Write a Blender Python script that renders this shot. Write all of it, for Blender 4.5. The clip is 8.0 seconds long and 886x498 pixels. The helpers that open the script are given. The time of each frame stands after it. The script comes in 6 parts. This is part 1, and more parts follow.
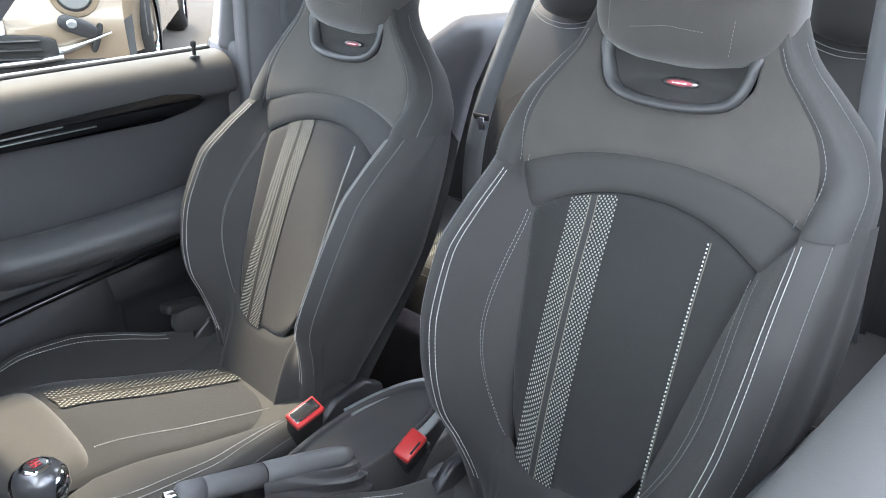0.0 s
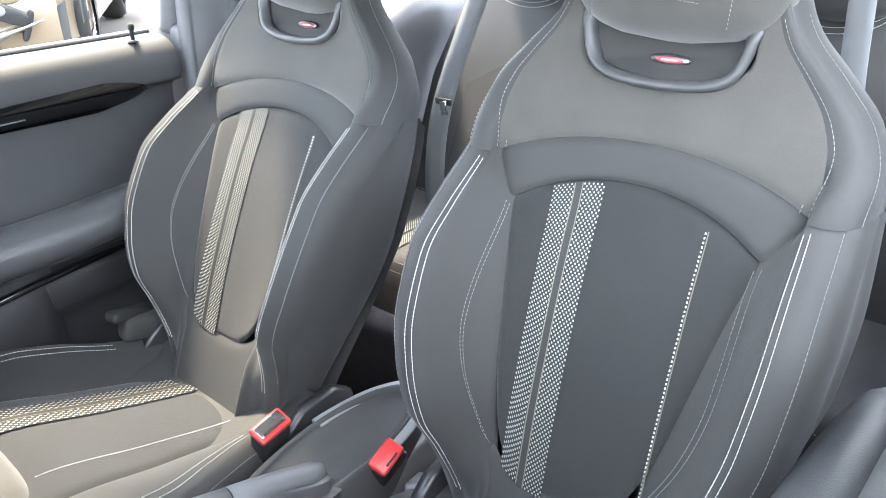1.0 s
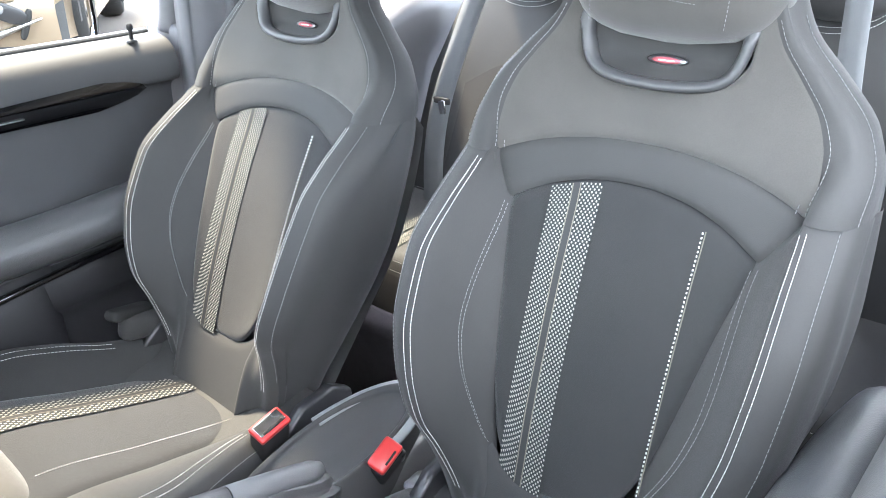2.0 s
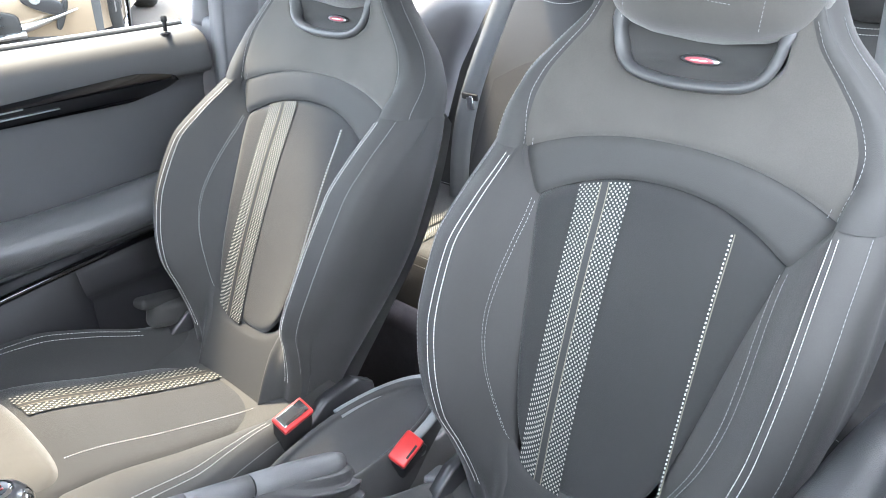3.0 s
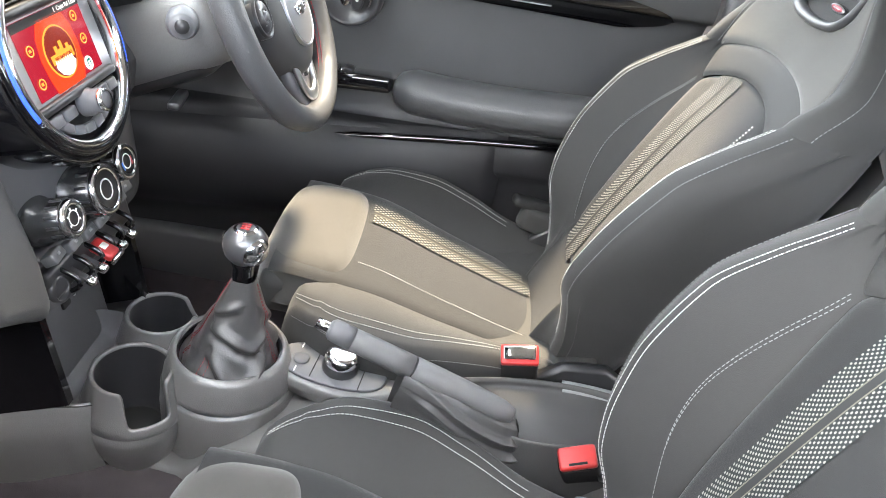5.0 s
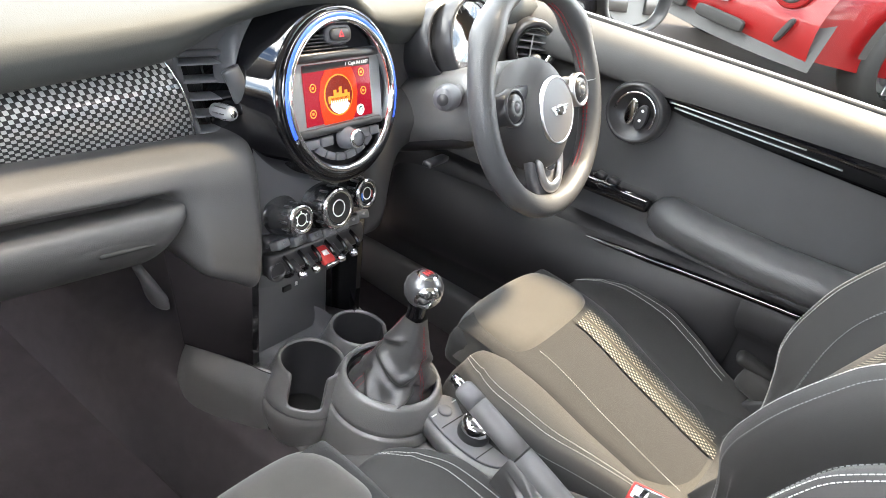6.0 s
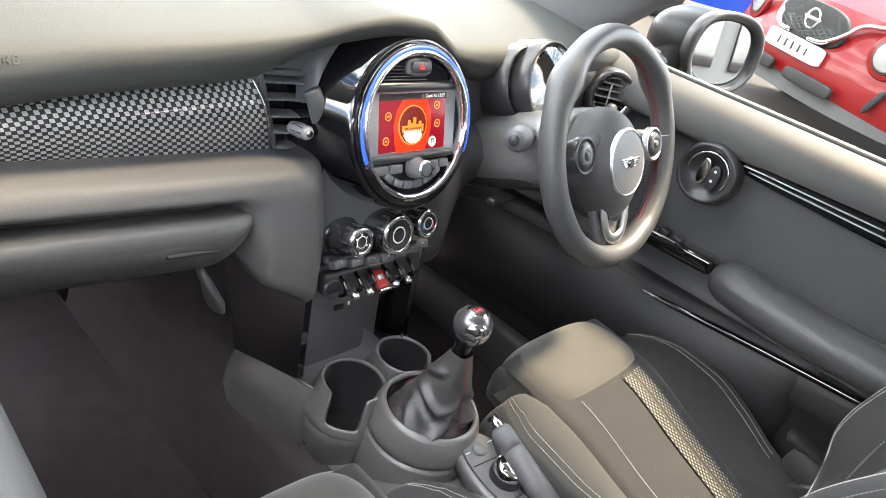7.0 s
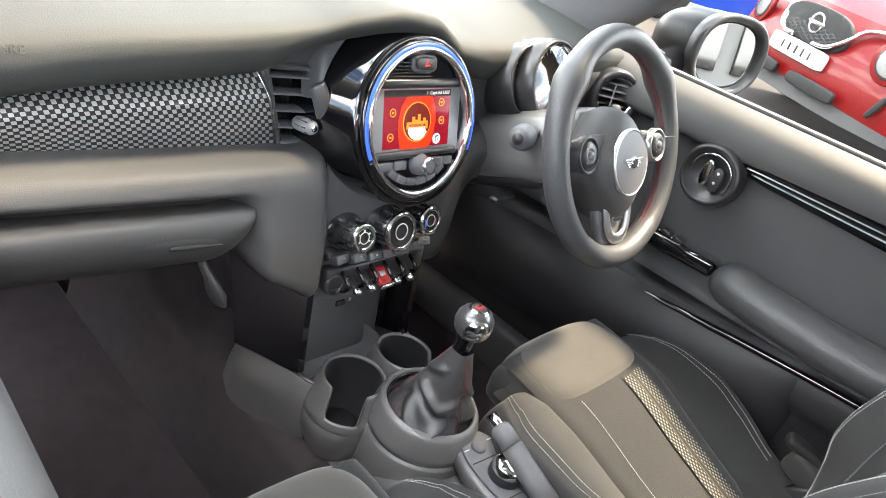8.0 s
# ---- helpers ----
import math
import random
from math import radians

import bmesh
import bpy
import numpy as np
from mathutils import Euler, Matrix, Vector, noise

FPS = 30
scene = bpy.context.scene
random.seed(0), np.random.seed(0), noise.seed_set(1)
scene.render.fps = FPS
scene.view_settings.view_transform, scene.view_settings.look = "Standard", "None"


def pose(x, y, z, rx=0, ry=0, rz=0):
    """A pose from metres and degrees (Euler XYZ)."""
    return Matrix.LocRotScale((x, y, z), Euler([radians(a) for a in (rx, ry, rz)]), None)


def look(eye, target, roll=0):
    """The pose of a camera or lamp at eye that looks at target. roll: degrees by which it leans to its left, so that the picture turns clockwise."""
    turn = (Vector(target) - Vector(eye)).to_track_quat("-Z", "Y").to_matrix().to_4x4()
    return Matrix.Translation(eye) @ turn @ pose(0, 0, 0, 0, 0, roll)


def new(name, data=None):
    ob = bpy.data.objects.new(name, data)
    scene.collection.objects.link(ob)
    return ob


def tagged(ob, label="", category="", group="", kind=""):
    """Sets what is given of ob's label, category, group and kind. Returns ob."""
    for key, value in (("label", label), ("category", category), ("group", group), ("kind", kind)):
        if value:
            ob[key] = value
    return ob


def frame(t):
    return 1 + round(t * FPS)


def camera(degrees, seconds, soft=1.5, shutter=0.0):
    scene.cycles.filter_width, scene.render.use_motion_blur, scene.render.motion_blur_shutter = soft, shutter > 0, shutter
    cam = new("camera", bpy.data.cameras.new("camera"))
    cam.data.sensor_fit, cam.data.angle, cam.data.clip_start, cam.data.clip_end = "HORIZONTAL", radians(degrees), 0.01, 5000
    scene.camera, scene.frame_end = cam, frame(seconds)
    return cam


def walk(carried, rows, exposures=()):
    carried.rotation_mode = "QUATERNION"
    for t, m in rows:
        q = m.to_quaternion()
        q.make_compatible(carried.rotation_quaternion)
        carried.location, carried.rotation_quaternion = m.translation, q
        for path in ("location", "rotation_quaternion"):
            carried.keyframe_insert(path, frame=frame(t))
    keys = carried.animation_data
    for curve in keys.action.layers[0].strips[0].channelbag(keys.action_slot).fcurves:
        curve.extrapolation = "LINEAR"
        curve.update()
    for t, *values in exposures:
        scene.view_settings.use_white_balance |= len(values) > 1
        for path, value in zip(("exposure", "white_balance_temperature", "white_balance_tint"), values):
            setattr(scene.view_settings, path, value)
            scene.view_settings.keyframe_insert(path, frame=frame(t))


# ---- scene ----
cam = camera(62.77, 8.0, soft=0.9)
EXPOSURES = [(0.0, 2.30, 5850, 8), (0.5, 2.93, 5850, 8), (1.0, 3.12, 5850, 8), (2.5, 3.12, 5850, 8), (4.2, 3.20, 5950, 8), (5.3, 3.08, 6500, 9), (6.0, 2.96, 6500, 9), (6.5, 2.70, 6500, 9), (8.0, 2.64, 6500, 9)]
PATH = [
    (0.0, -0.6713, -0.0391, 1.0495, 66.081, 0.034, -136.467),
    (0.5, -0.6086, -0.0763, 1.0288, 65.399, 0.15, -138.954),
    (1.0, -0.6056, -0.0761, 1.0307, 64.985, 0.2, -140.461),
    (2.5, -0.6077, -0.0727, 1.0344, 64.733, 0.213, -140.563),
    (3.0, -0.6062, -0.0714, 1.0354, 64.482, -0.25, -138.327),
    (3.5, -0.6265, -0.0935, 1.0436, 63.599, -1.343, -132.235),
    (4.0, -0.7047, -0.1787, 1.0468, 61.758, -3.702, -120.144),
    (4.2, -0.7258, -0.2119, 1.0461, 60.938, -4.82, -114.758),
    (5.3, -0.6696, -0.4397, 1.0205, 56.661, -10.785, -73.882),
    (5.5, -0.6673, -0.4856, 1.0291, 57.065, -11.059, -66.387),
    (6.0, -0.677, -0.5723, 1.0596, 59.465, -13.112, -53.149),
    (6.5, -0.6713, -0.5712, 1.0645, 60.099, -15.64, -47.217),
    (7.0, -0.6783, -0.5706, 1.0675, 59.898, -16.819, -45.624),
    (7.5, -0.6808, -0.5708, 1.065, 59.881, -17.349, -45.235),
    (8.0, -0.6815, -0.57, 1.0645, 59.704, -17.593, -45.172),
]
walk(cam, [(t, pose(x, y, z, rx, ry, rz)) for t, x, y, z, rx, ry, rz in PATH], EXPOSURES)
SKY, SUN = 0.15, 2.75

# ---------------------------------------------------------------- light
SUN_ELEV, SUN_AZ = 61.0, -10.0      # degrees; azimuth counted from +x towards +y, where the sun stands
world = bpy.data.worlds.new("sky")
scene.world = world
world.use_nodes = True
wn, wl = world.node_tree.nodes, world.node_tree.links
sky = wn.new("ShaderNodeTexSky")
sky.sky_type = "NISHITA"
sky.sun_disc = False
sky.sun_elevation = radians(SUN_ELEV)
sky.sun_rotation = radians(90.0 - SUN_AZ)
# broken cloud over the blue sky
wco = wn.new("ShaderNodeTexCoord")
wmap = wn.new("ShaderNodeMapping")
wmap.inputs["Scale"].default_value = (1.0, 1.0, 2.2)
wnoise = wn.new("ShaderNodeTexNoise")
wnoise.inputs["Scale"].default_value = 3.4
wnoise.inputs["Detail"].default_value = 7.0
wnoise.inputs["Roughness"].default_value = 0.58
wramp = wn.new("ShaderNodeValToRGB")
wramp.color_ramp.elements[0].position = 0.44
wramp.color_ramp.elements[1].position = 0.58
wmix = wn.new("ShaderNodeMixRGB")
wmix.inputs["Color2"].default_value = (24.0, 23.6, 23.2, 1.0)
wl.new(wco.outputs["Generated"], wmap.inputs["Vector"])
wl.new(wmap.outputs["Vector"], wnoise.inputs["Vector"])
wl.new(wnoise.outputs["Fac"], wramp.inputs["Fac"])
wl.new(wramp.outputs["Color"], wmix.inputs["Fac"])
wl.new(sky.outputs["Color"], wmix.inputs["Color1"])
wl.new(wmix.outputs["Color"], wn["Background"].inputs["Color"])
wn["Background"].inputs["Strength"].default_value = SKY

sun_data = bpy.data.lights.new("sun", "SUN")
sun_data.energy = SUN
sun_data.angle = radians(8.0)
sun_data.color = (1.0, 0.81, 0.55)
sun = new("sun", sun_data)
_d = Vector((math.cos(radians(SUN_ELEV)) * math.cos(radians(SUN_AZ)), math.cos(radians(SUN_ELEV)) * math.sin(radians(SUN_AZ)), math.sin(radians(SUN_ELEV))))
sun.matrix_world = look(_d * 20.0, (0, 0, 0))


# ---------------------------------------------------------------- materials
def material(name, colour, rough=0.6, metal=0.0, vary=0.12, scale=30.0, bump=0.0, bump_scale=400.0, coat=0.0, fine=0.0, fine_scale=900.0,
             sheen=0.0, emit=None, emit_strength=0.0, spec=0.5, rough_vary=0.0):
    m = bpy.data.materials.new(name)
    m.use_nodes = True
    n, l = m.node_tree.nodes, m.node_tree.links
    b = n["Principled BSDF"]
    b.inputs["Roughness"].default_value = rough
    b.inputs["Metallic"].default_value = metal
    b.inputs["Coat Weight"].default_value = coat
    b.inputs["Coat Roughness"].default_value = 0.03
    b.inputs["Sheen Weight"].default_value = sheen
    b.inputs["Sheen Roughness"].default_value = 0.5
    b.inputs["Specular IOR Level"].default_value = spec
    co = n.new("ShaderNodeTexCoord")
    big = n.new("ShaderNodeTexNoise")
    big.inputs["Scale"].default_value = scale
    big.inputs["Detail"].default_value = 5.0
    l.new(co.outputs["Object"], big.inputs["Vector"])
    small = n.new("ShaderNodeTexNoise")
    small.inputs["Scale"].default_value = fine_scale
    small.inputs["Detail"].default_value = 2.0
    l.new(co.outputs["Object"], small.inputs["Vector"])
    add = n.new("ShaderNodeMath")
    add.operation = "MULTIPLY_ADD"
    add.inputs[1].default_value = 2.0 * vary
    add.inputs[2].default_value = 1.0 - vary
    l.new(big.outputs["Fac"], add.inputs[0])
    add2 = n.new("ShaderNodeMath")
    add2.operation = "MULTIPLY_ADD"
    add2.inputs[1].default_value = 2.0 * fine
    add2.inputs[2].default_value = 1.0 - fine
    l.new(small.outputs["Fac"], add2.inputs[0])
    mul = n.new("ShaderNodeMath")
    mul.operation = "MULTIPLY"
    l.new(add.outputs[0], mul.inputs[0])
    l.new(add2.outputs[0], mul.inputs[1])
    mix = n.new("ShaderNodeVectorMath")
    mix.operation = "SCALE"
    mix.inputs[0].default_value = colour
    l.new(mul.outputs[0], mix.inputs["Scale"])
    l.new(mix.outputs[0], b.inputs["Base Color"])
    if rough_vary:
        rv = n.new("ShaderNodeMapRange")
        rv.inputs["From Min"].default_value = 0.3
        rv.inputs["From Max"].default_value = 0.7
        rv.inputs["To Min"].default_value = rough - rough_vary
        rv.inputs["To Max"].default_value = rough + rough_vary
        l.new(big.outputs["Fac"], rv.inputs["Value"])
        l.new(rv.outputs[0], b.inputs["Roughness"])
    if bump:
        tex = n.new("ShaderNodeTexVoronoi") if bump_scale < 1000 else n.new("ShaderNodeTexNoise")
        tex.inputs["Scale"].default_value = bump_scale
        l.new(co.outputs["Object"], tex.inputs["Vector"])
        bp = n.new("ShaderNodeBump")
        bp.inputs["Strength"].default_value = bump
        bp.inputs["Distance"].default_value = 0.0006
        l.new(tex.outputs[0], bp.inputs["Height"])
        l.new(bp.outputs["Normal"], b.inputs["Normal"])
    if emit:
        b.inputs["Emission Color"].default_value = (*emit, 1.0)
        b.inputs["Emission Strength"].default_value = emit_strength
    return m


def uv_pattern(name, kind, a, b_, light, dark, rough, coat=0.0, metal=0.0):
    """A two-colour weave in a sheet's own coordinates: a rows across, b_ rows along."""
    m = bpy.data.materials.new(name)
    m.use_nodes = True
    n, l = m.node_tree.nodes, m.node_tree.links
    b = n["Principled BSDF"]
    b.inputs["Roughness"].default_value = rough
    b.inputs["Coat Weight"].default_value = coat
    b.inputs["Coat Roughness"].default_value = 0.02
    b.inputs["Metallic"].default_value = metal
    uv = n.new("ShaderNodeUVMap")
    sep = n.new("ShaderNodeSeparateXYZ")
    l.new(uv.outputs["UV"], sep.inputs[0])

    def wave(out, freq):
        k = n.new("ShaderNodeMath")
        k.operation = "MULTIPLY"
        k.inputs[1].default_value = freq * math.pi
        l.new(out, k.inputs[0])
        s = n.new("ShaderNodeMath")
        s.operation = "SINE"
        l.new(k.outputs[0], s.inputs[0])
        return s
    p = n.new("ShaderNodeMath")
    p.operation = "MULTIPLY"
    l.new(wave(sep.outputs[0], a).outputs[0], p.inputs[0])
    l.new(wave(sep.outputs[1], b_).outputs[0], p.inputs[1])
    g = n.new("ShaderNodeMapRange")
    if kind == "dots":
        g.inputs["From Min"].default_value, g.inputs["From Max"].default_value = 0.16, 0.46
    else:
        g.inputs["From Min"].default_value, g.inputs["From Max"].default_value = 0.02, 0.09
    l.new(p.outputs[0], g.inputs["Value"])
    c = n.new("ShaderNodeMixRGB")
    c.inputs["Color1"].default_value = (*dark, 1)
    c.inputs["Color2"].default_value = (*light, 1)
    l.new(g.outputs[0], c.inputs["Fac"])
    co = n.new("ShaderNodeTexCoord")
    nz = n.new("ShaderNodeTexNoise")
    nz.inputs["Scale"].default_value = 60.0
    l.new(co.outputs["Object"], nz.inputs["Vector"])
    v = n.new("ShaderNodeMapRange")
    v.inputs["To Min"].default_value, v.inputs["To Max"].default_value = 0.8, 1.2
    l.new(nz.outputs["Fac"], v.inputs["Value"])
    sc = n.new("ShaderNodeVectorMath")
    sc.operation = "SCALE"
    l.new(c.outputs[0], sc.inputs[0])
    l.new(v.outputs[0], sc.inputs["Scale"])
    l.new(sc.outputs[0], b.inputs["Base Color"])
    bp = n.new("ShaderNodeBump")
    bp.inputs["Strength"].default_value = 0.6 if kind == "dots" else 0.15
    bp.inputs["Distance"].default_value = 0.0008
    l.new(g.outputs[0], bp.inputs["Height"])
    l.new(bp.outputs["Normal"], b.inputs["Normal"])
    return m


FABRIC = material("dark grey knitted seat fabric", (0.0128, 0.0131, 0.0138), 0.9, vary=0.22, scale=16, bump=0.5, bump_scale=1500, fine=0.4, fine_scale=1400, sheen=0.2)
LEATHERETTE = material("anthracite leatherette", (0.0300, 0.0297, 0.0293), 0.72, vary=0.14, scale=11, bump=0.4, bump_scale=1300, fine=0.22, fine_scale=1200, sheen=0.08, spec=0.4)
GRIPTRIM = material("dark grey satin grip plastic", (0.052, 0.053, 0.055), 0.42, vary=0.05)
TRIMGREY = material("mid grey satin trim", (0.24, 0.245, 0.25), 0.38, vary=0.05)
SUEDE = material("anthracite brushed microfibre", (0.053, 0.0502, 0.0458), 0.95, vary=0.34, scale=14, bump=0.3, bump_scale=1800, fine=0.25, sheen=0.30)
PIPING = material("black seam piping", (0.018, 0.018, 0.019), 0.7)
THREAD = material("white stitching thread", (0.52, 0.52, 0.50), 0.8, fine=0.1)
THREAD_DARK = material("grey stitching thread", (0.19, 0.193, 0.197), 0.8)
THREAD_RED = material("red stitching thread", (0.26, 0.03, 0.04), 0.7)
STRIPE = uv_pattern("black and white woven stripe", "dots", 10, 1, (0.27, 0.26, 0.235), (0.018, 0.022, 0.023), 0.85)
CARBON = uv_pattern("grey and black check trim under clear lacquer", "check", 1, 1, (0.36, 0.36, 0.35), (0.006, 0.006, 0.007), 0.30, coat=1.0)
SOFT = material("soft black dashboard plastic", (0.068, 0.067, 0.067), 0.52, vary=0.10, scale=8, bump=0.18, bump_scale=750, fine=0.12, fine_scale=800, rough_vary=0.05, spec=0.28)
SOFT_TOP = material("soft grained dashboard top", (0.041, 0.043, 0.041), 0.66, vary=0.10, scale=8, bump=0.16, bump_scale=700, fine=0.10, spec=0.35)
# Darker than the soft pad: the glove box lid's shade is in the colour.
LID = material("black grained lid plastic with shade mixed in", (0.050, 0.049, 0.049), 0.50, vary=0.08, scale=10, bump=0.2, bump_scale=800, fine=0.12)
HARD = material("hard dark grey grained plastic", (0.130, 0.127, 0.126), 0.32, vary=0.1, scale=15, bump=0.25, bump_scale=800, fine=0.22, fine_scale=700, spec=1.0)
BELTPAD = material("soft black door belt padding", (0.060, 0.060, 0.060), 0.60, vary=0.08, scale=8, bump=0.16, bump_scale=750, fine=0.08, spec=0.3)
DOORTRIM = material("black textured door trim", (0.058, 0.059, 0.062), 0.45, vary=0.1, scale=15, bump=0.3, bump_scale=900, fine=0.1)
LOWERDOOR = material("black lower door plastic", (0.020, 0.020, 0.022), 0.50, vary=0.12, scale=15, bump=0.2, bump_scale=900, fine=0.15)
MIRRORCASE = material("black mirror casing", (0.007, 0.007, 0.008), 0.32, vary=0.1, spec=0.18)
DIALMETAL = material("dark knurled metal", (0.13, 0.132, 0.136), 0.24, metal=0.85, vary=0.08, scale=60)
GREYPLASTIC = material("dark grey plastic", (0.120, 0.120, 0.126), 0.45, vary=0.06, bump=0.15, bump_scale=900)
PIANO = material("piano black lacquer", (0.004, 0.004, 0.005), 0.06, vary=0.0, coat=1.0)
FASCIA = material("dark grey satin fascia plastic", (0.085, 0.086, 0.090), 0.36, vary=0.06, bump=0.1, bump_scale=900)
GRIP = material("grey-black smooth grip leather", (0.115, 0.114, 0.116), 0.48, vary=0.06, bump=0.3, bump_scale=650)
GAITER = material("black gaiter leather", (0.048, 0.047, 0.048), 0.36, vary=0.1, scale=25, bump=0.25, bump_scale=650, spec=0.7)
CLIMATEKEY = material("dark grey rubberised key", (0.095, 0.096, 0.100), 0.45, vary=0.04)
SATIN = material("satin black plastic", (0.030, 0.030, 0.032), 0.3, vary=0.05)
CHROME = material("polished chrome", (0.82, 0.83, 0.84), 0.07, metal=1.0, vary=0.03)
MATTCHROME = material("matt silver metal", (0.6, 0.61, 0.62), 0.3, metal=1.0, vary=0.03)
MAT_PILE = material("charcoal mat pile", (0.082, 0.068, 0.073), 1.0, vary=0.25, scale=30, bump=0.9, bump_scale=1100, fine=0.5, fine_scale=900)
CARPET = material("black needle carpet", (0.052, 0.044, 0.047), 1.0, vary=0.25, scale=40, bump=0.9, bump_scale=1200, fine=0.5, fine_scale=1000)
LEATHER = material("black smooth leather", (0.062, 0.063, 0.066), 0.40, vary=0.08, scale=20, bump=0.4, bump_scale=650)
LEATHER_PERF = material("black perforated leather", (0.03, 0.03, 0.032), 0.45, bump=1.0, bump_scale=500)
BADGE = material("faded red enamel", (0.42, 0.10, 0.12), 0.4, vary=0.05)
RED = material("red plastic", (0.46, 0.03, 0.03), 0.35, vary=0.05)
WEBBING = material("grey seat belt webbing", (0.150, 0.158, 0.165), 0.75, bump=0.5, bump_scale=1600, fine=0.2, fine_scale=1500)
BLUE_LED = material("lit blue light ring", (0.05, 0.1, 0.6), 0.3, emit=(0.02, 0.11, 1.0), emit_strength=0.17)
HAZARD = material("lit red hazard symbol", (0.5, 0.02, 0.02), 0.3, emit=(1.0, 0.03, 0.04), emit_strength=0.35)
RUBBER = material("black rubber", (0.012, 0.012, 0.012), 0.7)
CREAM = material("dull beige piping", (0.13, 0.12, 0.095), 0.7)
WHITE = material("white print", (0.75, 0.75, 0.75), 0.5)
# Kept pale so the unseen roof bounces light into the cabin.
HEADLINER = material("pale headliner fabric", (0.62, 0.61, 0.59), 0.95, fine=0.1)
REDCAR = material("red car paint", (0.165, 0.0012, 0.0025), 0.42, coat=0.35, vary=0.03, spec=0.3)
BLUECAR = material("blue car paint", (0.01, 0.05, 0.35), 0.3, coat=1.0, vary=0.03)
GOLDCAR = material("beige metallic car paint", (0.27, 0.21, 0.145), 0.3, coat=1.0, vary=0.03, metal=0.2)
CLADDING = material("grey unpainted bumper plastic", (0.034, 0.034, 0.034), 0.6, bump=0.2, bump_scale=900)
TYRE = material("tyre rubber", (0.02, 0.02, 0.02), 0.8)
GROUND = material("worn brown-grey tarmac", (0.068, 0.056, 0.047), 0.95, vary=0.3, scale=0.9, fine=0.35, fine_scale=60, bump=0.4, bump_scale=60)
BUILDING = material("grey wall cladding", (0.17, 0.17, 0.168), 0.7, vary=0.05, scale=1)
BODY = material("dark car body paint", (0.010, 0.010, 0.012), 0.10, spec=0.25, vary=0.0)
LAMPGLASS = material("clear lamp lens", (0.45, 0.47, 0.48), 0.08, metal=0.6, vary=0.1, scale=40)


def glass_material(name, tint=(1, 1, 1), rough=0.0, ior=1.45):
    m = bpy.data.materials.new(name)
    m.use_nodes = True
    n, l = m.node_tree.nodes, m.node_tree.links
    n.remove(n["Principled BSDF"])
    tr = n.new("ShaderNodeBsdfTransparent")
    tr.inputs["Color"].default_value = (*tint, 1)
    gl = n.new("ShaderNodeBsdfGlossy")
    gl.inputs["Roughness"].default_value = rough
    fr = n.new("ShaderNodeFresnel")
    fr.inputs["IOR"].default_value = ior
    mx = n.new("ShaderNodeMixShader")
    l.new(fr.outputs[0], mx.inputs[0])
    l.new(tr.outputs[0], mx.inputs[1])
    l.new(gl.outputs[0], mx.inputs[2])
    l.new(mx.outputs[0], n["Material Output"].inputs["Surface"])
    return m


GLASS = glass_material("clear glass", (0.80, 0.83, 0.82))
# Tint and low index are set to darken the yard behind it.
DIMGLASS = glass_material("side glass tinted to dim the yard", (0.62, 0.64, 0.63), ior=1.25)
DIALGLASS = glass_material("coated dial glass", (0.9, 0.9, 0.9), ior=2.3)
MIRROR = material("mirror silver", (0.9, 0.9, 0.9), 0.0, metal=1.0, vary=0.0)


# ---------------------------------------------------------------- building helpers
def thing(name, label, category, at=(0, 0, 0), group="", kind=""):
    e = new(name)
    e.location = at
    return tagged(e, label, category, group, kind)


def obj(name, me, mat, parent=None, label="", smooth=True, kind=""):
    if smooth:
        me.polygons.foreach_set("use_smooth", [True] * len(me.polygons))
    me.materials.append(mat)
    ob = new(name, me)
    if parent is not None:
        ob.parent = parent
        base, p = Vector(), parent
        while p is not None:
            base += p.location
            p = p.parent
        me.transform(Matrix.Translation(-base))
    if label or kind:
        tagged(ob, label, kind=kind)
    return ob


def part(name, bm, mat, parent=None, label="", smooth=True, kind="", m=None):
    if m is not None:
        bmesh.ops.transform(bm, matrix=m, verts=bm.verts)
    me = bpy.data.meshes.new(name)
    bm.to_mesh(me)
    bm.free()
    return obj(name, me, mat, parent, label, smooth, kind)


def sharp(ob, angle=40):
    """Smooth shading with hard edges kept."""
    me = ob.data
    bm = bmesh.new()
    bm.from_mesh(me)
    for e in bm.edges:
        if len(e.link_faces) == 2 and e.calc_face_angle(0) > radians(angle):
            e.smooth = False
    bm.to_mesh(me)
    bm.free()
    return ob


def sheet(name, fn, nu, nv, mat, parent=None, label="", uv=(1.0, 1.0), flip=False, loop_u=False, kind=""):
    """A surface fn(s, t), s and t from 0 to 1."""
    vs = [tuple(fn(i / nu, j / nv)) for j in range(nv + 1) for i in range(nu + 1)]
    fs, uvs = [], []
    w = nu + 1
    for j in range(nv):
        for i in range(nu):
            q = [j * w + i, j * w + i + 1, (j + 1) * w + i + 1, (j + 1) * w + i]
            c = [(i, j), (i + 1, j), (i + 1, j + 1), (i, j + 1)]
            if flip:
                q.reverse(), c.reverse()
            fs.append(q)
            uvs += [(a / nu * uv[0], b / nv * uv[1]) for a, b in c]
    me = bpy.data.meshes.new(name)
    me.from_pydata(vs, [], fs)
    me.uv_layers.new(name="UVMap").data.foreach_set("uv", [x for p in uvs for x in p])
    return obj(name, me, mat, parent, label, kind=kind)


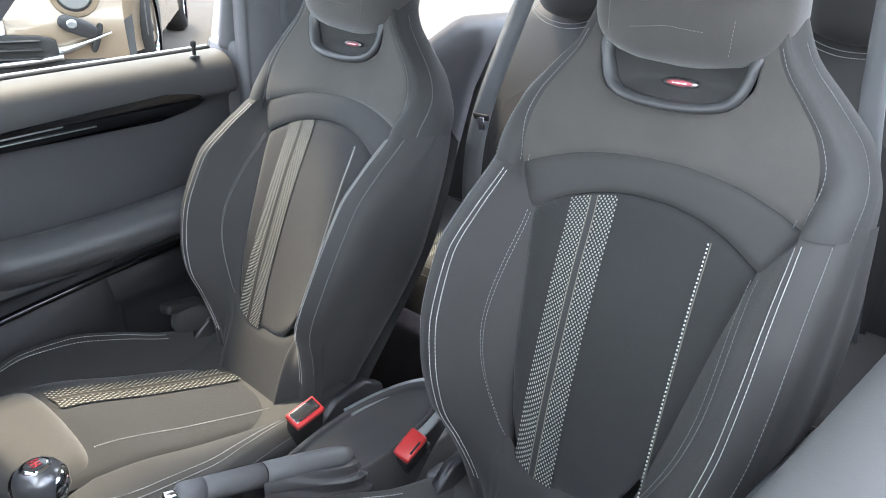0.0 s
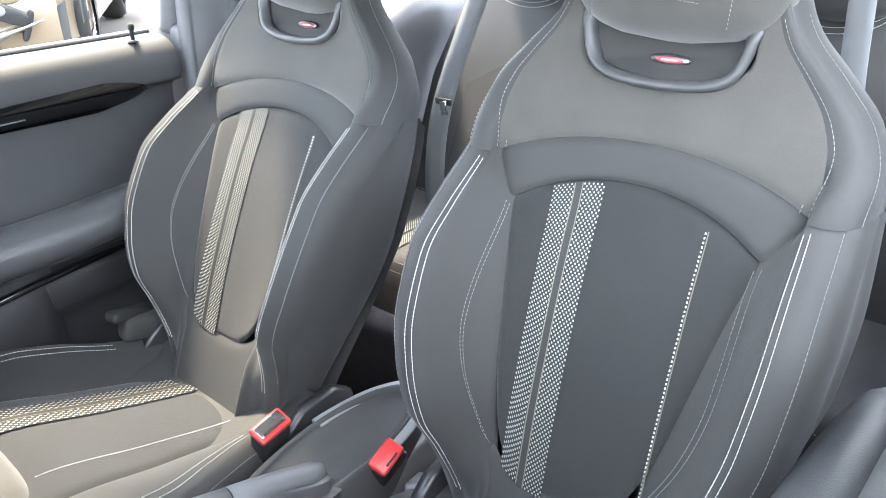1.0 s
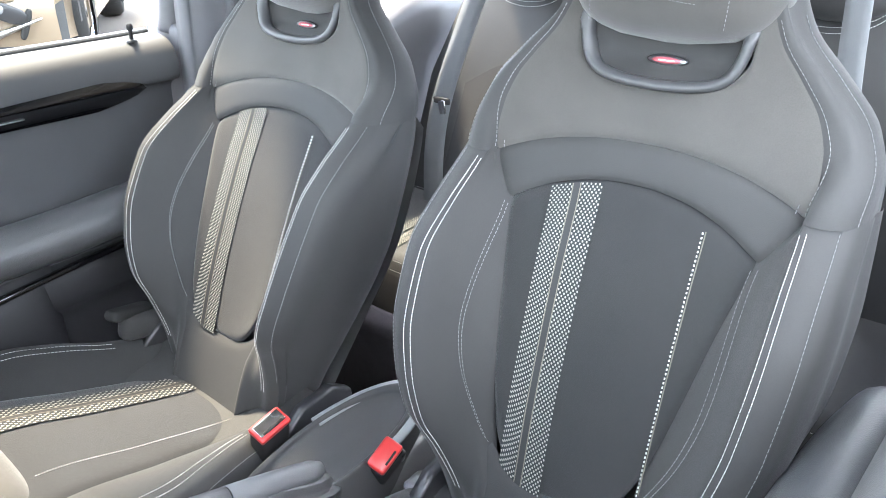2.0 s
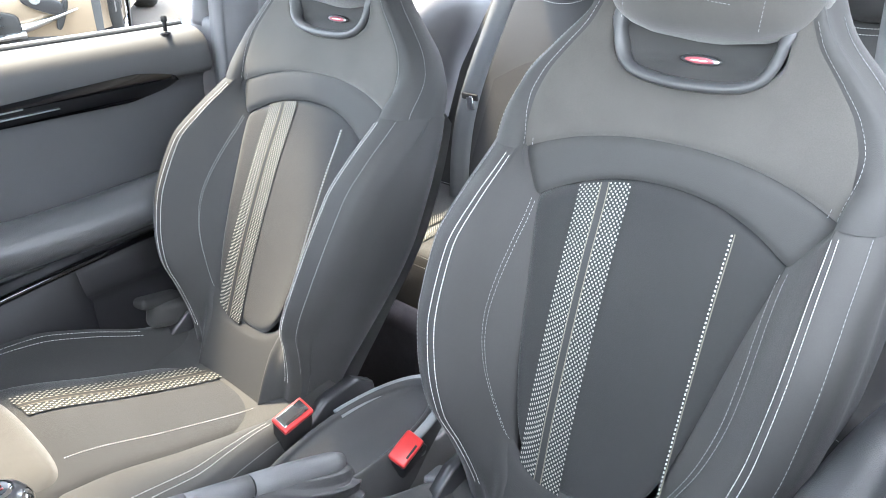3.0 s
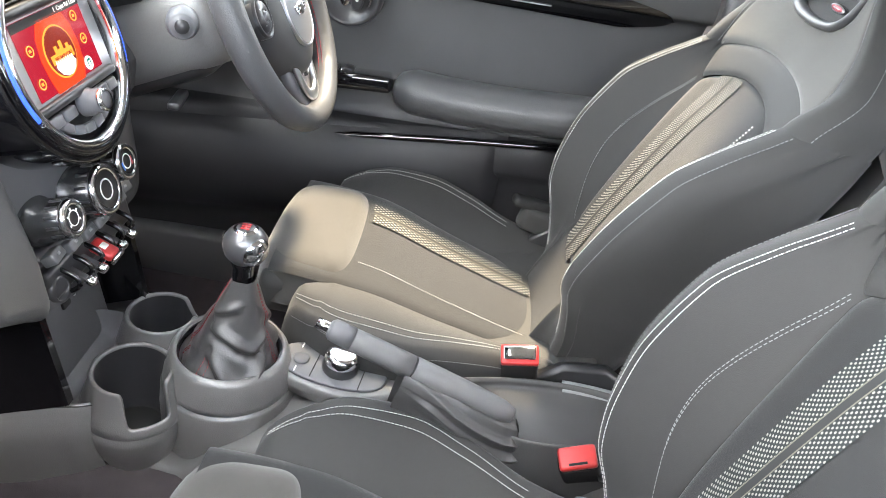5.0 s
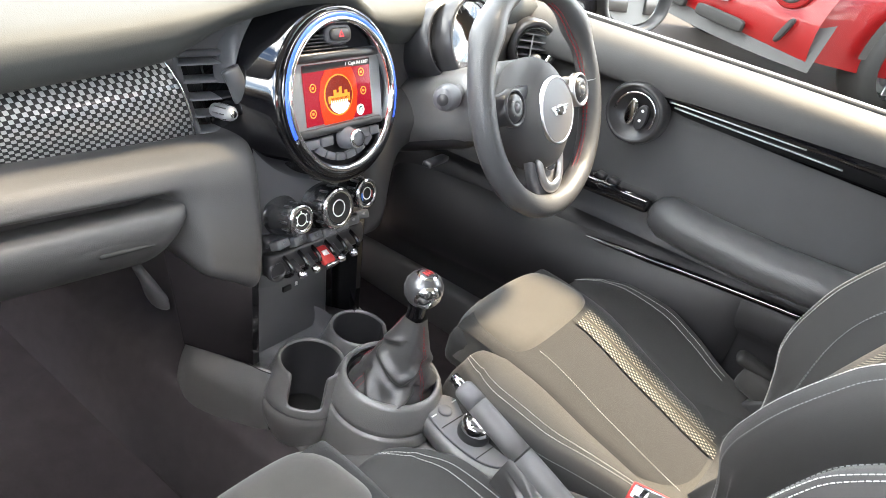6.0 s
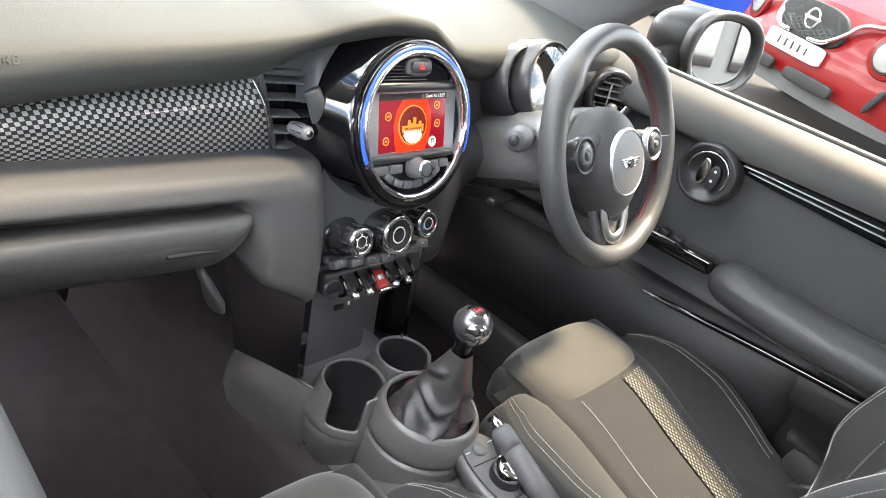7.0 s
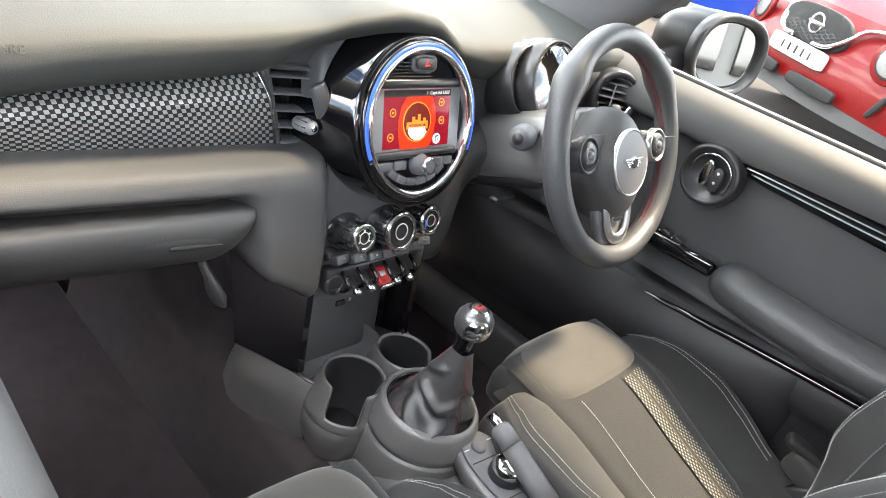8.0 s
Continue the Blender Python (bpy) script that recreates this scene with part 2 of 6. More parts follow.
def lathe(profile, seg=40, m=None, closed=False):
    """Revolves (radius, height) pairs about z."""
    bm = bmesh.new()
    rows = []
    for r, h in profile:
        rows.append([bm.verts.new((r * math.cos(2 * math.pi * k / seg), r * math.sin(2 * math.pi * k / seg), h)) for k in range(seg)] if r > 1e-6 else [bm.verts.new((0, 0, h))])
    pairs = list(zip(rows, rows[1:])) + ([(rows[-1], rows[0])] if closed else [])
    for a, b in pairs:
        for k in range(seg):
            if len(a) == 1 and len(b) > 1:
                bm.faces.new((a[0], b[k], b[(k + 1) % seg]))
            elif len(b) == 1 and len(a) > 1:
                bm.faces.new((a[k], a[(k + 1) % seg], b[0]))
            elif len(a) > 1:
                bm.faces.new((a[k], a[(k + 1) % seg], b[(k + 1) % seg], b[k]))
    bmesh.ops.recalc_face_normals(bm, faces=bm.faces)
    if m is not None:
        bmesh.ops.transform(bm, matrix=m, verts=bm.verts)
    return bm


def block(size, m=None, bevel=0.003, seg=2, taper=1.0):
    bm = bmesh.new()
    bmesh.ops.create_cube(bm, size=1.0)
    for v in bm.verts:
        k = taper if v.co.z > 0 else 1.0
        v.co = Vector((v.co.x * size[0] * k, v.co.y * size[1] * k, v.co.z * size[2]))
    if bevel:
        bmesh.ops.bevel(bm, geom=list(bm.edges), offset=min(bevel, 0.45 * min(size)), segments=seg, profile=0.5, affect="EDGES")
    if m is not None:
        bmesh.ops.transform(bm, matrix=m, verts=bm.verts)
    return bm


def prism(outline, depth, m=None, bevel=0.002, seg=2):
    """A flat outline in x and y, drawn out to depth along z, with its upper rim rounded."""
    bm = bmesh.new()
    vs = [bm.verts.new((x, y, 0)) for x, y in outline]
    f = bm.faces.new(vs)
    r = bmesh.ops.extrude_face_region(bm, geom=[f])
    top = [v for v in r["geom"] if isinstance(v, bmesh.types.BMVert)]
    for v in top:
        v.co.z += depth
    bmesh.ops.recalc_face_normals(bm, faces=bm.faces)
    if bevel:
        ts = set(top)
        bmesh.ops.bevel(bm, geom=[e for e in bm.edges if e.verts[0] in ts and e.verts[1] in ts], offset=bevel, segments=seg, profile=0.5, affect="EDGES")
    if m is not None:
        bmesh.ops.transform(bm, matrix=m, verts=bm.verts)
    return bm


def oval(w, h, n=32, power=2.0):
    out = []
    for k in range(n):
        a = 2 * math.pi * k / n
        c, s = math.cos(a), math.sin(a)
        out.append((w / 2 * math.copysign(abs(c) ** (2 / power), c), h / 2 * math.copysign(abs(s) ** (2 / power), s)))
    return out


def smooth_line(pts, n):
    """n + 1 points of a Catmull-Rom curve through pts."""
    P = [Vector(p) for p in pts]
    out = []
    for k in range(n + 1):
        x = k / n * (len(P) - 1)
        i = min(int(x), len(P) - 2)
        t = x - i
        p0, p1, p2, p3 = P[max(i - 1, 0)], P[i], P[i + 1], P[min(i + 2, len(P) - 1)]
        out.append(0.5 * ((2 * p1) + (p2 - p0) * t + (2 * p0 - 5 * p1 + 4 * p2 - p3) * t * t + (3 * p1 - p0 - 3 * p2 + p3) * t ** 3))
    return out


def tube(pts, radius, seg=8, closed=False, flat=1.0, up=(0, 0, 1)):
    """A round bar along pts; radius is a number or one for each point."""
    P = [Vector(p) for p in pts]
    bm = bmesh.new()
    rings = []
    n = len(P)
    for i, p in enumerate(P):
        d = (P[(i + 1) % n] - P[i - 1]) if closed else (P[min(i + 1, n - 1)] - P[max(i - 1, 0)])
        d.normalize()
        a = d.cross(Vector(up))
        if a.length < 1e-4:
            a = d.cross(Vector((1, 0, 0)))
        a.normalize()
        b = a.cross(d)
        r = radius[i] if isinstance(radius, (list, tuple)) else radius
        rings.append([bm.verts.new(p + a * (r * math.cos(2 * math.pi * k / seg)) + b * (flat * r * math.sin(2 * math.pi * k / seg))) for k in range(seg)])
    pairs = list(zip(rings, rings[1:])) + ([(rings[-1], rings[0])] if closed else [])
    for a, b in pairs:
        for k in range(seg):
            bm.faces.new((a[k], a[(k + 1) % seg], b[(k + 1) % seg], b[k]))
    if not closed:
        bm.faces.new(rings[0][::-1]), bm.faces.new(rings[-1])
    bmesh.ops.recalc_face_normals(bm, faces=bm.faces)
    return bm


def seam(name, pts, mat, parent, lift=(0, 0, 0), stitch=0.0034, gap=0.0018, width=0.0010):
    """A row of separate stitches along pts."""
    P = [Vector(p) + Vector(lift) for p in pts]
    L = [0.0]
    for a, b in zip(P, P[1:]):
        L.append(L[-1] + (b - a).length)
    vs, fs = [], []

    def at(s):
        i = max(0, min(len(L) - 2, int(np.searchsorted(L, s)) - 1))
        return P[i].lerp(P[i + 1], (s - L[i]) / max(L[i + 1] - L[i], 1e-9))
    s = 0.0
    while s + stitch < L[-1]:
        a, b = at(s), at(s + stitch)
        d = (b - a).normalized()
        u = d.cross(Vector((0.3, 0.2, 1))).normalized() * (width / 2)
        w = d.cross(u).normalized() * (width / 2)
        k = len(vs)
        vs += [a + u * 0.6, a + w, a - u * 0.6, a - w, b + u * 0.6, b + w, b - u * 0.6, b - w]
        fs += [(k, k + 1, k + 5, k + 4), (k + 1, k + 2, k + 6, k + 5), (k + 2, k + 3, k + 7, k + 6), (k + 3, k, k + 4, k + 7), (k + 3, k + 2, k + 1, k), (k + 4, k + 5, k + 6, k + 7)]
        s += stitch + gap
    me = bpy.data.meshes.new(name)
    me.from_pydata([tuple(v) for v in vs], [], fs)
    return obj(name, me, mat, parent, kind="stuff", smooth=False)


def curve1(xs, ys):
    """A smooth function through the points given."""
    xs, ys = np.array(xs, float), np.array(ys, float)
    h = np.diff(xs)
    dl = np.diff(ys) / h
    m = np.zeros(len(xs))
    m[1:-1] = np.where(dl[:-1] * dl[1:] > 0, 2 * dl[:-1] * dl[1:] / (dl[:-1] + dl[1:] + 1e-12), 0.0)
    m[0], m[-1] = dl[0], dl[-1]

    def fn(x):
        x = min(max(x, xs[0]), xs[-1])
        i = min(int(np.searchsorted(xs, x, side="right")) - 1, len(xs) - 2)
        t = (x - xs[i]) / h[i]
        return float((1 + 2 * t) * (1 - t) ** 2 * ys[i] + t * (1 - t) ** 2 * h[i] * m[i] + t * t * (3 - 2 * t) * ys[i + 1] + t * t * (t - 1) * h[i] * m[i + 1])
    return fn


def writing(name, text, size, m, mat, parent):
    c = bpy.data.curves.new(name, "FONT")
    c.body, c.size, c.extrude = text, size, 0.0002
    c.align_x, c.align_y = "CENTER", "CENTER"
    tmp = bpy.data.objects.new(name, c)
    me = bpy.data.meshes.new_from_object(tmp)
    bpy.data.objects.remove(tmp)
    bpy.data.curves.remove(c)
    me.transform(m)
    return obj(name, me, mat, parent, smooth=False)

# ---------------------------------------------------------------- front seats
back_y = curve1([.30, .36, .42, .50, .59, .67, .745, .80, .86, .93, 1.02], [-.615, -.630, -.650, -.674, -.706, -.738, -.772, -.790, -.806, -.818, -.835])
ins_u = curve1([.40, .45, .50, .546, .59, .636, .679, .722, .775], [.080, .094, .102, .110, .118, .126, .135, .146, .178])
crest_u = curve1([.30, .36, .44, .50, .55, .607, .675, .727, .775], [.104, .120, .142, .160, .174, .184, .187, .183, .178])
up_w = curve1([.765, .80, .83, .86, .89, .92, .96], [.174, .178, .175, .164, .142, .118, .100])
crest_h = curve1([.30, .36, .436, .482, .535, .607, .675, .727, .755, .778], [-.030, -.012, .032, .062, .078, .087, .084, .060, .038, .020])
back_d = curve1([.30, .36, .50, .60, .68, .78, .86, .93], [.140, .138, .130, .120, .108, .090, .070, .058])
head_w = curve1([.772, .80, .85, .89, .93, .96, 1.10], [.226, .223, .206, .172, .134, .118, .060])


def evenly(pts, s):
    """The point a share s of the way along a line of points."""
    L = [0.0]
    for a, b in zip(pts, pts[1:]):
        L.append(L[-1] + (b - a).length)
    d = s * L[-1]
    for i in range(len(pts) - 1):
        if d <= L[i + 1] or i == len(pts) - 2:
            return pts[i].lerp(pts[i + 1], min(1.0, (d - L[i]) / max(1e-9, L[i + 1] - L[i])))


def make_seat(name, label, origin, turn, shift):
    """A sports seat. turn: degrees by which its backrest leans back; shift: where that turned backrest sits."""
    seat = thing(name, label, "car seat", (origin[0], origin[1] - .42, .05), "front seats")
    lean = Matrix.Translation(shift) @ Matrix.Rotation(radians(turn), 4, "X")

    def bk(u, y, z):
        return lean @ Vector((u, y, z))

    def cu(u, y, z):
        return Vector((u + origin[0], y + origin[1], z + origin[2]))

    # backrest: centre panel
    def arch_low(u):
        return .762 - .042 * (abs(u) / .147) ** 2.2

    def arch_top(u):
        return .805 - .034 * (abs(u) / .178) ** 2.2

    def panel_uz(s, t):
        w = 2 * s - 1
        zt = arch_low(w * .147)
        zb = .408 + .048 * abs(w) ** 3.2
        z = zb + (zt - zb) * t
        return w * ins_u(min(z, .722)) * (1.0 - .16 * (1 - t) ** 7 * abs(w) ** 2), z

    def panel(s, t):
        u, z = panel_uz(s, t)
        e = min(s, 1 - s) * .28
        e2 = min(t, 1 - t) * .34
        tuck = .007 * (math.exp(-e / .006) + math.exp(-e2 / .006))
        return bk(u, back_y(z) + .010 * (2 * s - 1) ** 2 - tuck + .004, z)
    sheet("centre_panel", panel, 60, 72, FABRIC, seat, "knitted dark grey centre panel", flip=True)

    # yoke between the two arches
    def yoke(s, t):
        w = 2 * s - 1
        ua, ub = w * .147, w * .178
        u = ua + (ub - ua) * t
        z = arch_low(ua) + (arch_top(ub) - arch_low(ua)) * t
        tuck = .006 * (math.exp(-min(t, 1 - t) * .05 / .005) + math.exp(-min(s, 1 - s) * .33 / .005))
        return bk(u, back_y(z) + .010 * w * w - tuck + .007, z)
    sheet("yoke", yoke, 60, 12, LEATHERETTE, seat, flip=True)

    # upper panel up to the head part
    def upper(s, t):
        w = 2 * s - 1
        z0 = arch_top(w * .178)
        z = z0 + (.955 - z0) * t
        u = w * up_w(z)
        tuck = .006 * math.exp(-t * .15 / .005) + .0010 * math.exp(-min(s, 1 - s) * .34 / .003)
        k = (abs(u) / .088) ** 3 + (max(0, (.908 - z)) / .040) ** 2.5
        dip = .045 / (1 + math.exp((k - 1.0) / .05))
        return bk(u, back_y(z) + .012 * w * w - tuck + .007 - dip, z)
    sheet("upper_panel", upper, 90, 60, SUEDE, seat, "soft microfibre shoulder panel", flip=True)

    for sd in (1, -1):
        def bol(s, z):
            """Across the bolster: s 0 at the centre panel, 1 at the outer stitch."""
            ui, uc, h, y0 = ins_u(z), crest_u(z), crest_h(z), back_y(z) + .010
            ui = min(ui, uc - .006)
            pts = [(ui - .006, y0 - .010), (ui + .004, y0 + .004), (ui + .42 * (uc - ui), y0 + .34 * h), (ui + .74 * (uc - ui), y0 + .72 * h), (uc, y0 + h), (uc + .015, y0 + h + .001), (uc + .031, y0 + h - .006)]
            k = s * (len(pts) - 1)
            q = smooth_line([(a, b, 0) for a, b in pts], len(pts) * 4)
            i = min(int(s * (len(q) - 1)), len(q) - 2)
            p = q[i].lerp(q[i + 1], s * (len(q) - 1) - i)
            return p.x, p.y
        def bolster(s, t):
            z = .30 + (.776 - .30) * t
            u, y = bol(s, z)
            return bk(sd * u, y - .0025 * math.exp(-(1 - t) * .47 / .005), z)
        sheet("bolster", bolster, 28, 60, LEATHERETTE, seat, flip=sd > 0)

        def side(s, t):
            z = .30 + (.776 - .30) * t
            u, y = bol(1.0, z)
            yr = back_y(z) - back_d(z) + .03
            f = 1.0 if z > .607 else crest_h(z) / .087
            pts = [(u, y, 0), (u + .010 * f, y - .014, 0), (u + .016 * f, y - .045 * max(f, .4), 0), (u + .014 * f, y + (yr - y) * .55, 0), (u + .016 * f, y + (yr - y) * .9, 0), (u - .02, yr - .012, 0)]
            q = smooth_line(pts, 24)
            i = min(int(s * 24), 23)
            p = q[i].lerp(q[i + 1], s * 24 - i)
            return bk(sd * p.x, p.y, z)
        sheet("side_panel", side, 24, 48, LEATHERETTE, seat, flip=sd > 0)

        def wing(s, t):
            """Rim of the shoulder part, from the upper panel round to the back."""
            z = .773 + (1.045 - .773) * t
            w = head_w(z)
            y0 = back_y(z) + .012
            d = back_d(min(z, .93)) * .75
            ui = min(up_w(z), w - .012)
            h = .010 * max(0, 1 - (z - .768) / .12) ** 1.6
            pts = [(ui - .004, y0 + .0052, 0), (ui + .002, y0 + .0066, 0), (.4 * ui + .6 * w, y0 + .0058 + .6 * h, 0), (w - .009, y0 - .001 + .8 * h, 0), (w + .002, y0 - .022, 0), (w - .004, y0 - d, 0), (w - .03, y0 - d - .014, 0)]
            p = evenly(smooth_line(pts, 30), s)
            g = min(1.0, t / .24)
            g = g * g * (3 - 2 * g)
            if g < 1:
                zb = .773
                low = [Vector((*bol(k / 40, zb), 0)) for k in range(41)]
                low = [v for v in low if v.x > min(up_w(zb), head_w(zb) - .012) - .006]
                u, y = low[-1].x, low[-1].y
                yr = back_y(zb) - back_d(zb) + .03
                low += [Vector(v) for v in ((u + .010, y - .014, 0), (u + .016, y - .045, 0), (u + .014, y + (yr - y) * .55, 0), (u + .016, y + (yr - y) * .9, 0), (u - .02, yr - .012, 0))]
                b = evenly(low, s)
                b.y += back_y(z) - back_y(zb) + .0008
                b.x += (head_w(z) - head_w(zb)) * s
                p = b.lerp(p, g)
            return bk(sd * p.x, p.y, z)
        sheet("shoulder_rim", wing, 20, 30, LEATHERETTE, seat, flip=sd > 0)

        # stitching
        def along(s, z0, z1, off=0.0):
            out = []
            for k in range(41):
                z = z0 + (z1 - z0) * k / 40
                u, y = bol(s, z)
                out.append(bk(sd * (u + off), y + .0012, z))
            return out
        seam("stitching", along(.655, .37, .766), THREAD, seat, stitch=.0040, gap=.0014)
        seam("stitching", along(.735, .37, .770), THREAD, seat, stitch=.0040, gap=.0014)
        seam("stitching", along(.985, .40, .772), THREAD_DARK, seat)
        inner = []
        for k in range(41):
            z = .452 + (.722 - .452) * k / 40
            s = .14 + .22 * math.sin(math.pi * (k / 40) ** .9) ** .8
            u, y = bol(s, z)
            inner.append(bk(sd * u, y + .0012, z))
        seam("stitching", inner, THREAD_DARK, seat)
        seam("stitching", [p + Vector((-.006 * sd, .002, -.002)) for p in inner], THREAD_DARK, seat)
        seam("stitching", [bk(sd * (up_w(z) - .010), back_y(z) + .0160, z) for z in np.linspace(.775, .945, 30)], THREAD_DARK, seat)
        for s in (.08, .42):
            seam("stitching", [wing(s, t) + Vector((0, .0012, 0)) for t in np.linspace(.01, .63, 30)], THREAD_DARK, seat)

    # back shell and lower closing strip
    def shell(s, t):
        z = .30 + (.955 - .30) * t
        w = (crest_u(z) + .028 if z < .776 else head_w(z) - .02)
        a = (2 * s - 1)
        return bk(a * w, back_y(z) - back_d(min(z, .93)) * (.75 if z > .776 else 1) - .03 * (1 - a * a), z)
    sheet("back_shell", shell, 24, 30, HARD, seat)

    def hip(s, t):
        w = 2 * s - 1
        z = .30 + (.455 - .30) * t
        u = w * (ins_u(max(z, .40)) + .006)
        zt = .408 + .048 * abs(w) ** 3.2
        z = .30 + (zt + .004 - .30) * t
        return bk(u, back_y(z) + .006 + .006 * w * w - .006 * math.exp(-(1 - t) * .15 / .006), z)
    sheet("hip_panel", hip, 30, 16, LEATHERETTE, seat, flip=True)

    # woven stripes and the dotted line on the centre panel
    def strip(name, u0t, u0b, width, t0, t1, mat, uv, lift=0.0):
        def fn(s, t):
            tt = t0 + (t1 - t0) * t
            u = u0b + (u0t - u0b) * tt + (s - .5) * width
            zt = arch_low(u)
            zb = .408 + .048 * min(abs(u) / .094, 1) ** 3.2
            z = zb + .002 + (zt - zb - .004) * tt
            ww = u / ins_u(min(max(z, .45), .722))
            return bk(u, back_y(z) + .010 * ww * ww + .0056 + lift, z)
        return sheet(name, fn, 4, 40, mat, seat, uv=uv, flip=True)
    strip("woven_stripe", .0815, .0595, .0250, .0, 1.0, STRIPE, (1, 114))
    strip("woven_stripe", .0465, .0270, .0250, .0, 1.0, STRIPE, (1, 114))
    strip("stripe_band", .0640, .0432, .0100, .0, 1.0, PIPING, (1, 1), .0004)
    for c in (.0686, .0596):
        strip("piping_line", c, c - .0205, .0014, .0, 1.0, CREAM, (1, 1), .0008)
    dots = []
    for k in range(41):
        z = .736 - .285 * k / 40
        u = -.086 - .012 * k / 40
        dots.append(bk(u, back_y(z) + .010 * (u / ins_u(min(z, .722))) ** 2 + .0055, z))
    seam("dotted_line", dots, THREAD, seat, stitch=.0022, gap=.0026, width=.0024)
    strip("piping_line", -.0885, -.0995, .0014, .06, .97, CREAM, (1, 1))

    # grip trim under the head part, with its badge
    rim = smooth_line([(.085, -.822, .965), (.087, -.808, .932), (.083, -.805, .903), (.071, -.801, .880), (.045, -.799, .870), (0, -.798, .867), (-.045, -.799, .870), (-.071, -.801, .880), (-.083, -.805, .903), (-.087, -.808, .932), (-.085, -.822, .965)], 56)
    trim = part("grip_trim", tube([bk(*p) for p in rim], .0098, 12, flat=.6), GRIPTRIM, seat, "dark grey plastic grip trim")

    def recess(s, t):
        z = .870 + .077 * t
        w = 2 * s - 1
        u = w * (.074 + .014 * t ** .5)
        return bk(u, -.806 - .022 * (1 - w ** 4) * min(1, t * 4), z)
    sheet("grip_recess", recess, 20, 12, LEATHERETTE, trim, flip=True)
    bm = prism(oval(.046, .0125, 28), .0022, Matrix.Rotation(radians(90), 4, "X"), .0008)
    badge = part("badge", bm, SATIN, trim, "small oval badge", m=lean @ Matrix.Translation((0, -.8225, .8885)))
    bm = prism(oval(.042, .0098, 28), .0008, Matrix.Rotation(radians(90), 4, "X"), .0002)
    part("badge_ring", bm, MATTCHROME, trim, m=lean @ Matrix.Translation((0, -.8205, .8885)))
    bm = prism(oval(.032, .0066, 24), .0008, Matrix.Rotation(radians(90), 4, "X"), .0002)
    part("badge_field", bm, BADGE, trim, m=lean @ Matrix.Translation((0, -.8197, .8885)))
    bm = block((.018, .0006, .0014), None, .0002)
    part("badge_bar", bm, WHITE, trim, m=lean @ Matrix.Translation((0, -.8192, .8885)))

    # head part
    def head(s, t):
        a = 2 * math.pi * s
        z = .906 + .197 * t
        prof = max(0.02, 1 - abs(2 * t - 1) ** 4.5) ** .5
        w, d = (.118 - .014 * t) * prof, .057 * prof
        cx, sx = math.cos(a), math.sin(a)
        x = w * math.copysign(abs(cx) ** .55, cx)
        y = d * math.copysign(abs(sx) ** .7, sx)
        return bk(x - .005, -.832 + y + .012 * t, z)
    sheet("head_part", head, 48, 26, SUEDE, seat, "padded head part", flip=False)
    for z in (.955,):
        ring = [bk(x, -.773 - .06 * (abs(x) / .1) ** 4, z - .010 * (abs(x) / .1)) for x in np.linspace(-.085, .085, 30)]
        seam("stitching", ring, THREAD_DARK, seat, stitch=.0024, gap=.0016, width=.0007)
    for sd in (1, -1):
        seam("stitching", [bk(sd * (.070 + .004 * k / 12), -.774 - .004 * k / 12, .93 + .13 * k / 12) for k in range(13)], THREAD_DARK, seat, stitch=.0024, gap=.0016, width=.0007)

    # cushion
    cz = curve1([-.66, -.59, -.45, -.315, -.20, -.16], [.292, .305, .345, .386, .396, .388])
    cw = curve1([-.62, -.55, -.47, -.40, -.33, -.27, -.235, -.20, -.17], [.186, .196, .226, .247, .243, .215, .185, .150, .120])
    ch = curve1([-.62, -.55, -.47, -.40, -.33, -.27, -.235, -.20, -.17], [.342, .358, .380, .392, .396, .390, .378, .345, .31])
    iw = curve1([-.62, -.50, -.36, -.30, -.17], [.112, .124, .138, .142, .140])

    def cush(s, t):
        w = 2 * s - 1
        y = -.622 + .43 * t
        tuck = .008 * (math.exp(-min(s, 1 - s) * .27 / .006) + math.exp(-t * .4 / .01))
        return cu(w * iw(y) * (.72 + .28 * min(1, t * 5) ** .5), y, cz(y) + .004 - tuck + .004 * (1 - w * w))
    sheet("cushion_panel", cush, 44, 50, FABRIC, seat, "knitted dark grey cushion panel")

    def crear(s, t):
        w = 2 * s - 1
        y = -.685 + .165 * t
        arc = .085 * abs(w) ** 2.6 * t
        f = max(0, (-.575 + arc - y) / .10)
        return cu(w * .188, y + arc, cz(max(y + arc, -.60)) + .002 - .010 * max(0, t - .75) * 4 + .036 * f ** 1.1 * (1 - .35 * w * w) + .016 * w * w * (1 - t))
    sheet("cushion_rear", crear, 32, 18, LEATHERETTE, seat, "smooth rear part of the cushion")

    for sd in (1, -1):
        def cb(s, y):
            ui, uc, zc, z0 = iw(y), cw(y), ch(y), cz(y)
            ui = min(ui, uc - .01)
            if y > -.28:
                z0 = min(z0, zc - .004)
            zc = max(zc, z0 + .004)
            pts = [(ui - .008, z0 - .010, 0), (ui + .003, z0 + .003, 0), (ui + .5 * (uc - ui), z0 + .55 * (zc - z0) + .006, 0), (uc - .010, zc, 0), (uc + .006, zc - .003, 0), (uc + .020, zc - .024, 0), (uc + .022, zc - .06, 0), (uc + .010, .27, 0), (uc - .01, .20, 0)]
            q = smooth_line(pts, 36)
            i = min(int(s * 36), 35)
            return q[i].lerp(q[i + 1], s * 36 - i)

        def cbol(s, t):
            y = -.62 + .372 * min(1, t / .84)
            p = cb(s, y)
            k = max(0, (t - .84) / .16)
            return cu(sd * (p.x - .02 * k), y + .020 * math.sin(math.pi * .5 * min(1, 2 * k)), p.y + (.21 - p.y) * k ** 1.5)
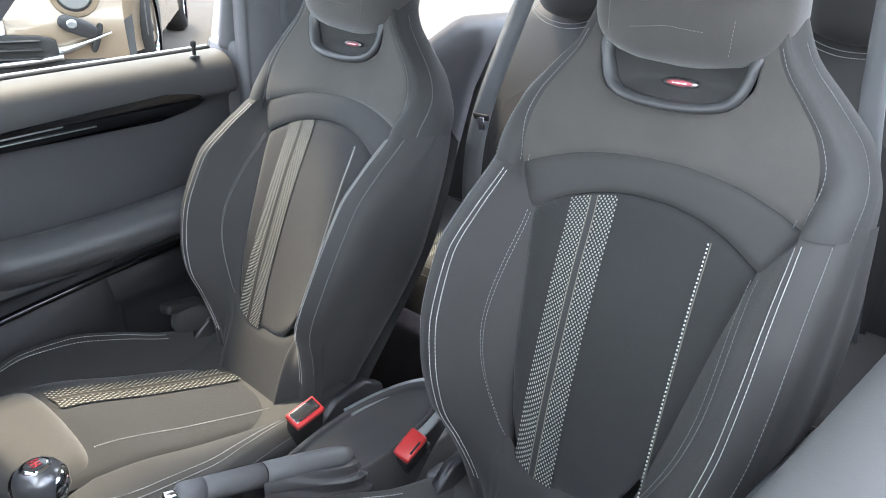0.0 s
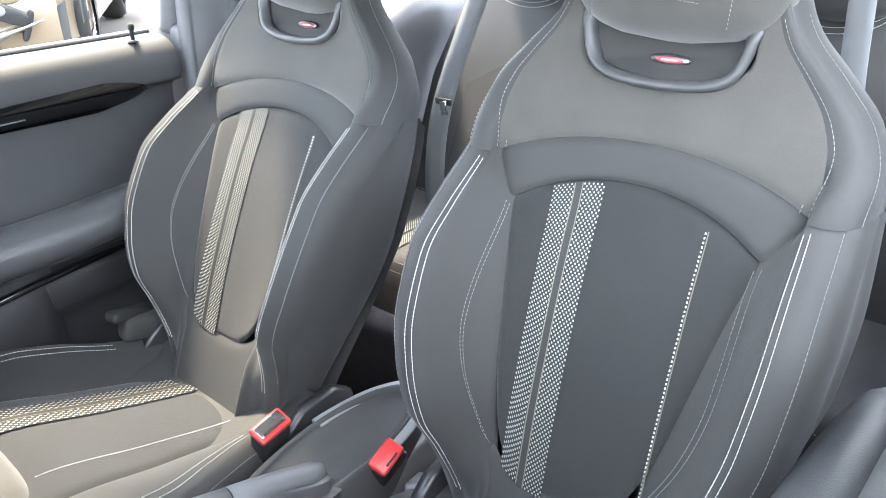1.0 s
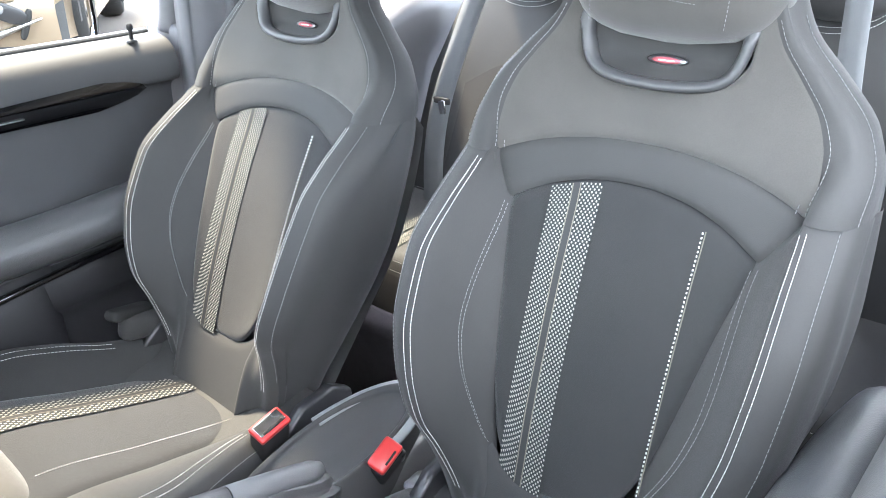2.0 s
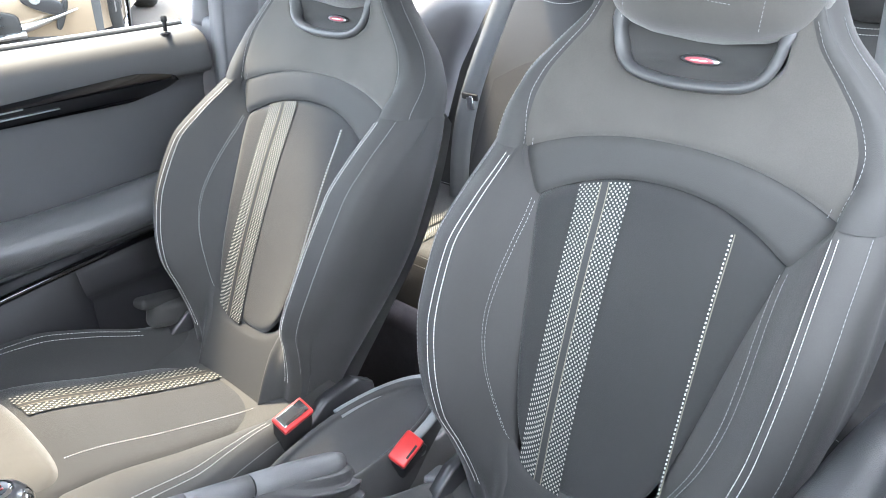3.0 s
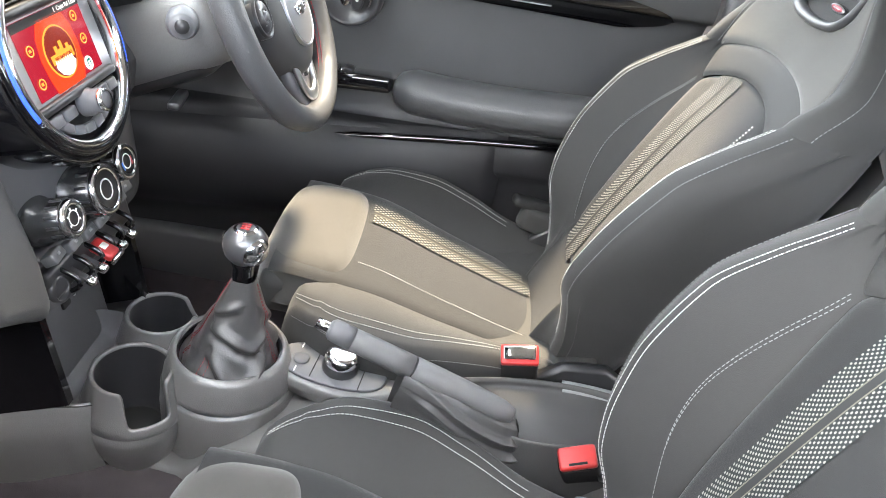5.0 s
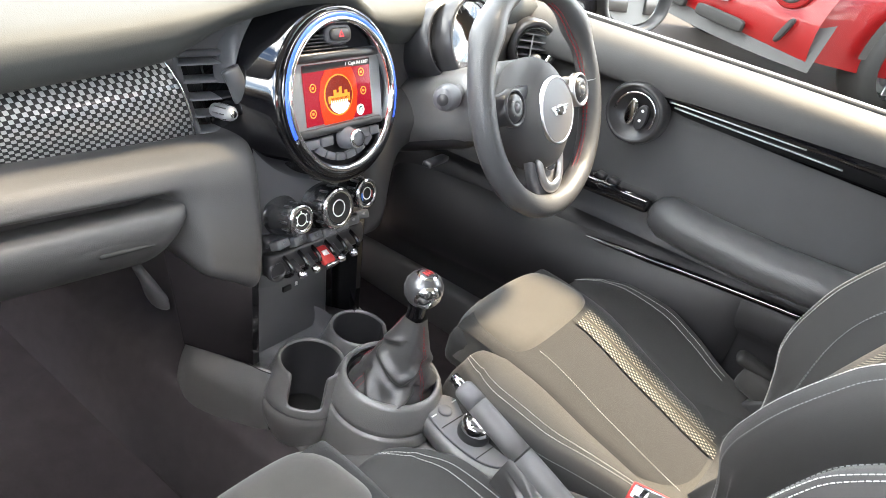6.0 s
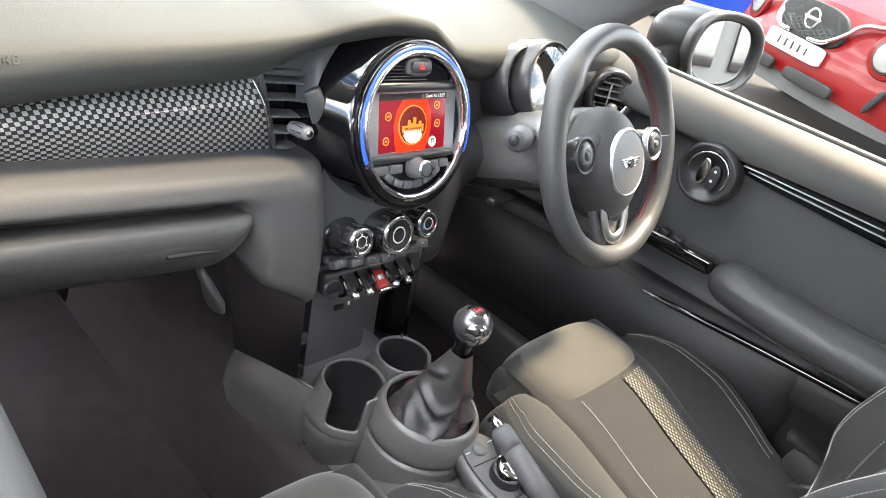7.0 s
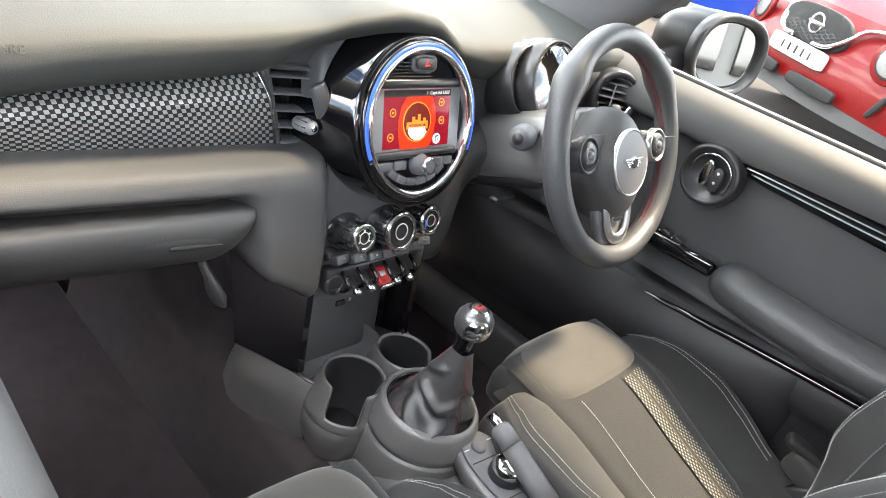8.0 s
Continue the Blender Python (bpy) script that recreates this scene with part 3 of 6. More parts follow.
        sheet("cushion_bolster", cbol, 36, 44, LEATHERETTE, seat, flip=sd < 0)
        for s, mat in ((.315, THREAD), (.360, THREAD), (.56, THREAD_DARK)):
            pts = []
            for k in range(50):
                y = -.548 + .305 * k / 49
                p = cb(s, y)
                pts.append(cu(sd * (p.x + (.001 if s > .4 else 0)), y, p.y + .0014 - (.0 if s < .5 else .001)))
            seam("stitching", pts, mat, seat, stitch=.0040, gap=.0014)

    def cstrip(name, ua, ub, width, y0, y1, mat, uv, lift=0.0):
        def fn(s, t):
            y = y0 + (y1 - y0) * t
            u = ub + (ua - ub) * t + (s - .5) * width
            w = u / iw(y)
            return cu(u, y, cz(y) + .0056 + .004 * (1 - w * w) + .0014 + lift)
        return sheet(name, fn, 4, 30, mat, seat, uv=uv)
    cstrip("woven_stripe", .082, .072, .024, -.585, -.312, STRIPE, (.6, 58))
    cstrip("woven_stripe", .046, .036, .024, -.600, -.316, STRIPE, (.6, 58))
    cstrip("stripe_band", .064, .054, .011, -.592, -.314, PIPING, (1, 1), .0004)
    for c in (.0595, .0685):
        cstrip("piping_line", c, c - .010, .0014, -.592, -.314, CREAM, (1, 1), .0008)
    seam("dotted_line", [cu(-.086, y, cz(y) + .0092) for y in np.linspace(-.585, -.312, 40)], THREAD, seat, stitch=.0018, gap=.0016, width=.0012)

    # thigh support pad
    def pad(s, t):
        a, b = 2 * s - 1, 2 * t - 1
        k = .148
        x = k * a * (1 - .10 * b * b * (b > 0)) * (1 - .11 * abs(b) ** 5)
        y = -.238 + .073 * b * (1 - .16 * abs(a) ** 5) + .010 * (1 - a * a) * b
        edge = (abs(a) ** 10 + abs(b) ** 8) ** .55
        z = .4065 - .066 * min(1, edge) ** 1.8 + .006 * (1 - a * a) * (1 - b * b)
        if b > .0:
            z -= .012 * b * b
        return cu(x, y, z)
    sheet("thigh_pad", pad, 40, 34, SUEDE, seat, "microfibre thigh support pad")
    bm = block((.28, .12, .07), None, .02, 3)
    part("pad_base", bm, LEATHERETTE, seat, m=Matrix.Translation(cu(0, -.235, .345)))
    bm = block((.36, .42, .10), None, .03, 3)
    part("seat_base", bm, HARD, seat, m=Matrix.Translation(cu(0, -.43, .20)))
    for sd in (1, -1):
        part("seat_rail", block((.035, .50, .04), None, .006), HARD, seat, m=Matrix.Translation((origin[0] + sd * .17, origin[1] - .42, .13)))
        part("rail_foot", block((.04, .06, .08), None, .005), HARD, seat, m=Matrix.Translation((origin[0] + sd * .17, origin[1] - .22, .085)))
        part("rail_foot", block((.04, .06, .08), None, .005), HARD, seat, m=Matrix.Translation((origin[0] + sd * .17, origin[1] - .62, .085)))
        # hinge cover at the foot of the backrest
        out = [(-.085, .0), (-.03, .045), (.03, .052), (.065, .03), (.075, -.02), (.03, -.05), (-.06, -.04)]
        bm = prism(out, .018, Matrix.Rotation(radians(90), 4, "X") , .005, 3)
        bmesh.ops.transform(bm, matrix=Matrix.Rotation(radians(-90), 4, "Z"), verts=bm.verts)
        part("hinge_cover", bm, SATIN, seat, m=Matrix.Translation(cu(sd * .188 - .009, -.655, .325)))
    # tilt lever on the outer side
    lev = 1 if origin[0] > 0 else -1
    part("tilt_lever", block((.030, .086, .020), pose(0, 0, 0, 14, 0, 14 * lev), .009, 4), RUBBER, seat, m=Matrix.Translation(cu(lev * .188, -.590, .402)))
    part("lever_mount", block((.034, .12, .05), pose(0, 0, 0, 14, 0, 0), .014, 3), LEATHERETTE, seat, m=Matrix.Translation(cu(lev * .184, -.625, .368)))
    return seat


make_seat("passenger_seat", "dark grey sports seat with woven white stripes and stitching", (-.297, 0, 0), 0.0, (-.297, 0, 0))
make_seat("driver_seat", "dark grey sports seat with striped fabric and sunlit thigh pad", (.300, .027, .012), 6.34, (.300, .072, .078))

# ---------------------------------------------------------------- floor, tunnel and shell
def strip_wall(name, label, mat, fn, nu, nv, thick, flip=False, kind="structure"):
    ob = sheet(name, fn, nu, nv, mat, None, flip=flip)
    md = ob.modifiers.new("thickness", "SOLIDIFY")
    md.thickness, md.offset = thick, -1
    return tagged(ob, label, kind=kind)


part("floor", block((1.36, 3.0, .04), None, 0), CARPET, None, smooth=False, kind="structure", m=Matrix.Translation((0, -.55, .03)))
bpy.data.objects["floor"]["label"] = "black carpeted car floor"
part("toe_board", block((1.36, .04, .60), pose(0, 0, 0, 28, 0, 0), .01), CARPET, None, kind="structure", m=Matrix.Translation((0, .60, .30)))
tagged(bpy.data.objects["toe_board"], "black carpeted sloping toe board")
part("bulkhead", block((1.36, .05, .9), None, .01), HARD, None, kind="structure", m=Matrix.Translation((0, .74, .40)))
tagged(bpy.data.objects["bulkhead"], "dark front bulkhead behind the dashboard")
part("heel_board", block((1.3, .06, .30), pose(0, 0, 0, -10, 0, 0), .02), CARPET, None, kind="structure", m=Matrix.Translation((0, -.95, .18)))
tagged(bpy.data.objects["heel_board"], "black carpeted step under the rear seat")


def mat_sheet(cx, cy, name, label):
    o = thing(name, label, "floor mat", (cx, cy, .05))
    def fn(s, t):
        return Vector((cx + (s - .5) * .46, cy + .12 + (t - .5) * .86, .056))
    sheet("mat_surface", fn, 16, 24, MAT_PILE, o)
    e = [fn(s, 0) for s in np.linspace(0, 1, 12)] + [fn(1, t) for t in np.linspace(.05, 1, 16)] + [fn(s, 1) for s in np.linspace(1, 0, 12)] + [fn(0, t) for t in np.linspace(1, .05, 16)]
    part("mat_edging", tube(e, .002, 6, closed=True), CARPET, o)


mat_sheet(.395, .17, "floor_mat", "black carpet floor mat in the driver footwell")
mat_sheet(-.385, .17, "floor_mat", "black carpet floor mat in the passenger footwell")

# ---------------------------------------------------------------- doors
belt_z = curve1([-.85, -.75, -.40, 0.0, .35], [.825, .822, .816, .806, .796])
door_x = curve1([-.85, -.72, -.20, .10, .45], [.622, .617, .588, .572, .552])


def make_door(side, name, label):
    d = thing(name, label, "car door", (side * .62, -.2, .15), kind="structure")
    Y0, Y1 = -.80, .42
    flip = side > 0
    # trim profile: (inset from the outer plane, height relative to the belt)
    prof = [(-.085, .002), (-.060, .006), (-.024, .001), (.000, -.014), (.010, -.038), (.007, -.066), (-.012, -.074), (-.026, -.085), (-.030, -.12), (-.030, -.235), (-.026, -.27), (-.016, -.33), (.010, -.35), (.014, -.40), (-.004, -.44), (-.008, -.56), (-.012, -.68)]
    pl = smooth_line([(a, b, 0) for a, b in prof], 96)

    def sec(s, y):
        i = min(int(s * 96), 95)
        p = pl[i].lerp(pl[i + 1], s * 96 - i)
        return p.x, p.y

    def surf(s, y):
        a, b = sec(s, y)
        return Vector((side * (door_x(y) - a), y, belt_z(y) + b))

    def band(name, s0, s1, mat, label="", nv=60):
        return sheet(name, lambda s, t: surf(s0 + (s1 - s0) * s, Y0 + (Y1 - Y0) * t), 26, nv, mat, d, label, flip=not flip)
    band("belt_pad", .0, .405, BELTPAD, "soft black upper door pad")
    band("door_panel", .405, .70, DOORTRIM, "black textured door panel")
    band("lower_panel", .70, 1.0, LOWERDOOR, "plain black lower door panel")
    # outer skin, sealing strip
    def skin(s, t):
        y = Y0 + (Y1 - Y0) * t
        return Vector((side * (door_x(y) + .085 + .03 * math.sin(math.pi * s)), y, belt_z(y) - .004 - s * .85))
    sheet("outer_skin", skin, 10, 30, BODY, d, flip=flip)
    part("window_seal", tube([Vector((side * (door_x(y) + .082), y, belt_z(y) + .004)) for y in np.linspace(Y0, Y1, 30)], .006, 6), RUBBER, d)
    part("belt_strip", tube([Vector((side * (door_x(y) + .090), y, belt_z(y) + .008)) for y in np.linspace(Y0, Y1, 30)], .0035, 6), MATTCHROME, d, "bright outer window strip")
    inset = curve1([-.14, -.12, -.10, -.085, -.074, -.066, -.038], [-.030, -.030, -.024, -.014, -.004, .005, .010])

    # lacquered spear; thin metal lines on it stand in for its reflections
    def spear(s, t):
        y = -.735 + (-.205 + .735) * t
        w = min(t * 6, 1) ** .5
        k = .5 + (s - .5) * w * (.95 - .30 * (t > .9) * (t - .9) * 10)
        drop = -.044 - .020 * t - k * (.028 + .034 * (1 - t) ** .8)
        return Vector((side * (door_x(y) - inset(drop) - .0035 - .003 * math.sin(math.pi * s)), y, belt_z(y) + drop))
    sheet("lacquer_spear", spear, 12, 50, PIANO, d, "piano black decor strip", flip=not flip)
    for dz, y0, y1 in ((-.062, -.46, -.225), (-.086, -.52, -.235)):
        part("reflection_line", tube([spear(.30 if dz > -.07 else .62, (y + .735) / .53) + Vector((-side * .0015, 0, 0)) for y in np.linspace(y0, y1, 26)], .0013, 6), MATTCHROME, d)
    # round opener
    c = Vector((side * .584, -.178, .700))
    turn = Matrix.Translation(c) @ Matrix.Rotation(radians(-90 * side), 4, "Y")
    bowl = part("opener_ring", lathe([(.030, .002), (.038, .006), (.046, .016), (.050, .020), (.054, .016), (.057, .004), (.057, -.012)], 48, turn), SATIN, d, "round black opener surround")
    part("opener_dish", lathe([(0, -.006), (.020, -.004), (.034, .002), (.039, .007)], 40, turn), SATIN, bowl)
    ring = [turn @ Vector((.0375 * math.cos(a), .0375 * math.sin(a), .0105)) for a in np.linspace(radians(-120), radians(95), 30)]
    part("opener_chrome", tube(ring, .0022, 8), CHROME, bowl)
    bm = prism(oval(.050, .020, 24, 2.4), .010, None, .004, 3)
    part("opener_lever", bm, CHROME, bowl, "chrome door opener lever", m=turn @ Matrix.Translation((.001, .008, .003)))
    bm = prism(oval(.046, .022, 24, 2.4), .008, None, .003, 3)
    part("lock_rocker", bm, SATIN, bowl, m=turn @ Matrix.Translation((-.004, -.013, .003)))
    for k in (-.009, .009):
        part("lock_mark", lathe([(0, 0), (.0028, 0)], 12), WHITE, bowl, m=turn @ Matrix.Translation((k, -.013, .0118)))
    # arm rest
    A = smooth_line([(.555, -.275, .552), (.548, -.36, .549), (.545, -.48, .552), (.548, -.60, .560), (.560, -.72, .566), (.575, -.80, .568)], 30)
    rr = [.014 + .030 * min(1, (k / 3) ** .5) for k in range(31)]
    part("arm_rest", tube([(side * (p.x + .012), p.y, p.z + .004) for p in A], rr, 18, flat=.90), LEATHER, d, "padded black arm rest")
    # switch panel in front of the arm rest, pulls and pocket lip
    bm = block((.060, .17, .030), pose(0, 0, 0, -3, 8 * side, 3 * side), .008, 3)
    sw = part("switch_panel", bm, PIANO, d, "piano black window switch panel", m=Matrix.Translation((side * .572, -.185, .553)))
    for k, y in enumerate((-.165, -.192)):
        part("window_switch", block((.022, .018, .010), pose(0, 0, 0, 8, 0, 0), .003), SATIN, sw, m=Matrix.Translation((side * .562, y, .573)))
        part("switch_bezel", block((.026, .003, .006), None, .001), CHROME, sw, m=Matrix.Translation((side * .562, y + .012, .572)))
    for lo, r, mat in ((.062, .0075, PIANO), (.128, .005, SATIN)):
        part("pocket_lip", tube(smooth_line([(side * (door_x(y) + .002 - (.02 if lo < .1 else .008)), y, z - lo) for y, z in ((-.80, .560), (-.60, .548), (-.40, .530), (-.20, .506), (0, .480), (.20, .45))], 40), r, 8), mat, d)
    def pocket(s, t):
        y = -.50 + .80 * t
        z0 = .46 + .05 * (1 - t) * .6 - .03 * t
        return Vector((side * (door_x(y) - .052 * math.sin(math.pi * min(1, s * 1.1)) ** .6 * (math.sin(math.pi * t) ** .35)), y, z0 - .24 * s))
    sheet("door_pocket", pocket, 12, 40, LOWERDOOR, d, "black door pocket", flip=flip)
    spk = Matrix.Translation((side * .568, .19, .36)) @ Matrix.Rotation(radians(-90 * side), 4, "Y")
    part("speaker_cover", lathe([(0, .012), (.05, .012), (.075, .008), (.082, 0)], 40, spk), HARD, d)
    part("lock_pin", lathe([(.0035, -.004), (.0035, .018), (.0055, .021), (.0055, .028), (.003, .031), (0, .031)], 14, Matrix.Translation((side * .640, -.735, .824))), RUBBER, d)
    part("pin_collar", lathe([(.0035, .004), (.009, .003), (.010, 0)], 16, Matrix.Translation((side * .640, -.735, .824))), SATIN, d)
    return d


make_door(1, "door_1", "closed driver door with black trim and arm rest")
make_door(-1, "door_2", "closed passenger door with its window wound down")

# ---------------------------------------------------------------- pillars, roof, glass
def post(name, label, pts, w, d, mat):
    L = smooth_line(pts, 24)
    return part(name, tube(L, w, 10, flat=d), mat, None, label, kind="structure")


for k, sd in enumerate((1, -1)):
    rear = smooth_line([(.175, .795, 0), (.045, .930, 0), (-.09, 1.08, 0), (-.24, 1.225, 0)], 20)
    fore = smooth_line([(.50, .795, 0), (.33, .930, 0), (.10, 1.08, 0), (-.16, 1.235, 0)], 20)

    def ap(s, t, sd=sd):
        i = min(int(t * 20), 19)
        a, b = rear[i].lerp(rear[i + 1], t * 20 - i), fore[i].lerp(fore[i + 1], t * 20 - i)
        p = a.lerp(b, s)
        return Vector((sd * (.605 - .16 * (p.y - .8) - .035 * math.sin(math.pi * s) ** .6), p.x + (.009 if sd < 0 else 0), p.y))
    strip_wall("pillar_a_%d" % (k + 1), "dark trim of the windscreen pillar", GREYPLASTIC, ap, 16, 24, .03, flip=sd < 0)
    def bp(s, t, sd=sd):
        z = .15 + 1.10 * t
        y = -.80 - .25 * s - .02 * t
        x = .622 + .02 * math.sin(math.pi * s) - .10 * max(0, t - .6) ** 1.2
        return Vector((sd * (x - .03 * math.exp(-((s - .22) / .1) ** 2)), y, z))
    strip_wall("pillar_b_%d" % (k + 1), "dark grey trim of the door pillar", GREYPLASTIC, bp, 24, 20, .03, flip=sd > 0)
    def qp(s, t, sd=sd):
        y = -1.04 - .95 * s
        z = .12 + (.665 + .065 * min(1, max(0, s - .25) / .15)) * t - .02 * s
        x = .63 - .03 * s - .02 * math.exp(-((t - .93) / .08) ** 2)
        return Vector((sd * x, y, z))
    strip_wall("quarter_panel_%d" % (k + 1), "grey trim beside the rear seat", GREYPLASTIC, qp, 24, 20, .03, flip=sd > 0)
    hook = smooth_line([(sd * .592, -1.50, .825), (sd * .590, -1.45, .822), (sd * .588, -1.425, .808), (sd * .590, -1.44, .793)], 16)
    part("quarter_trim_line_%d" % (k + 1), tube(hook, .004, 8), MATTCHROME, None, "bright hook on the rear quarter trim", kind="structure")
    post("pillar_c_%d" % (k + 1), "grey trim of the rear pillar", [(sd * .60, -2.0, .80), (sd * .57, -1.85, 1.05), (sd * .52, -1.65, 1.24)], .07, .7, HEADLINER)
    part("sill_%d" % (k + 1), block((.08, 1.3, .14), None, .02, 3), HARD, None, "black door sill trim", kind="structure", m=Matrix.Translation((sd * .60, -.25, .10)))


# Roof is out of view; edges are dropped and narrowed to trim the sun.
def roof(s, t):
    a, b = 2 * s - 1, t
    return Vector((a * .52, -.15 - 1.57 * b, 1.255 + .035 * (1 - a * a) - .065 * abs(a) ** 6 + .02 * math.sin(math.pi * b) - .04 * b))


strip_wall("ceiling", "unseen pale grey roof lining", HEADLINER, roof, 16, 24, .04)


def screen(s, t):
    a = 2 * s - 1
    return Vector((a * (.60 - .08 * t), .62 + .04 * (1 - a * a) - .77 * t, .80 + .46 * t + .03 * (1 - a * a) * t))


# Unseen band, added to keep the sun off the dashboard roll.
tagged(sheet("sun_band", lambda s, t: screen(s, .86 + .14 * t) + Vector((0, -.004, -.006)), 12, 4, RUBBER), "added black band that blocks sun at the windscreen top", kind="structure")
for k, sd in enumerate((1, -1)):
    # Rail out of view, added to cut the sun patch off the console.
    part("unseen_rail_%d" % (k + 1), tube([(sd * (.515 - .02 * abs(y + .5)), y, 1.195) for y in np.linspace(-.20, -1.72, 14)], .018, 10, flat=1.3), GREYPLASTIC, None, "unseen rail under the roof that trims the sun", kind="structure")
    part("door_jamb_%d" % (k + 1), block((.13, .05, .76), pose(sd * .675, -.842, .465), .012, 3), GREYPLASTIC, None, "dark jamb behind the front door", kind="structure")
    post("door_post_%d" % (k + 1), "dark window post behind the front door", [(sd * .675, -.842, .83), (sd * .625, -.850, 1.02), (sd * .525, -.860, 1.20)], .034, .8, GREYPLASTIC)
gl = sheet("window_1", screen, 12, 12, GLASS)
gl.visible_shadow = False
tagged(gl, "raked windscreen glass", kind="structure")


# Pane added to dim the bright yard beyond the driver door.
def side_glass(s, t):
    y = -.80 + 1.16 * s - .30 * s * t
    return Vector((door_x(y) + .080 - .18 * t, y, belt_z(y) + .40 * t))


gl = sheet("window_2", side_glass, 12, 6, DIMGLASS)
gl.visible_shadow = False
tagged(gl, "added driver window glass that dims the yard", kind="structure")
part("wall_rear", block((1.2, .05, .75), pose(0, 0, 0, -12, 0, 0), .02), HARD, None, "dark rear end of the cabin", kind="structure", m=Matrix.Translation((0, -2.0, .42)))

# ---------------------------------------------------------------- dashboard
dash = thing("dashboard", "black dashboard with checked trim and round centre display", "dashboard", (0, .2, .3))


def away(x):
    """How far the dashboard runs forward towards the doors."""
    return .10 * max(0.0, abs(x) - .20)


brow = curve1([-.62, -.47, -.376, -.262, -.151, -.09, -.038, .024, .066, .10, .16, .3, .62], [.770, .787, .801, .812, .830, .850, .859, .853, .832, .815, .809, .809, .800])


def top_pad(s, t):
    x = -.60 + 1.20 * s
    f = .018 * min(1, max(0, abs(x + .02) - .13) / .06)
    pts = [(.120, -.032 - f), (.088, -.028 - f), (.064, -.016 - f), (.054, -.4 * f), (.064, .012), (.10, .020), (.18, .028), (.30, .032), (.45, .028), (.62, .0), (.68, -.02)]
    q = smooth_line([(a, b, 0) for a, b in pts], 40)
    i = min(int(t * 40), 39)
    p = q[i].lerp(q[i + 1], t * 40 - i)
    k = 1 - .75 * min(1, max(0, (t - .36) / .5))
    base = .818
    out = .022 * math.exp(-((x + .01) / .11) ** 4) * max(0, 1 - t / .6)
    return Vector((x, p.x + away(x) * .6 - out, base + (brow(x) - base) * k + p.y))


sheet("top_pad", top_pad, 140, 56, SOFT_TOP, dash, "soft grained dashboard top", flip=True)


def lower_pad(s, t, x0=-.60, x1=-.106):
    """Padded roll along the passenger side, deepening into a corner block beside the centre stack."""
    x = x0 + (x1 - x0) * s
    e = (x1 - x)
    k = min(1, max(0, (e - .095) / .045))
    k = k * k * (3 - 2 * k)
    roll = [(.10, .678), (.070, .684), (.042, .684), (.022, .677), (.010, .662)]
    zb = curve1([0, .006, .02, .05, .095, .163, .25, .5], [.508, .496, .497, .516, .545, .583, .590, .592])(e)
    face = [(.002, .640), (-.008, .606), (-.016, .575), (-.020, .545), (-.022, .520), (-.012, .503), (.02, .497), (.09, .495)]
    face = [(u, .640 + (v - .640) * (.640 - zb) / (.640 - .497)) for u, v in face]
    tuck = [(.020, .653), (.036, .650), (.046, .640), (.050, .620), (.052, .600), (.054, .590), (.06, .588), (.09, .588)]
    low = [(p[0] + (q[0] - p[0]) * k, p[1] + (q[1] - p[1]) * k) for p, q in zip(face, tuck)]
    q = smooth_line([(u, v, 0) for u, v in roll + low], 52)
    i = min(int(t * 52), 51)
    p = q[i].lerp(q[i + 1], t * 52 - i)
    return Vector((x, p.x + away(x) + .030 * max(0, 1 - e / .034) ** 2.4, p.y))


sheet("knee_pad", lower_pad, 100, 70, SOFT, dash, "soft padded dashboard roll", flip=True)


def glove(s, t):
    x = -.60 + .382 * s
    e = min(1, (1 - s) * 7)
    e = math.sqrt(max(0, 1 - (1 - e) ** 2))
    pts = [(.040, .634), (.010, .641), (-.003, .640), (-.010, .632), (-.012, .618), (-.007, .600), (.004, .582), (.025, .566), (.06, .556)]
    q = smooth_line([(u, v, 0) for u, v in pts], 28)
    i = min(int(t * 28), 27)
    p = q[i].lerp(q[i + 1], t * 28 - i)
    top = .641
    return Vector((x, p.x + away(x) + .028 * (1 - e), top + (p.y - top) * (.10 + .90 * e)))


gb = sheet("glove_box_lid", glove, 70, 36, LID, dash, "rounded glove box lid", flip=True)


def handle(s, t):
    """Shallow oval finger plate on the lid, its upper half cut back."""
    a = 2 * s - 1
    h = .115 * math.sqrt(max(0.0, 1 - a * a)) + .005
    u = .600 + .270 * s
    p = glove(u, .56 - (t - .5) * 2 * h)
    bulge = .0010 * (1 - a * a) * math.sin(math.pi * t) ** .7
    return p + Vector((0, -.0008 - bulge, -.0004))


sheet("lid_handle", handle, 30, 12, LID, gb, "oval glove box handle", flip=False)
# No recess is cut; a black tube paints the dark line above the plate.
notch = [handle(u, .62) + Vector((0, -.001, .002)) for u in np.linspace(.40, .98, 14)]
part("recess_shade", tube(notch, [.0008 + .0026 * math.sin(math.pi * min(1, .25 + k / 17)) for k in range(14)], 8, flat=.8), RUBBER, gb, "black tube standing in for recess shade")

# checked trim band
BX0, BX1 = -.600, -.157


def carbon(s, t):
    x = BX0 + (BX1 - BX0) * s
    zt = .786 - .115 * (BX1 - x) ** 1.1 * .95
    zb = .676 + .030 * (BX1 - x)
    z = zb + (zt - zb) * t
    roll = .026 * max(0.0, (t - .50) / .50) ** 2
    return Vector((x - .046 * t * s, .087 + away(x) - .010 * math.sin(math.pi * t) + roll, z - away(x) * (.38 + .08 * t)))


sheet("checked_trim", carbon, 60, 40, CARBON, dash, "glossy check pattern trim panel", uv=(84, 21), flip=True)
part("trim_edge", tube([carbon(1.0, t) + Vector((.001, -.003, 0)) for t in np.linspace(.02, .98, 12)], .0012, 6), CHROME, dash)


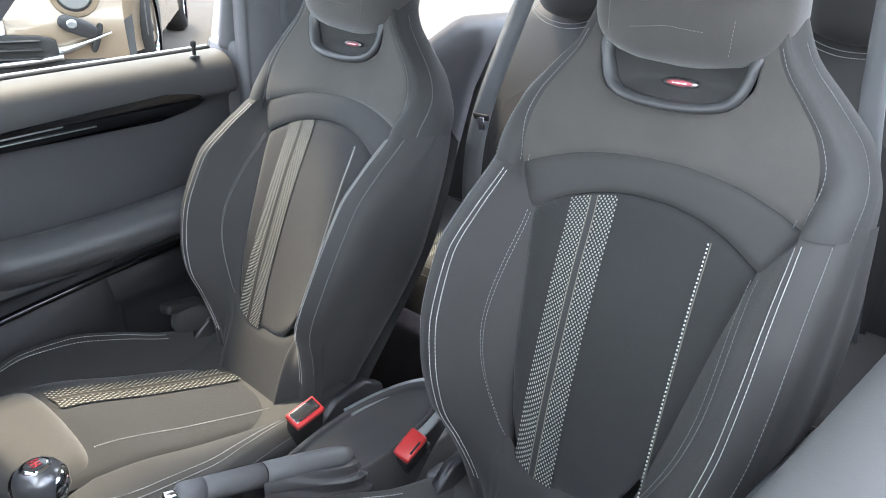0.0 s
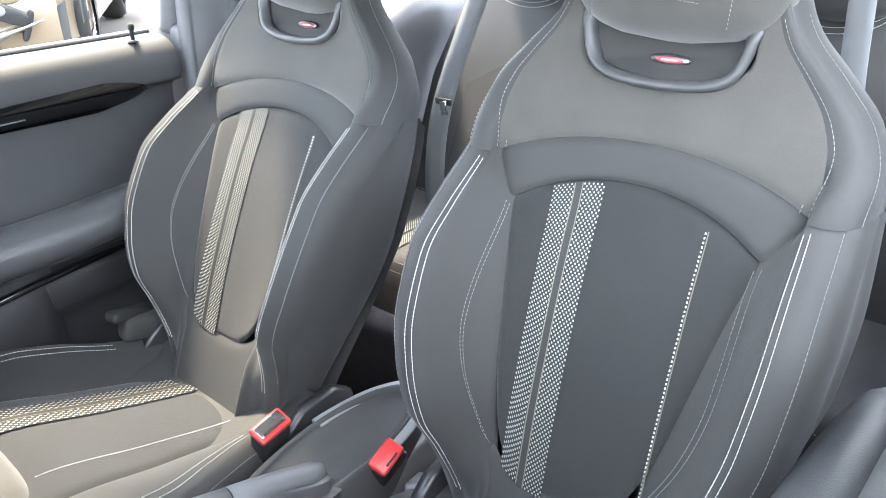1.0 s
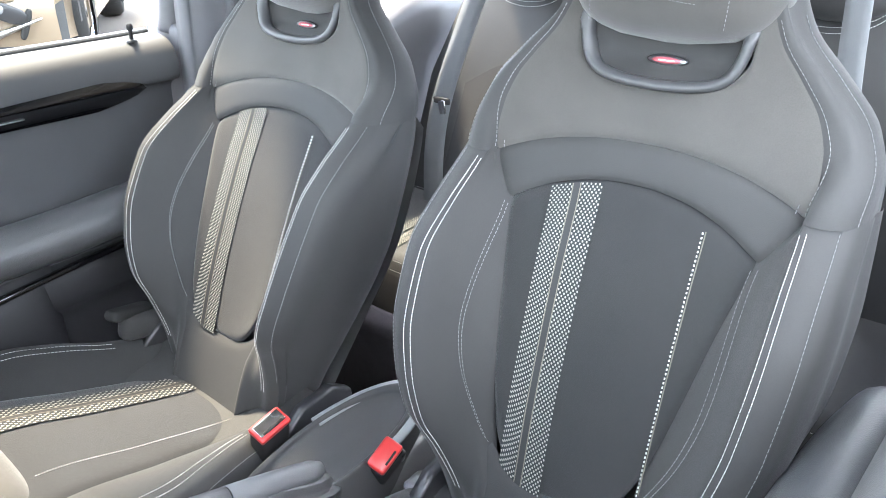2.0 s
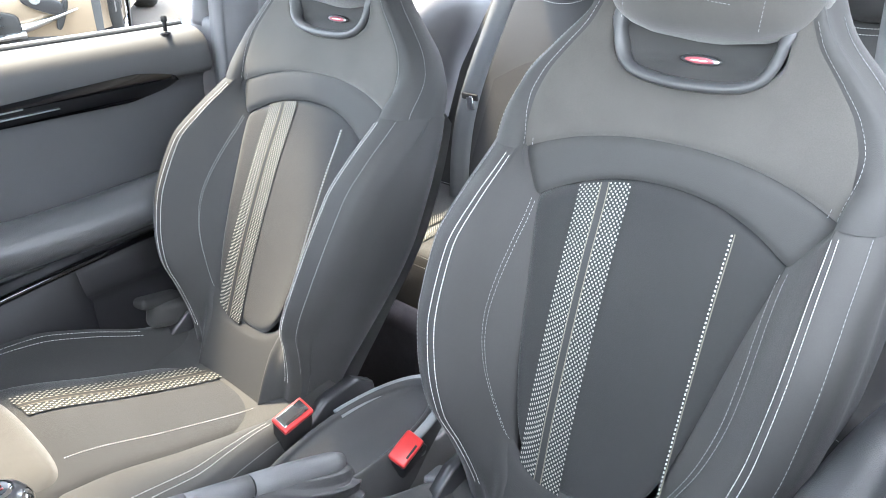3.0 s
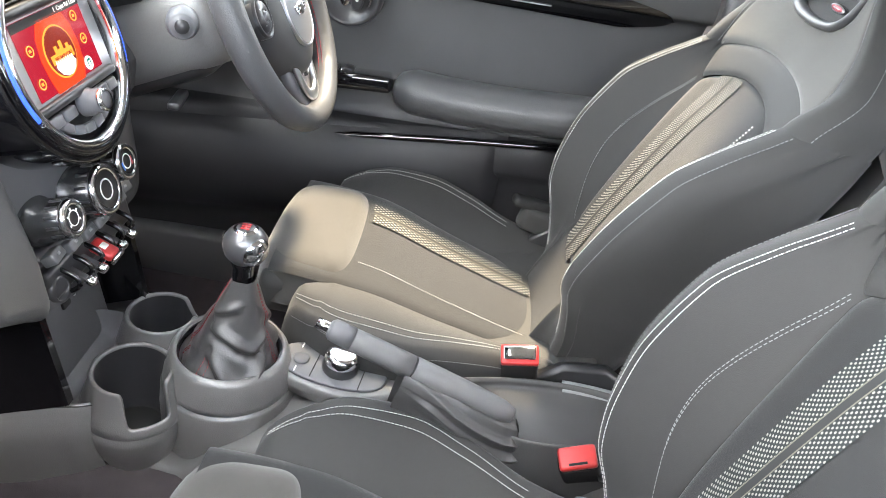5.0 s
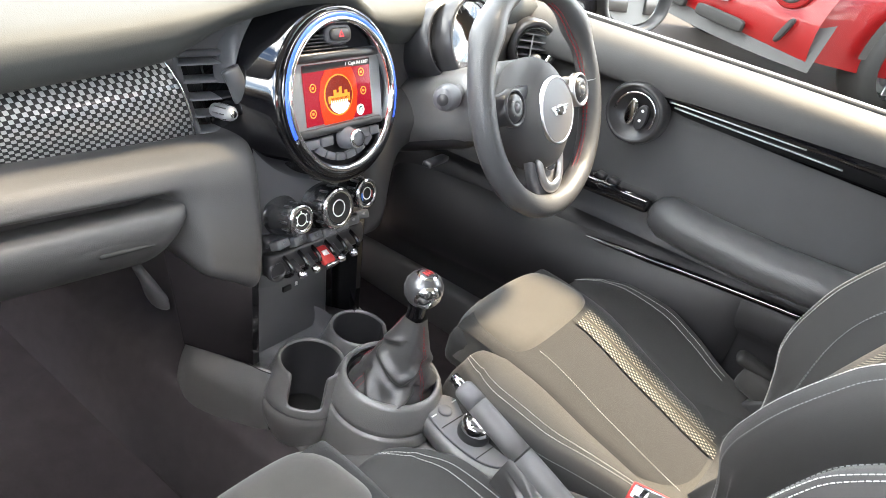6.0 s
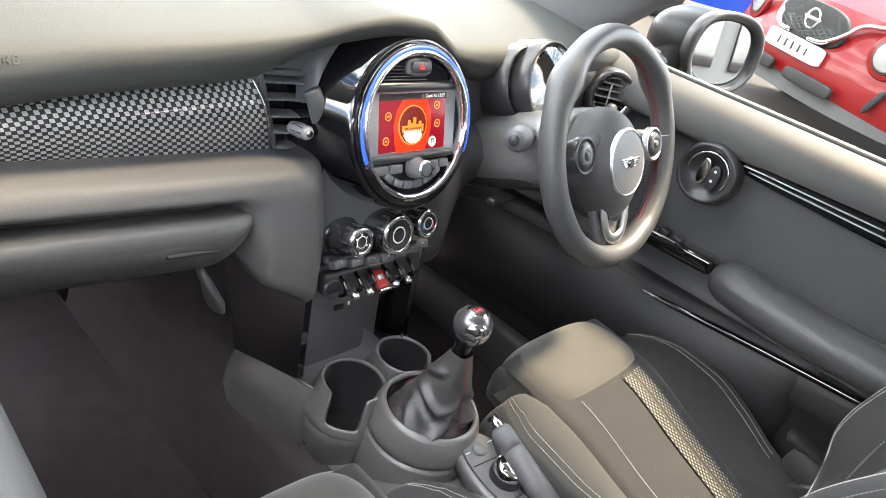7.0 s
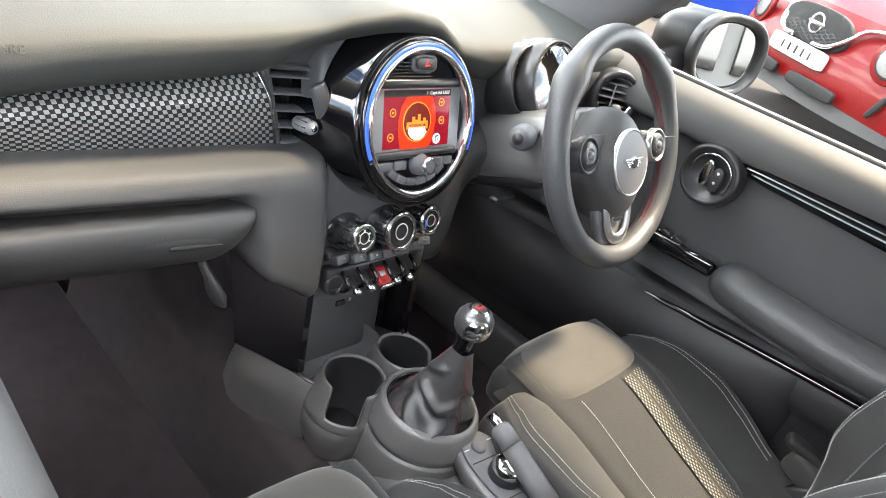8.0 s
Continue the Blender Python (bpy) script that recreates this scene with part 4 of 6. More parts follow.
def carbon_r(s, t):
    x = .135 + .06 * s
    return Vector((x, .080 + .03 * s - .005 * math.sin(math.pi * t), .700 + .075 * t))


sheet("checked_trim", carbon_r, 10, 12, CARBON, dash, uv=(12, 15), flip=True)


def make_vent(corners, y, tilt, knob):
    """A vent in a slanted opening; corners: lower left, lower right, upper right, upper left as (x, z)."""
    (ax, az), (bx, bz), (cx, cz), (dx, dz) = corners

    def at(s, t, d=0.0):
        x = (ax + (bx - ax) * s) * (1 - t) + (dx + (cx - dx) * s) * t
        z = (az + (bz - az) * s) * (1 - t) + (dz + (cz - dz) * s) * t
        return Vector((x, y + tilt * (s - .5) + d + .012 * t, z))
    v = sheet("air_vent", lambda s, t: at(s, t, .045), 4, 4, RUBBER, dash, "rectangular air vent", flip=True)
    sheet("vent_wall", lambda s, t: at(0, t, .045 * s), 4, 4, SATIN, v)
    sheet("vent_wall", lambda s, t: at(1, t, .045 * s), 4, 4, SATIN, v, flip=True)
    loop = [at(s, 0) for s in np.linspace(0, 1, 8)] + [at(1, t) for t in np.linspace(.1, 1, 10)] + [at(s, 1) for s in np.linspace(.9, 0, 8)] + [at(0, t) for t in np.linspace(.9, .1, 10)]
    part("vent_frame", tube(loop, .0045, 8, closed=True, up=(0, 1, 0)), FASCIA, v)
    for sx, w in ((-.17, .020), (1.13, .018))[:1 if knob[0] < 0 else 2]:
        part("vent_frame", tube([at(sx, t, .002) for t in np.linspace(-.08, 1.0, 10)], w * .55, 10, flat=.6, up=(0, 1, 0)), FASCIA, v)
    for s0, s1, t0, t1 in ((-.34, .0, -.12, 1.10), (1.0, 1.75, -.12, 1.0), (-.34, 1.75, 1.0, 1.32), (.0, 1.0, -.12, .0)):
        sheet("vent_plate", lambda s, t, a=s0, b=s1, c=t0, e=t1: at(a + (b - a) * s, c + (e - c) * t, .003 - .010 * max(0, a + (b - a) * s - 1) - .008 * max(0, -(a + (b - a) * s))), 6, 8, FASCIA, v, flip=True)
    for k in range(5):
        t = (k + .5) / 5
        part("slat", tube([at(s, t, .004) for s in np.linspace(.02, .98, 6)], .0130, 8, flat=.14), GREYPLASTIC, v)
    for k in range(7):
        s = (k + .5) / 7
        part("vane", tube([at(s, 0, .030), at(s, 1, .030)], .0012, 6), RUBBER, v)
    if knob:
        km = Matrix.Translation(knob) @ Matrix.Rotation(radians(78), 4, "X")
        kb = part("vent_knob", lathe([(0, .012), (.0065, .012), (.0082, .009), (.0098, -.002), (.0092, -.012), (.0080, -.022)], 20, km), TRIMGREY, v, "ridged vent knob")
        part("knob_cap", lathe([(0, .0128), (.0042, .0126), (.0046, .011)], 16, km), CHROME, kb)
        for k in range(8):
            a = 2 * math.pi * k / 8
            part("knob_rib", block((.0014, .0014, .020), km @ Matrix.Rotation(a, 4, "Z") @ Matrix.Translation((.0090, 0, -.004)), 0), SATIN, kb)
    return v


make_vent(((-.147, .672), (-.080, .670), (-.128, .777), (-.182, .776)), .082, -.010, (-.135, .058, .716))
make_vent(((.098, .680), (.140, .680), (.150, .775), (.120, .780)), .066, .02, (.132, .056, .705))

# grey surround between the vents and the display
part("vent_surround", tube(smooth_line([(-0.133, 0.062, 0.768), (-0.128, 0.058, 0.757), (-0.119, 0.056, 0.738), (-0.098, 0.056, 0.698), (-0.085, 0.056, 0.677)], 16), [.0115] * 17, 12, flat=.7, up=(0, 1, 0)), FASCIA, dash, "satin ridge between vent and display")
sheet("vent_surround", lambda s, t: Vector((-.068 - .050 * t + .06 * s, .082 - .006 * s - .010 * math.sin(math.pi * s), .655 + .135 * t)), 10, 10, FASCIA, dash, "grey surround beside the display", flip=True)
sheet("vent_surround", lambda s, t: Vector((.060 + .045 * s, .072, .665 + .125 * t)), 6, 6, FASCIA, dash, flip=True)


def stack(s, t):
    z = .468 + .215 * t
    w = .090 + .020 * t
    y = -.012 + .045 * (z - .47) / .2 * .5 + .018 * (2 * s - 1) ** 2
    return Vector((.003 + (2 * s - 1) * w, y + .012, z))


sheet("centre_fascia", stack, 24, 20, FASCIA, dash, "satin black centre stack", flip=True)
RING = pose(.006, .013, .736, 90 - 19.0, 0, 0)


def on_ring(x, y, z):
    return RING @ Vector((x, y, z))


def collar(s, t):
    """Satin fascia that swells from the vent forward to the edge of the lacquered housing."""
    deg = 78 + 90 * s
    a = radians(deg)
    r0 = .147 + .022 * math.exp(-((deg - 136) / 16) ** 2) - .006 * max(0, (deg - 150) / 18)
    r = r0 + (.1372 - r0) * t
    return on_ring(r * math.cos(a), r * math.sin(a), -.068 + .030 * math.sin(math.pi / 2 * t) ** .8)


sheet("display_collar", collar, 48, 10, FASCIA, dash, "satin grey collar beside the display")
# the lacquered housing round the display


def housing(s, t):
    """Fuller above than below, where it tucks in behind the ring."""
    a = 2 * math.pi * s
    q = [(.1035, .002), (.107, .003), (.1105, .002), (.1125, .000), (.1140, -.002), (.120, -.0118), (.126, -.0216), (.132, -.0314), (.1366, -.039), (.1380, -.043), (.1384, -.050), (.1384, -.10)]
    i = min(int(t * 11), 10)
    p = Vector((*q[i], 0)).lerp(Vector((*q[i + 1], 0)), t * 11 - i)
    k = max(0, (p.x - .112) / .025)
    r = p.x + k * (.010 * math.sin(a) - .006 - .010 * max(0, -math.sin(a)))
    return RING @ Vector((r * math.cos(a), r * math.sin(a), p.y))


sheet("display_housing", housing, 96, 33, PIANO, dash, "piano black round display housing")
disp = part("display_ring", lathe([(.0885, -.004), (.0885, .006), (.0905, .010), (.094, .012), (.0965, .010), (.0965, .004)], 72, RING), CHROME, dash, "chrome ring round the display")
part("outer_ring", lathe([(.100, .002), (.1005, .008), (.1025, .009), (.1045, .006), (.105, -.004)], 72, RING), PIANO, disp)
arc = [on_ring(.0987 * math.cos(a), .0987 * math.sin(a), .0072) for a in np.linspace(radians(-24), radians(204), 90)]
part("light_ring", tube(arc, .0030, 8), BLUE_LED, disp, "lit blue light ring")
arc = [on_ring(.0987 * math.cos(a), .0987 * math.sin(a), .0066) for a in np.linspace(radians(206), radians(334), 60)]
part("dark_ring", tube(arc, .0036, 8), PIANO, disp)
part("display_back", lathe([(0, -.012), (.089, -.012), (.0893, .0)], 60, RING), SATIN, disp)

SCREEN_BG = material("lit dark red screen", (0.02, 0.0, 0.0), 0.12, vary=0.0, emit=(0.26, 0.008, 0.02), emit_strength=0.26)
SCREEN_RED = material("lit orange-red screen field", (0.02, 0.0, 0.0), 0.12, vary=0.0, emit=(0.85, 0.045, 0.012), emit_strength=0.26)
SCREEN_DARK = material("lit dark screen disc", (0.02, 0.0, 0.0), 0.12, vary=0.0, emit=(0.16, 0.02, 0.012), emit_strength=0.26)
SCREEN_ORANGE = material("lit amber screen shapes", (0.02, 0.0, 0.0), 0.12, vary=0.0, emit=(0.95, 0.30, 0.04), emit_strength=0.26)
SCREEN_WHITE = material("lit white screen print", (0.02, 0.02, 0.02), 0.12, vary=0.0, emit=(0.85, 0.85, 0.80), emit_strength=0.26)
SCREEN_GREEN = material("lit dark green note", (0.0, 0.02, 0.02), 0.12, vary=0.0, emit=(0.01, 0.12, 0.09), emit_strength=0.26)


def flat(name, outline, mat, x, y, z, parent, depth=.0004):
    return part(name, prism(outline, depth, RING @ Matrix.Translation((x, y, z)), 0), mat, parent, smooth=False)


def arcs(w, h, n=12):
    return [(-w, -h), (w, -h), (w, h), (-w, h)]


bez = part("screen_bezel", block((.166, .092, .006), RING @ Matrix.Translation((0, .004, -.006)), .004, 2), TRIMGREY, disp, "grey screen surround")
part("bezel_bar", block((.160, .012, .014), RING @ Matrix.Translation((0, .050, -.004)), .004, 2), SATIN, bez)
part("bezel_bar", block((.150, .010, .014), RING @ Matrix.Translation((0, -.040, -.003)), .004, 2), SATIN, bez)
scr = flat("screen", arcs(.0610, .0370), SCREEN_BG, 0, .005, -.0028, disp)
tagged(scr, "lit red media screen")
flat("screen_bar", arcs(.0610, .0042), RUBBER, 0, .0375, -.0022, scr)
flat("red_field", [(-.030 + .010 * 0, -.0345), (.022, -.0345), (.030, -.022), (.034, .0), (.032, .018), (.024, .0345), (-.020, .0345), (-.031, .020), (-.036, .0), (-.034, -.02)], SCREEN_RED, 0, .001, -.0022, scr)
flat("disc_rim", oval(.052, .052, 36), SCREEN_ORANGE, -.002, .001, -.0016, scr)
flat("disc", oval(.0485, .0485, 36), SCREEN_DARK, -.002, .001, -.0010, scr)
sky_line = [(-.021, -.008), (.018, -.008), (.018, .002), (.014, .002), (.014, .006), (.009, .006), (.009, .002), (.004, .002), (.004, .011), (-.001, .011), (-.001, .004), (-.006, .004), (-.006, .008), (-.011, .008), (-.011, .001), (-.021, .001)]
flat("skyline", sky_line, SCREEN_ORANGE, -.001, 0, -.0004, scr)
crowd = [(-.0175, -.012)] + [(-.0175 + .0036 * k / 2 * 1.0 + .0002, -.0075 + (.0035 if k % 2 else -.003)) for k in range(19)] + [(.0175, -.012), (.012, -.019), (.004, -.0225), (-.004, -.0225), (-.012, -.019)]
flat("crowd", crowd, SCREEN_WHITE, -.002, 0, 0.0, scr)
for x, y in ((-.046, .014), (-.049, -.017), (.043, .025), (.045, .001)):
    part("screen_icon", lathe([(.0042, 0), (.0055, 0), (.0055, .0004), (.0042, .0004)], 20, RING @ Matrix.Translation((x, y, -.0016)), closed=True), SCREEN_ORANGE, scr)
    flat("icon_mark", arcs(.0018, .0014), SCREEN_ORANGE, x, y, -.0016, scr)
flat("icon_disc", oval(.0145, .0145, 28), SCREEN_WHITE, .037, -.023, -.0016, scr)
flat("note_stem", [(-.002, -.003), (-.001, -.003), (-.001, .002), (.003, .003), (.003, -.002), (.004, -.002), (.004, .005), (-.002, .0038)], SCREEN_GREEN, .036, -.023, -.0010, scr)
writing("screen_text", "1  Capit Rd 13:07", .0062, RING @ Matrix.Translation((.036, .0375, -.0016)), SCREEN_WHITE, scr)
writing("screen_text", "MEDIA/RADIO", .0050, RING @ Matrix.Translation((-.002, -.0035, .0006)), SCREEN_DARK, scr)
# grille and hazard switch
for k in range(5):
    part("grille_bar", block((.085 - .006 * k, .0022, .010), RING @ Matrix.Translation((-.020, .0585 + .0042 * k, -.006)), .0008), SATIN, disp)
part("hazard_frame", prism(oval(.046, .024, 28, 3.2), .012, RING @ Matrix.Translation((.003, .075, -.008)), .003, 3), GREYPLASTIC, disp)
hz = part("hazard_switch", prism(oval(.036, .016, 28, 3.2), .006, RING @ Matrix.Translation((.003, .075, .001)), .002, 3), SATIN, disp, "hazard light switch")
tri_pts = [on_ring(.003 + .0045 * math.cos(a), .0745 + .0045 * math.sin(a), .0075) for a in (radians(90), radians(210), radians(330))]
part("hazard_triangle", tube(tri_pts, .0007, 6, closed=True), HAZARD, hz)
# media buttons
kb = part("media_knob", lathe([(.015, -.004), (.015, .003), (.0125, .008), (.0118, .018), (.0108, .021), (.0075, .022), (0, .022)], 36, RING @ Matrix.Translation((.004, -.0545, 0))), GREYPLASTIC, disp, "chrome tipped media knob")
part("knob_rim", lathe([(.0119, .0175), (.0124, .0195), (.0108, .0222), (.0090, .0222)], 36, RING @ Matrix.Translation((.004, -.0545, 0))), CHROME, kb)
for x0, w in ((-.058, .024), (-.032, .022), (.036, .022), (.058, .018)):
    part("media_button", block((w, .012, .008), RING @ Matrix.Translation((x0, -.0535 + .0, -.001)), .002), GREYPLASTIC, disp)
for k in range(6):
    a = radians(228 + 84 * (k + .5) / 6)
    part("preset_button", block((.0165, .010, .007), RING @ Matrix.Translation((.0765 * math.cos(a), .0765 * math.sin(a) - .001, -.001)) @ Matrix.Rotation(a + math.pi / 2, 4, "Z"), .0018), GREYPLASTIC, disp)

# climate dials
def dial(x, y, z, r, name, label):
    m = pose(x, y, z, 72, 0, 0)
    d = part(name, lathe([(r + .006, -.026), (r + .006, -.016), (r + .002, -.012), (r + .002, -.004), (r, 0), (r - .001, .016), (r - .004, .019), (r - .008, .019)], 44, m), DIALMETAL, dash, label)
    part("dial_rim", lathe([(r - .0005, .0135), (r + .0006, .0165), (r - .0015, .0198), (r - .006, .0200), (r - .0075, .0185)], 44, m), CHROME, d)
    for k in range(12):
        a = 2 * math.pi * k / 12
        part("dial_groove", block((.0016, .0030, .013), m @ Matrix.Rotation(a, 4, "Z") @ Matrix.Translation((r + .0004, 0, .006)), 0), SATIN, d)
    part("dial_face", lathe([(0, .0175), (r - .0075, .0175), (r - .0072, .019)], 36, m), RUBBER, d)
    part("dial_mark", lathe([(r * .36, .0180), (r * .42, .0180), (r * .42, .0184), (r * .36, .0184)], 30, m, closed=True), WHITE, d)
    return d


d1 = dial(-.066, -.002, .584, .0205, "air_dial", "chrome rimmed air distribution dial")
d2 = dial(-.002, -.006, .585, .0285, "fan_dial", "large chrome rimmed fan dial")
d3 = dial(.058, -.002, .590, .0215, "heat_dial", "chrome rimmed heater dial")
for a in range(5):
    an = radians(-30 + 60 * a)
    part("dial_symbol", block((.004, .0022, .0006), pose(-.066, -.002, .584, 72, 0, 0) @ Matrix.Rotation(an, 4, "Z") @ Matrix.Translation((.0095, 0, .0180)), 0), WHITE, d1)
BLUEPRINT = material("blue print", (0.05, 0.2, 0.7), 0.4)
part("blue_mark", block((.003, .010, .0006), pose(.058, -.002, .590, 72, 0, 0) @ Matrix.Translation((-.010, -.003, .0180)), 0), BLUEPRINT, d3)
part("red_mark", block((.003, .010, .0006), pose(.058, -.002, .590, 72, 0, 0) @ Matrix.Translation((.010, -.003, .0180)), 0), RED, d3)
part("button_bezel", tube([(x, .004 + .012 * (x / .09) ** 2, .545) for x in np.linspace(-.094, .088, 20)], .0105, 12, flat=.8), SATIN, dash)
for k in range(7):
    x = -.080 + .154 * k / 6
    part("climate_button", block((.0236, .0125, .016), pose(x, -.010 + .012 * (x / .09) ** 2, .547, 58, 0, -8 * x / .09), .0022), CLIMATEKEY, dash)
    part("button_mark", block((.005, .003, .0005), pose(x, -.010 + .012 * (x / .09) ** 2, .547, 58, 0, -8 * x / .09) @ Matrix.Translation((0, .001, .0081)), 0), TRIMGREY, dash)
# toggle row
part("toggle_plate", block((.185, .020, .034), pose(-.002, .006, .512, -14, 0, 0), .006, 3), SATIN, dash)
TX = (-.056, -.030, .020, .046)
for k, x in enumerate(TX):
    t = part("toggle", block((.009, .026, .007), pose(x, -.012, .509, 24, 0, 0), .0025, 3), SATIN, dash, "small toggle switch")
    part("toggle_tip", block((.0125, .013, .010), pose(x, -.025, .504, 24, 0, 0), .0045, 3), CHROME, t)
for x in (-.070, -.043, -.018, .008, .033, .060):
    part("toggle_guard", tube(smooth_line([(x, .002, .524), (x, -.016, .517), (x, -.020, .507), (x, -.010, .497), (x, .004, .495)], 12), .0030, 8), PIANO, dash)
st = part("start_switch", block((.022, .030, .010), pose(-.005, -.015, .511, 24, 0, 0), .004, 3), RED, dash, "red start stop toggle")
part("start_tip", block((.023, .006, .011), pose(-.005, -.031, .504, 24, 0, 0), .003, 2), CHROME, st)
part("start_mark", block((.010, .008, .0006), pose(-.005, -.016, .5163, 24, 0, 0), 0), WHITE, st)
part("power_socket", lathe([(.0, -.01), (.011, -.01), (.012, 0), (.0145, .002), (.015, -.006)], 28, pose(-.082, -.006, .507, 78, 0, 0)), SATIN, dash, "round power socket")
# lower stack with usb
part("lower_fascia", block((.150, .02, .18), pose(.0, .045, .40, -10, 0, 0), .006), FASCIA, dash)
us = part("usb_socket", block((.016, .004, .008), pose(-.028, .024, .440, -10, 0, 0), .001), RUBBER, dash, "small usb socket")
part("usb_mark", block((.004, .001, .006), pose(-.012, .022, .444, -10, 0, 0), 0), WHITE, us)
for sd, nm in ((-1, "gloss_panel"), (1, "gloss_panel")):
    bm = prism([(.200, .480), (.012, .560), (-.018, .372), (.128, .312)], .012, Matrix(((0, 0, 1, 0), (1, 0, 0, 0), (0, 1, 0, 0), (0, 0, 0, 1))), .002)
    part(nm, bm, PIANO, dash, "piano black console side panel", m=Matrix.Translation((-.118 if sd < 0 else .088, 0, 0)), smooth=False)


def knee_r(s, t):
    """Driver side of the dashboard: from the centre stack round under the column."""
    x = .098 + .50 * s
    pts = [(.10, .700), (.060, .695), (.035, .672), (.020, .63), (.010, .56), (.012, .50), (.05, .462), (.12, .45)]
    q = smooth_line([(a, b, 0) for a, b in pts], 32)
    i = min(int(t * 32), 31)
    p = q[i].lerp(q[i + 1], t * 32 - i)
    e = x - .098
    k = min(1, max(0, (e - .05) / .06))
    return Vector((x, p.x + .022 * max(0, 1 - e / .025) ** 2 + .10 * k * max(0, (.66 - p.y) / .2), p.y + .10 * k * max(0, (.62 - p.y) / .17)))


sheet("knee_pad", knee_r, 60, 40, SOFT, dash, flip=True)
part("instrument_shelf", block((.48, .06, .10), pose(.34, .10, .735, 0, 0, 0), .02, 3), SOFT, dash)
# Added sheet that closes the space below the lid and darkens the footwell.
sheet("under_panel", lambda s, t: Vector((-.60 + .46 * s, .03 + .66 * t + away(-.60 + .46 * s), .590 - .035 * min(1, t * 8) - .07 * t)), 12, 12, HARD, dash, "added closing panel that shades the footwell")
part("trim_bracket", tube(smooth_line([(-.247, .06, .540), (-.226, .058, .500), (-.208, .064, .462)], 10), [.012 + .006 * math.sin(math.pi * k / 10) for k in range(11)], 10, flat=.4), GREYPLASTIC, dash)
tp = [top_pad((-.448 + .6) / 1.2, k / 200) for k in range(40, 90)]
tz = min(tp, key=lambda p: abs(p.y - (.070 + (p.z - .80) * -1.9)))
near = min(range(40, 90), key=lambda k: (tp[k - 40] - tz).length)
slope = top_pad((-.448 + .6) / 1.2, near / 200 + .01) - top_pad((-.448 + .6) / 1.2, near / 200 - .01)
writing("embossed_text", "AIRBAG", .012, pose(-.448, tz.y, tz.z + .0006, math.degrees(math.atan2(slope.z, slope.y)), 0, 0), SOFT_TOP, dash)
# defroster grille at the windscreen foot
part("defroster", block((.34, .012, .004), pose(.02, .33, .868, 0, 0, 0), .001), RUBBER, dash)
# round vent by the driver door
rv = pose(.545, .036, .746, 80, 0, -32) @ Matrix.Scale(.86, 4)
v = part("round_vent", lathe([(.040, -.03), (.044, .0), (.050, .006), (.057, .003), (.060, -.010), (.060, -.06)], 48, rv), SATIN, dash, "round air vent")
part("vent_chrome", lathe([(.0405, .0), (.0425, .003), (.0445, .0035)], 48, rv), CHROME, v)
part("vent_core", lathe([(0, -.028), (.041, -.028)], 32, rv), RUBBER, v)
for k in range(5):
    yy = -.030 + .015 * k
    w = 2 * math.sqrt(max(.0401 ** 2 - yy * yy, 1e-5))
    part("slat", block((w, .0035, .018), rv @ Matrix.Translation((0, yy, -.010)) @ Matrix.Rotation(radians(18), 4, "X"), .001), MATTCHROME if k > 1 else SATIN, v)
part("vent_stem", block((.003, .056, .004), rv @ Matrix.Translation((-.008, 0, .0)), .001), MATTCHROME, v)
part("vent_knob", lathe([(.010, -.004), (.0105, .010), (.0085, .016), (0, .016)], 20, rv @ Matrix.Translation((.004, -.022, .002))), GREYPLASTIC, v)

# ---------------------------------------------------------------- steering wheel and instruments
WC, WT = Vector((.305, -.120, .742)), 26.0
WM = Matrix.Translation(WC) @ Matrix.Rotation(radians(90 - WT), 4, "X")      # local z looks at the driver
wheel = thing("steering_wheel", "black leather steering wheel with red inner stitching", "steering wheel", tuple(WC))


def rim_r(a):
    """Rim thickness, with thumb rests at ten and two."""
    return .0178 + .0052 * sum(math.exp(-(((a - c + math.pi) % (2 * math.pi) - math.pi) / .17) ** 2) for c in (radians(38), radians(142)))


N = 96
rim = [WM @ Vector((.1645 * math.cos(2 * math.pi * k / N), .1645 * math.sin(2 * math.pi * k / N) * (1.0 if math.sin(2 * math.pi * k / N) > -.8 else .985), 0)) for k in range(N)]
nrm = WM.to_3x3() @ Vector((0, 0, 1))
part("rim", tube(rim, [rim_r(2 * math.pi * k / N) for k in range(N)], 20, closed=True, flat=1.08, up=tuple(nrm)), LEATHER, wheel, "black leather rim")
for a0, a1 in ((-62, 70), (110, 242)):
    pts = [WM @ Vector(((.1645 - rim_r(radians(a)) - .0004) * math.cos(radians(a)), (.1645 - rim_r(radians(a)) - .0004) * math.sin(radians(a)), -.003)) for a in np.linspace(a0, a1, 90)]
    seam("stitching", pts, THREAD_RED, wheel, stitch=.0050, gap=.0018, width=.0030)
    seam("stitching", [p + nrm * .006 for p in pts], THREAD_RED, wheel, stitch=.0050, gap=.0018, width=.0022)
for a in (4,):
    part("rim_joint", lathe([(.0186, -.0008), (.0189, 0), (.0186, .0008)], 24, WM @ Matrix.Rotation(radians(a), 4, "Z") @ Matrix.Translation((.1645, 0, 0)) @ Matrix.Rotation(radians(90), 4, "X")), MATTCHROME, wheel)


HM = WM @ Matrix.Translation((-.004, -.018, .004))


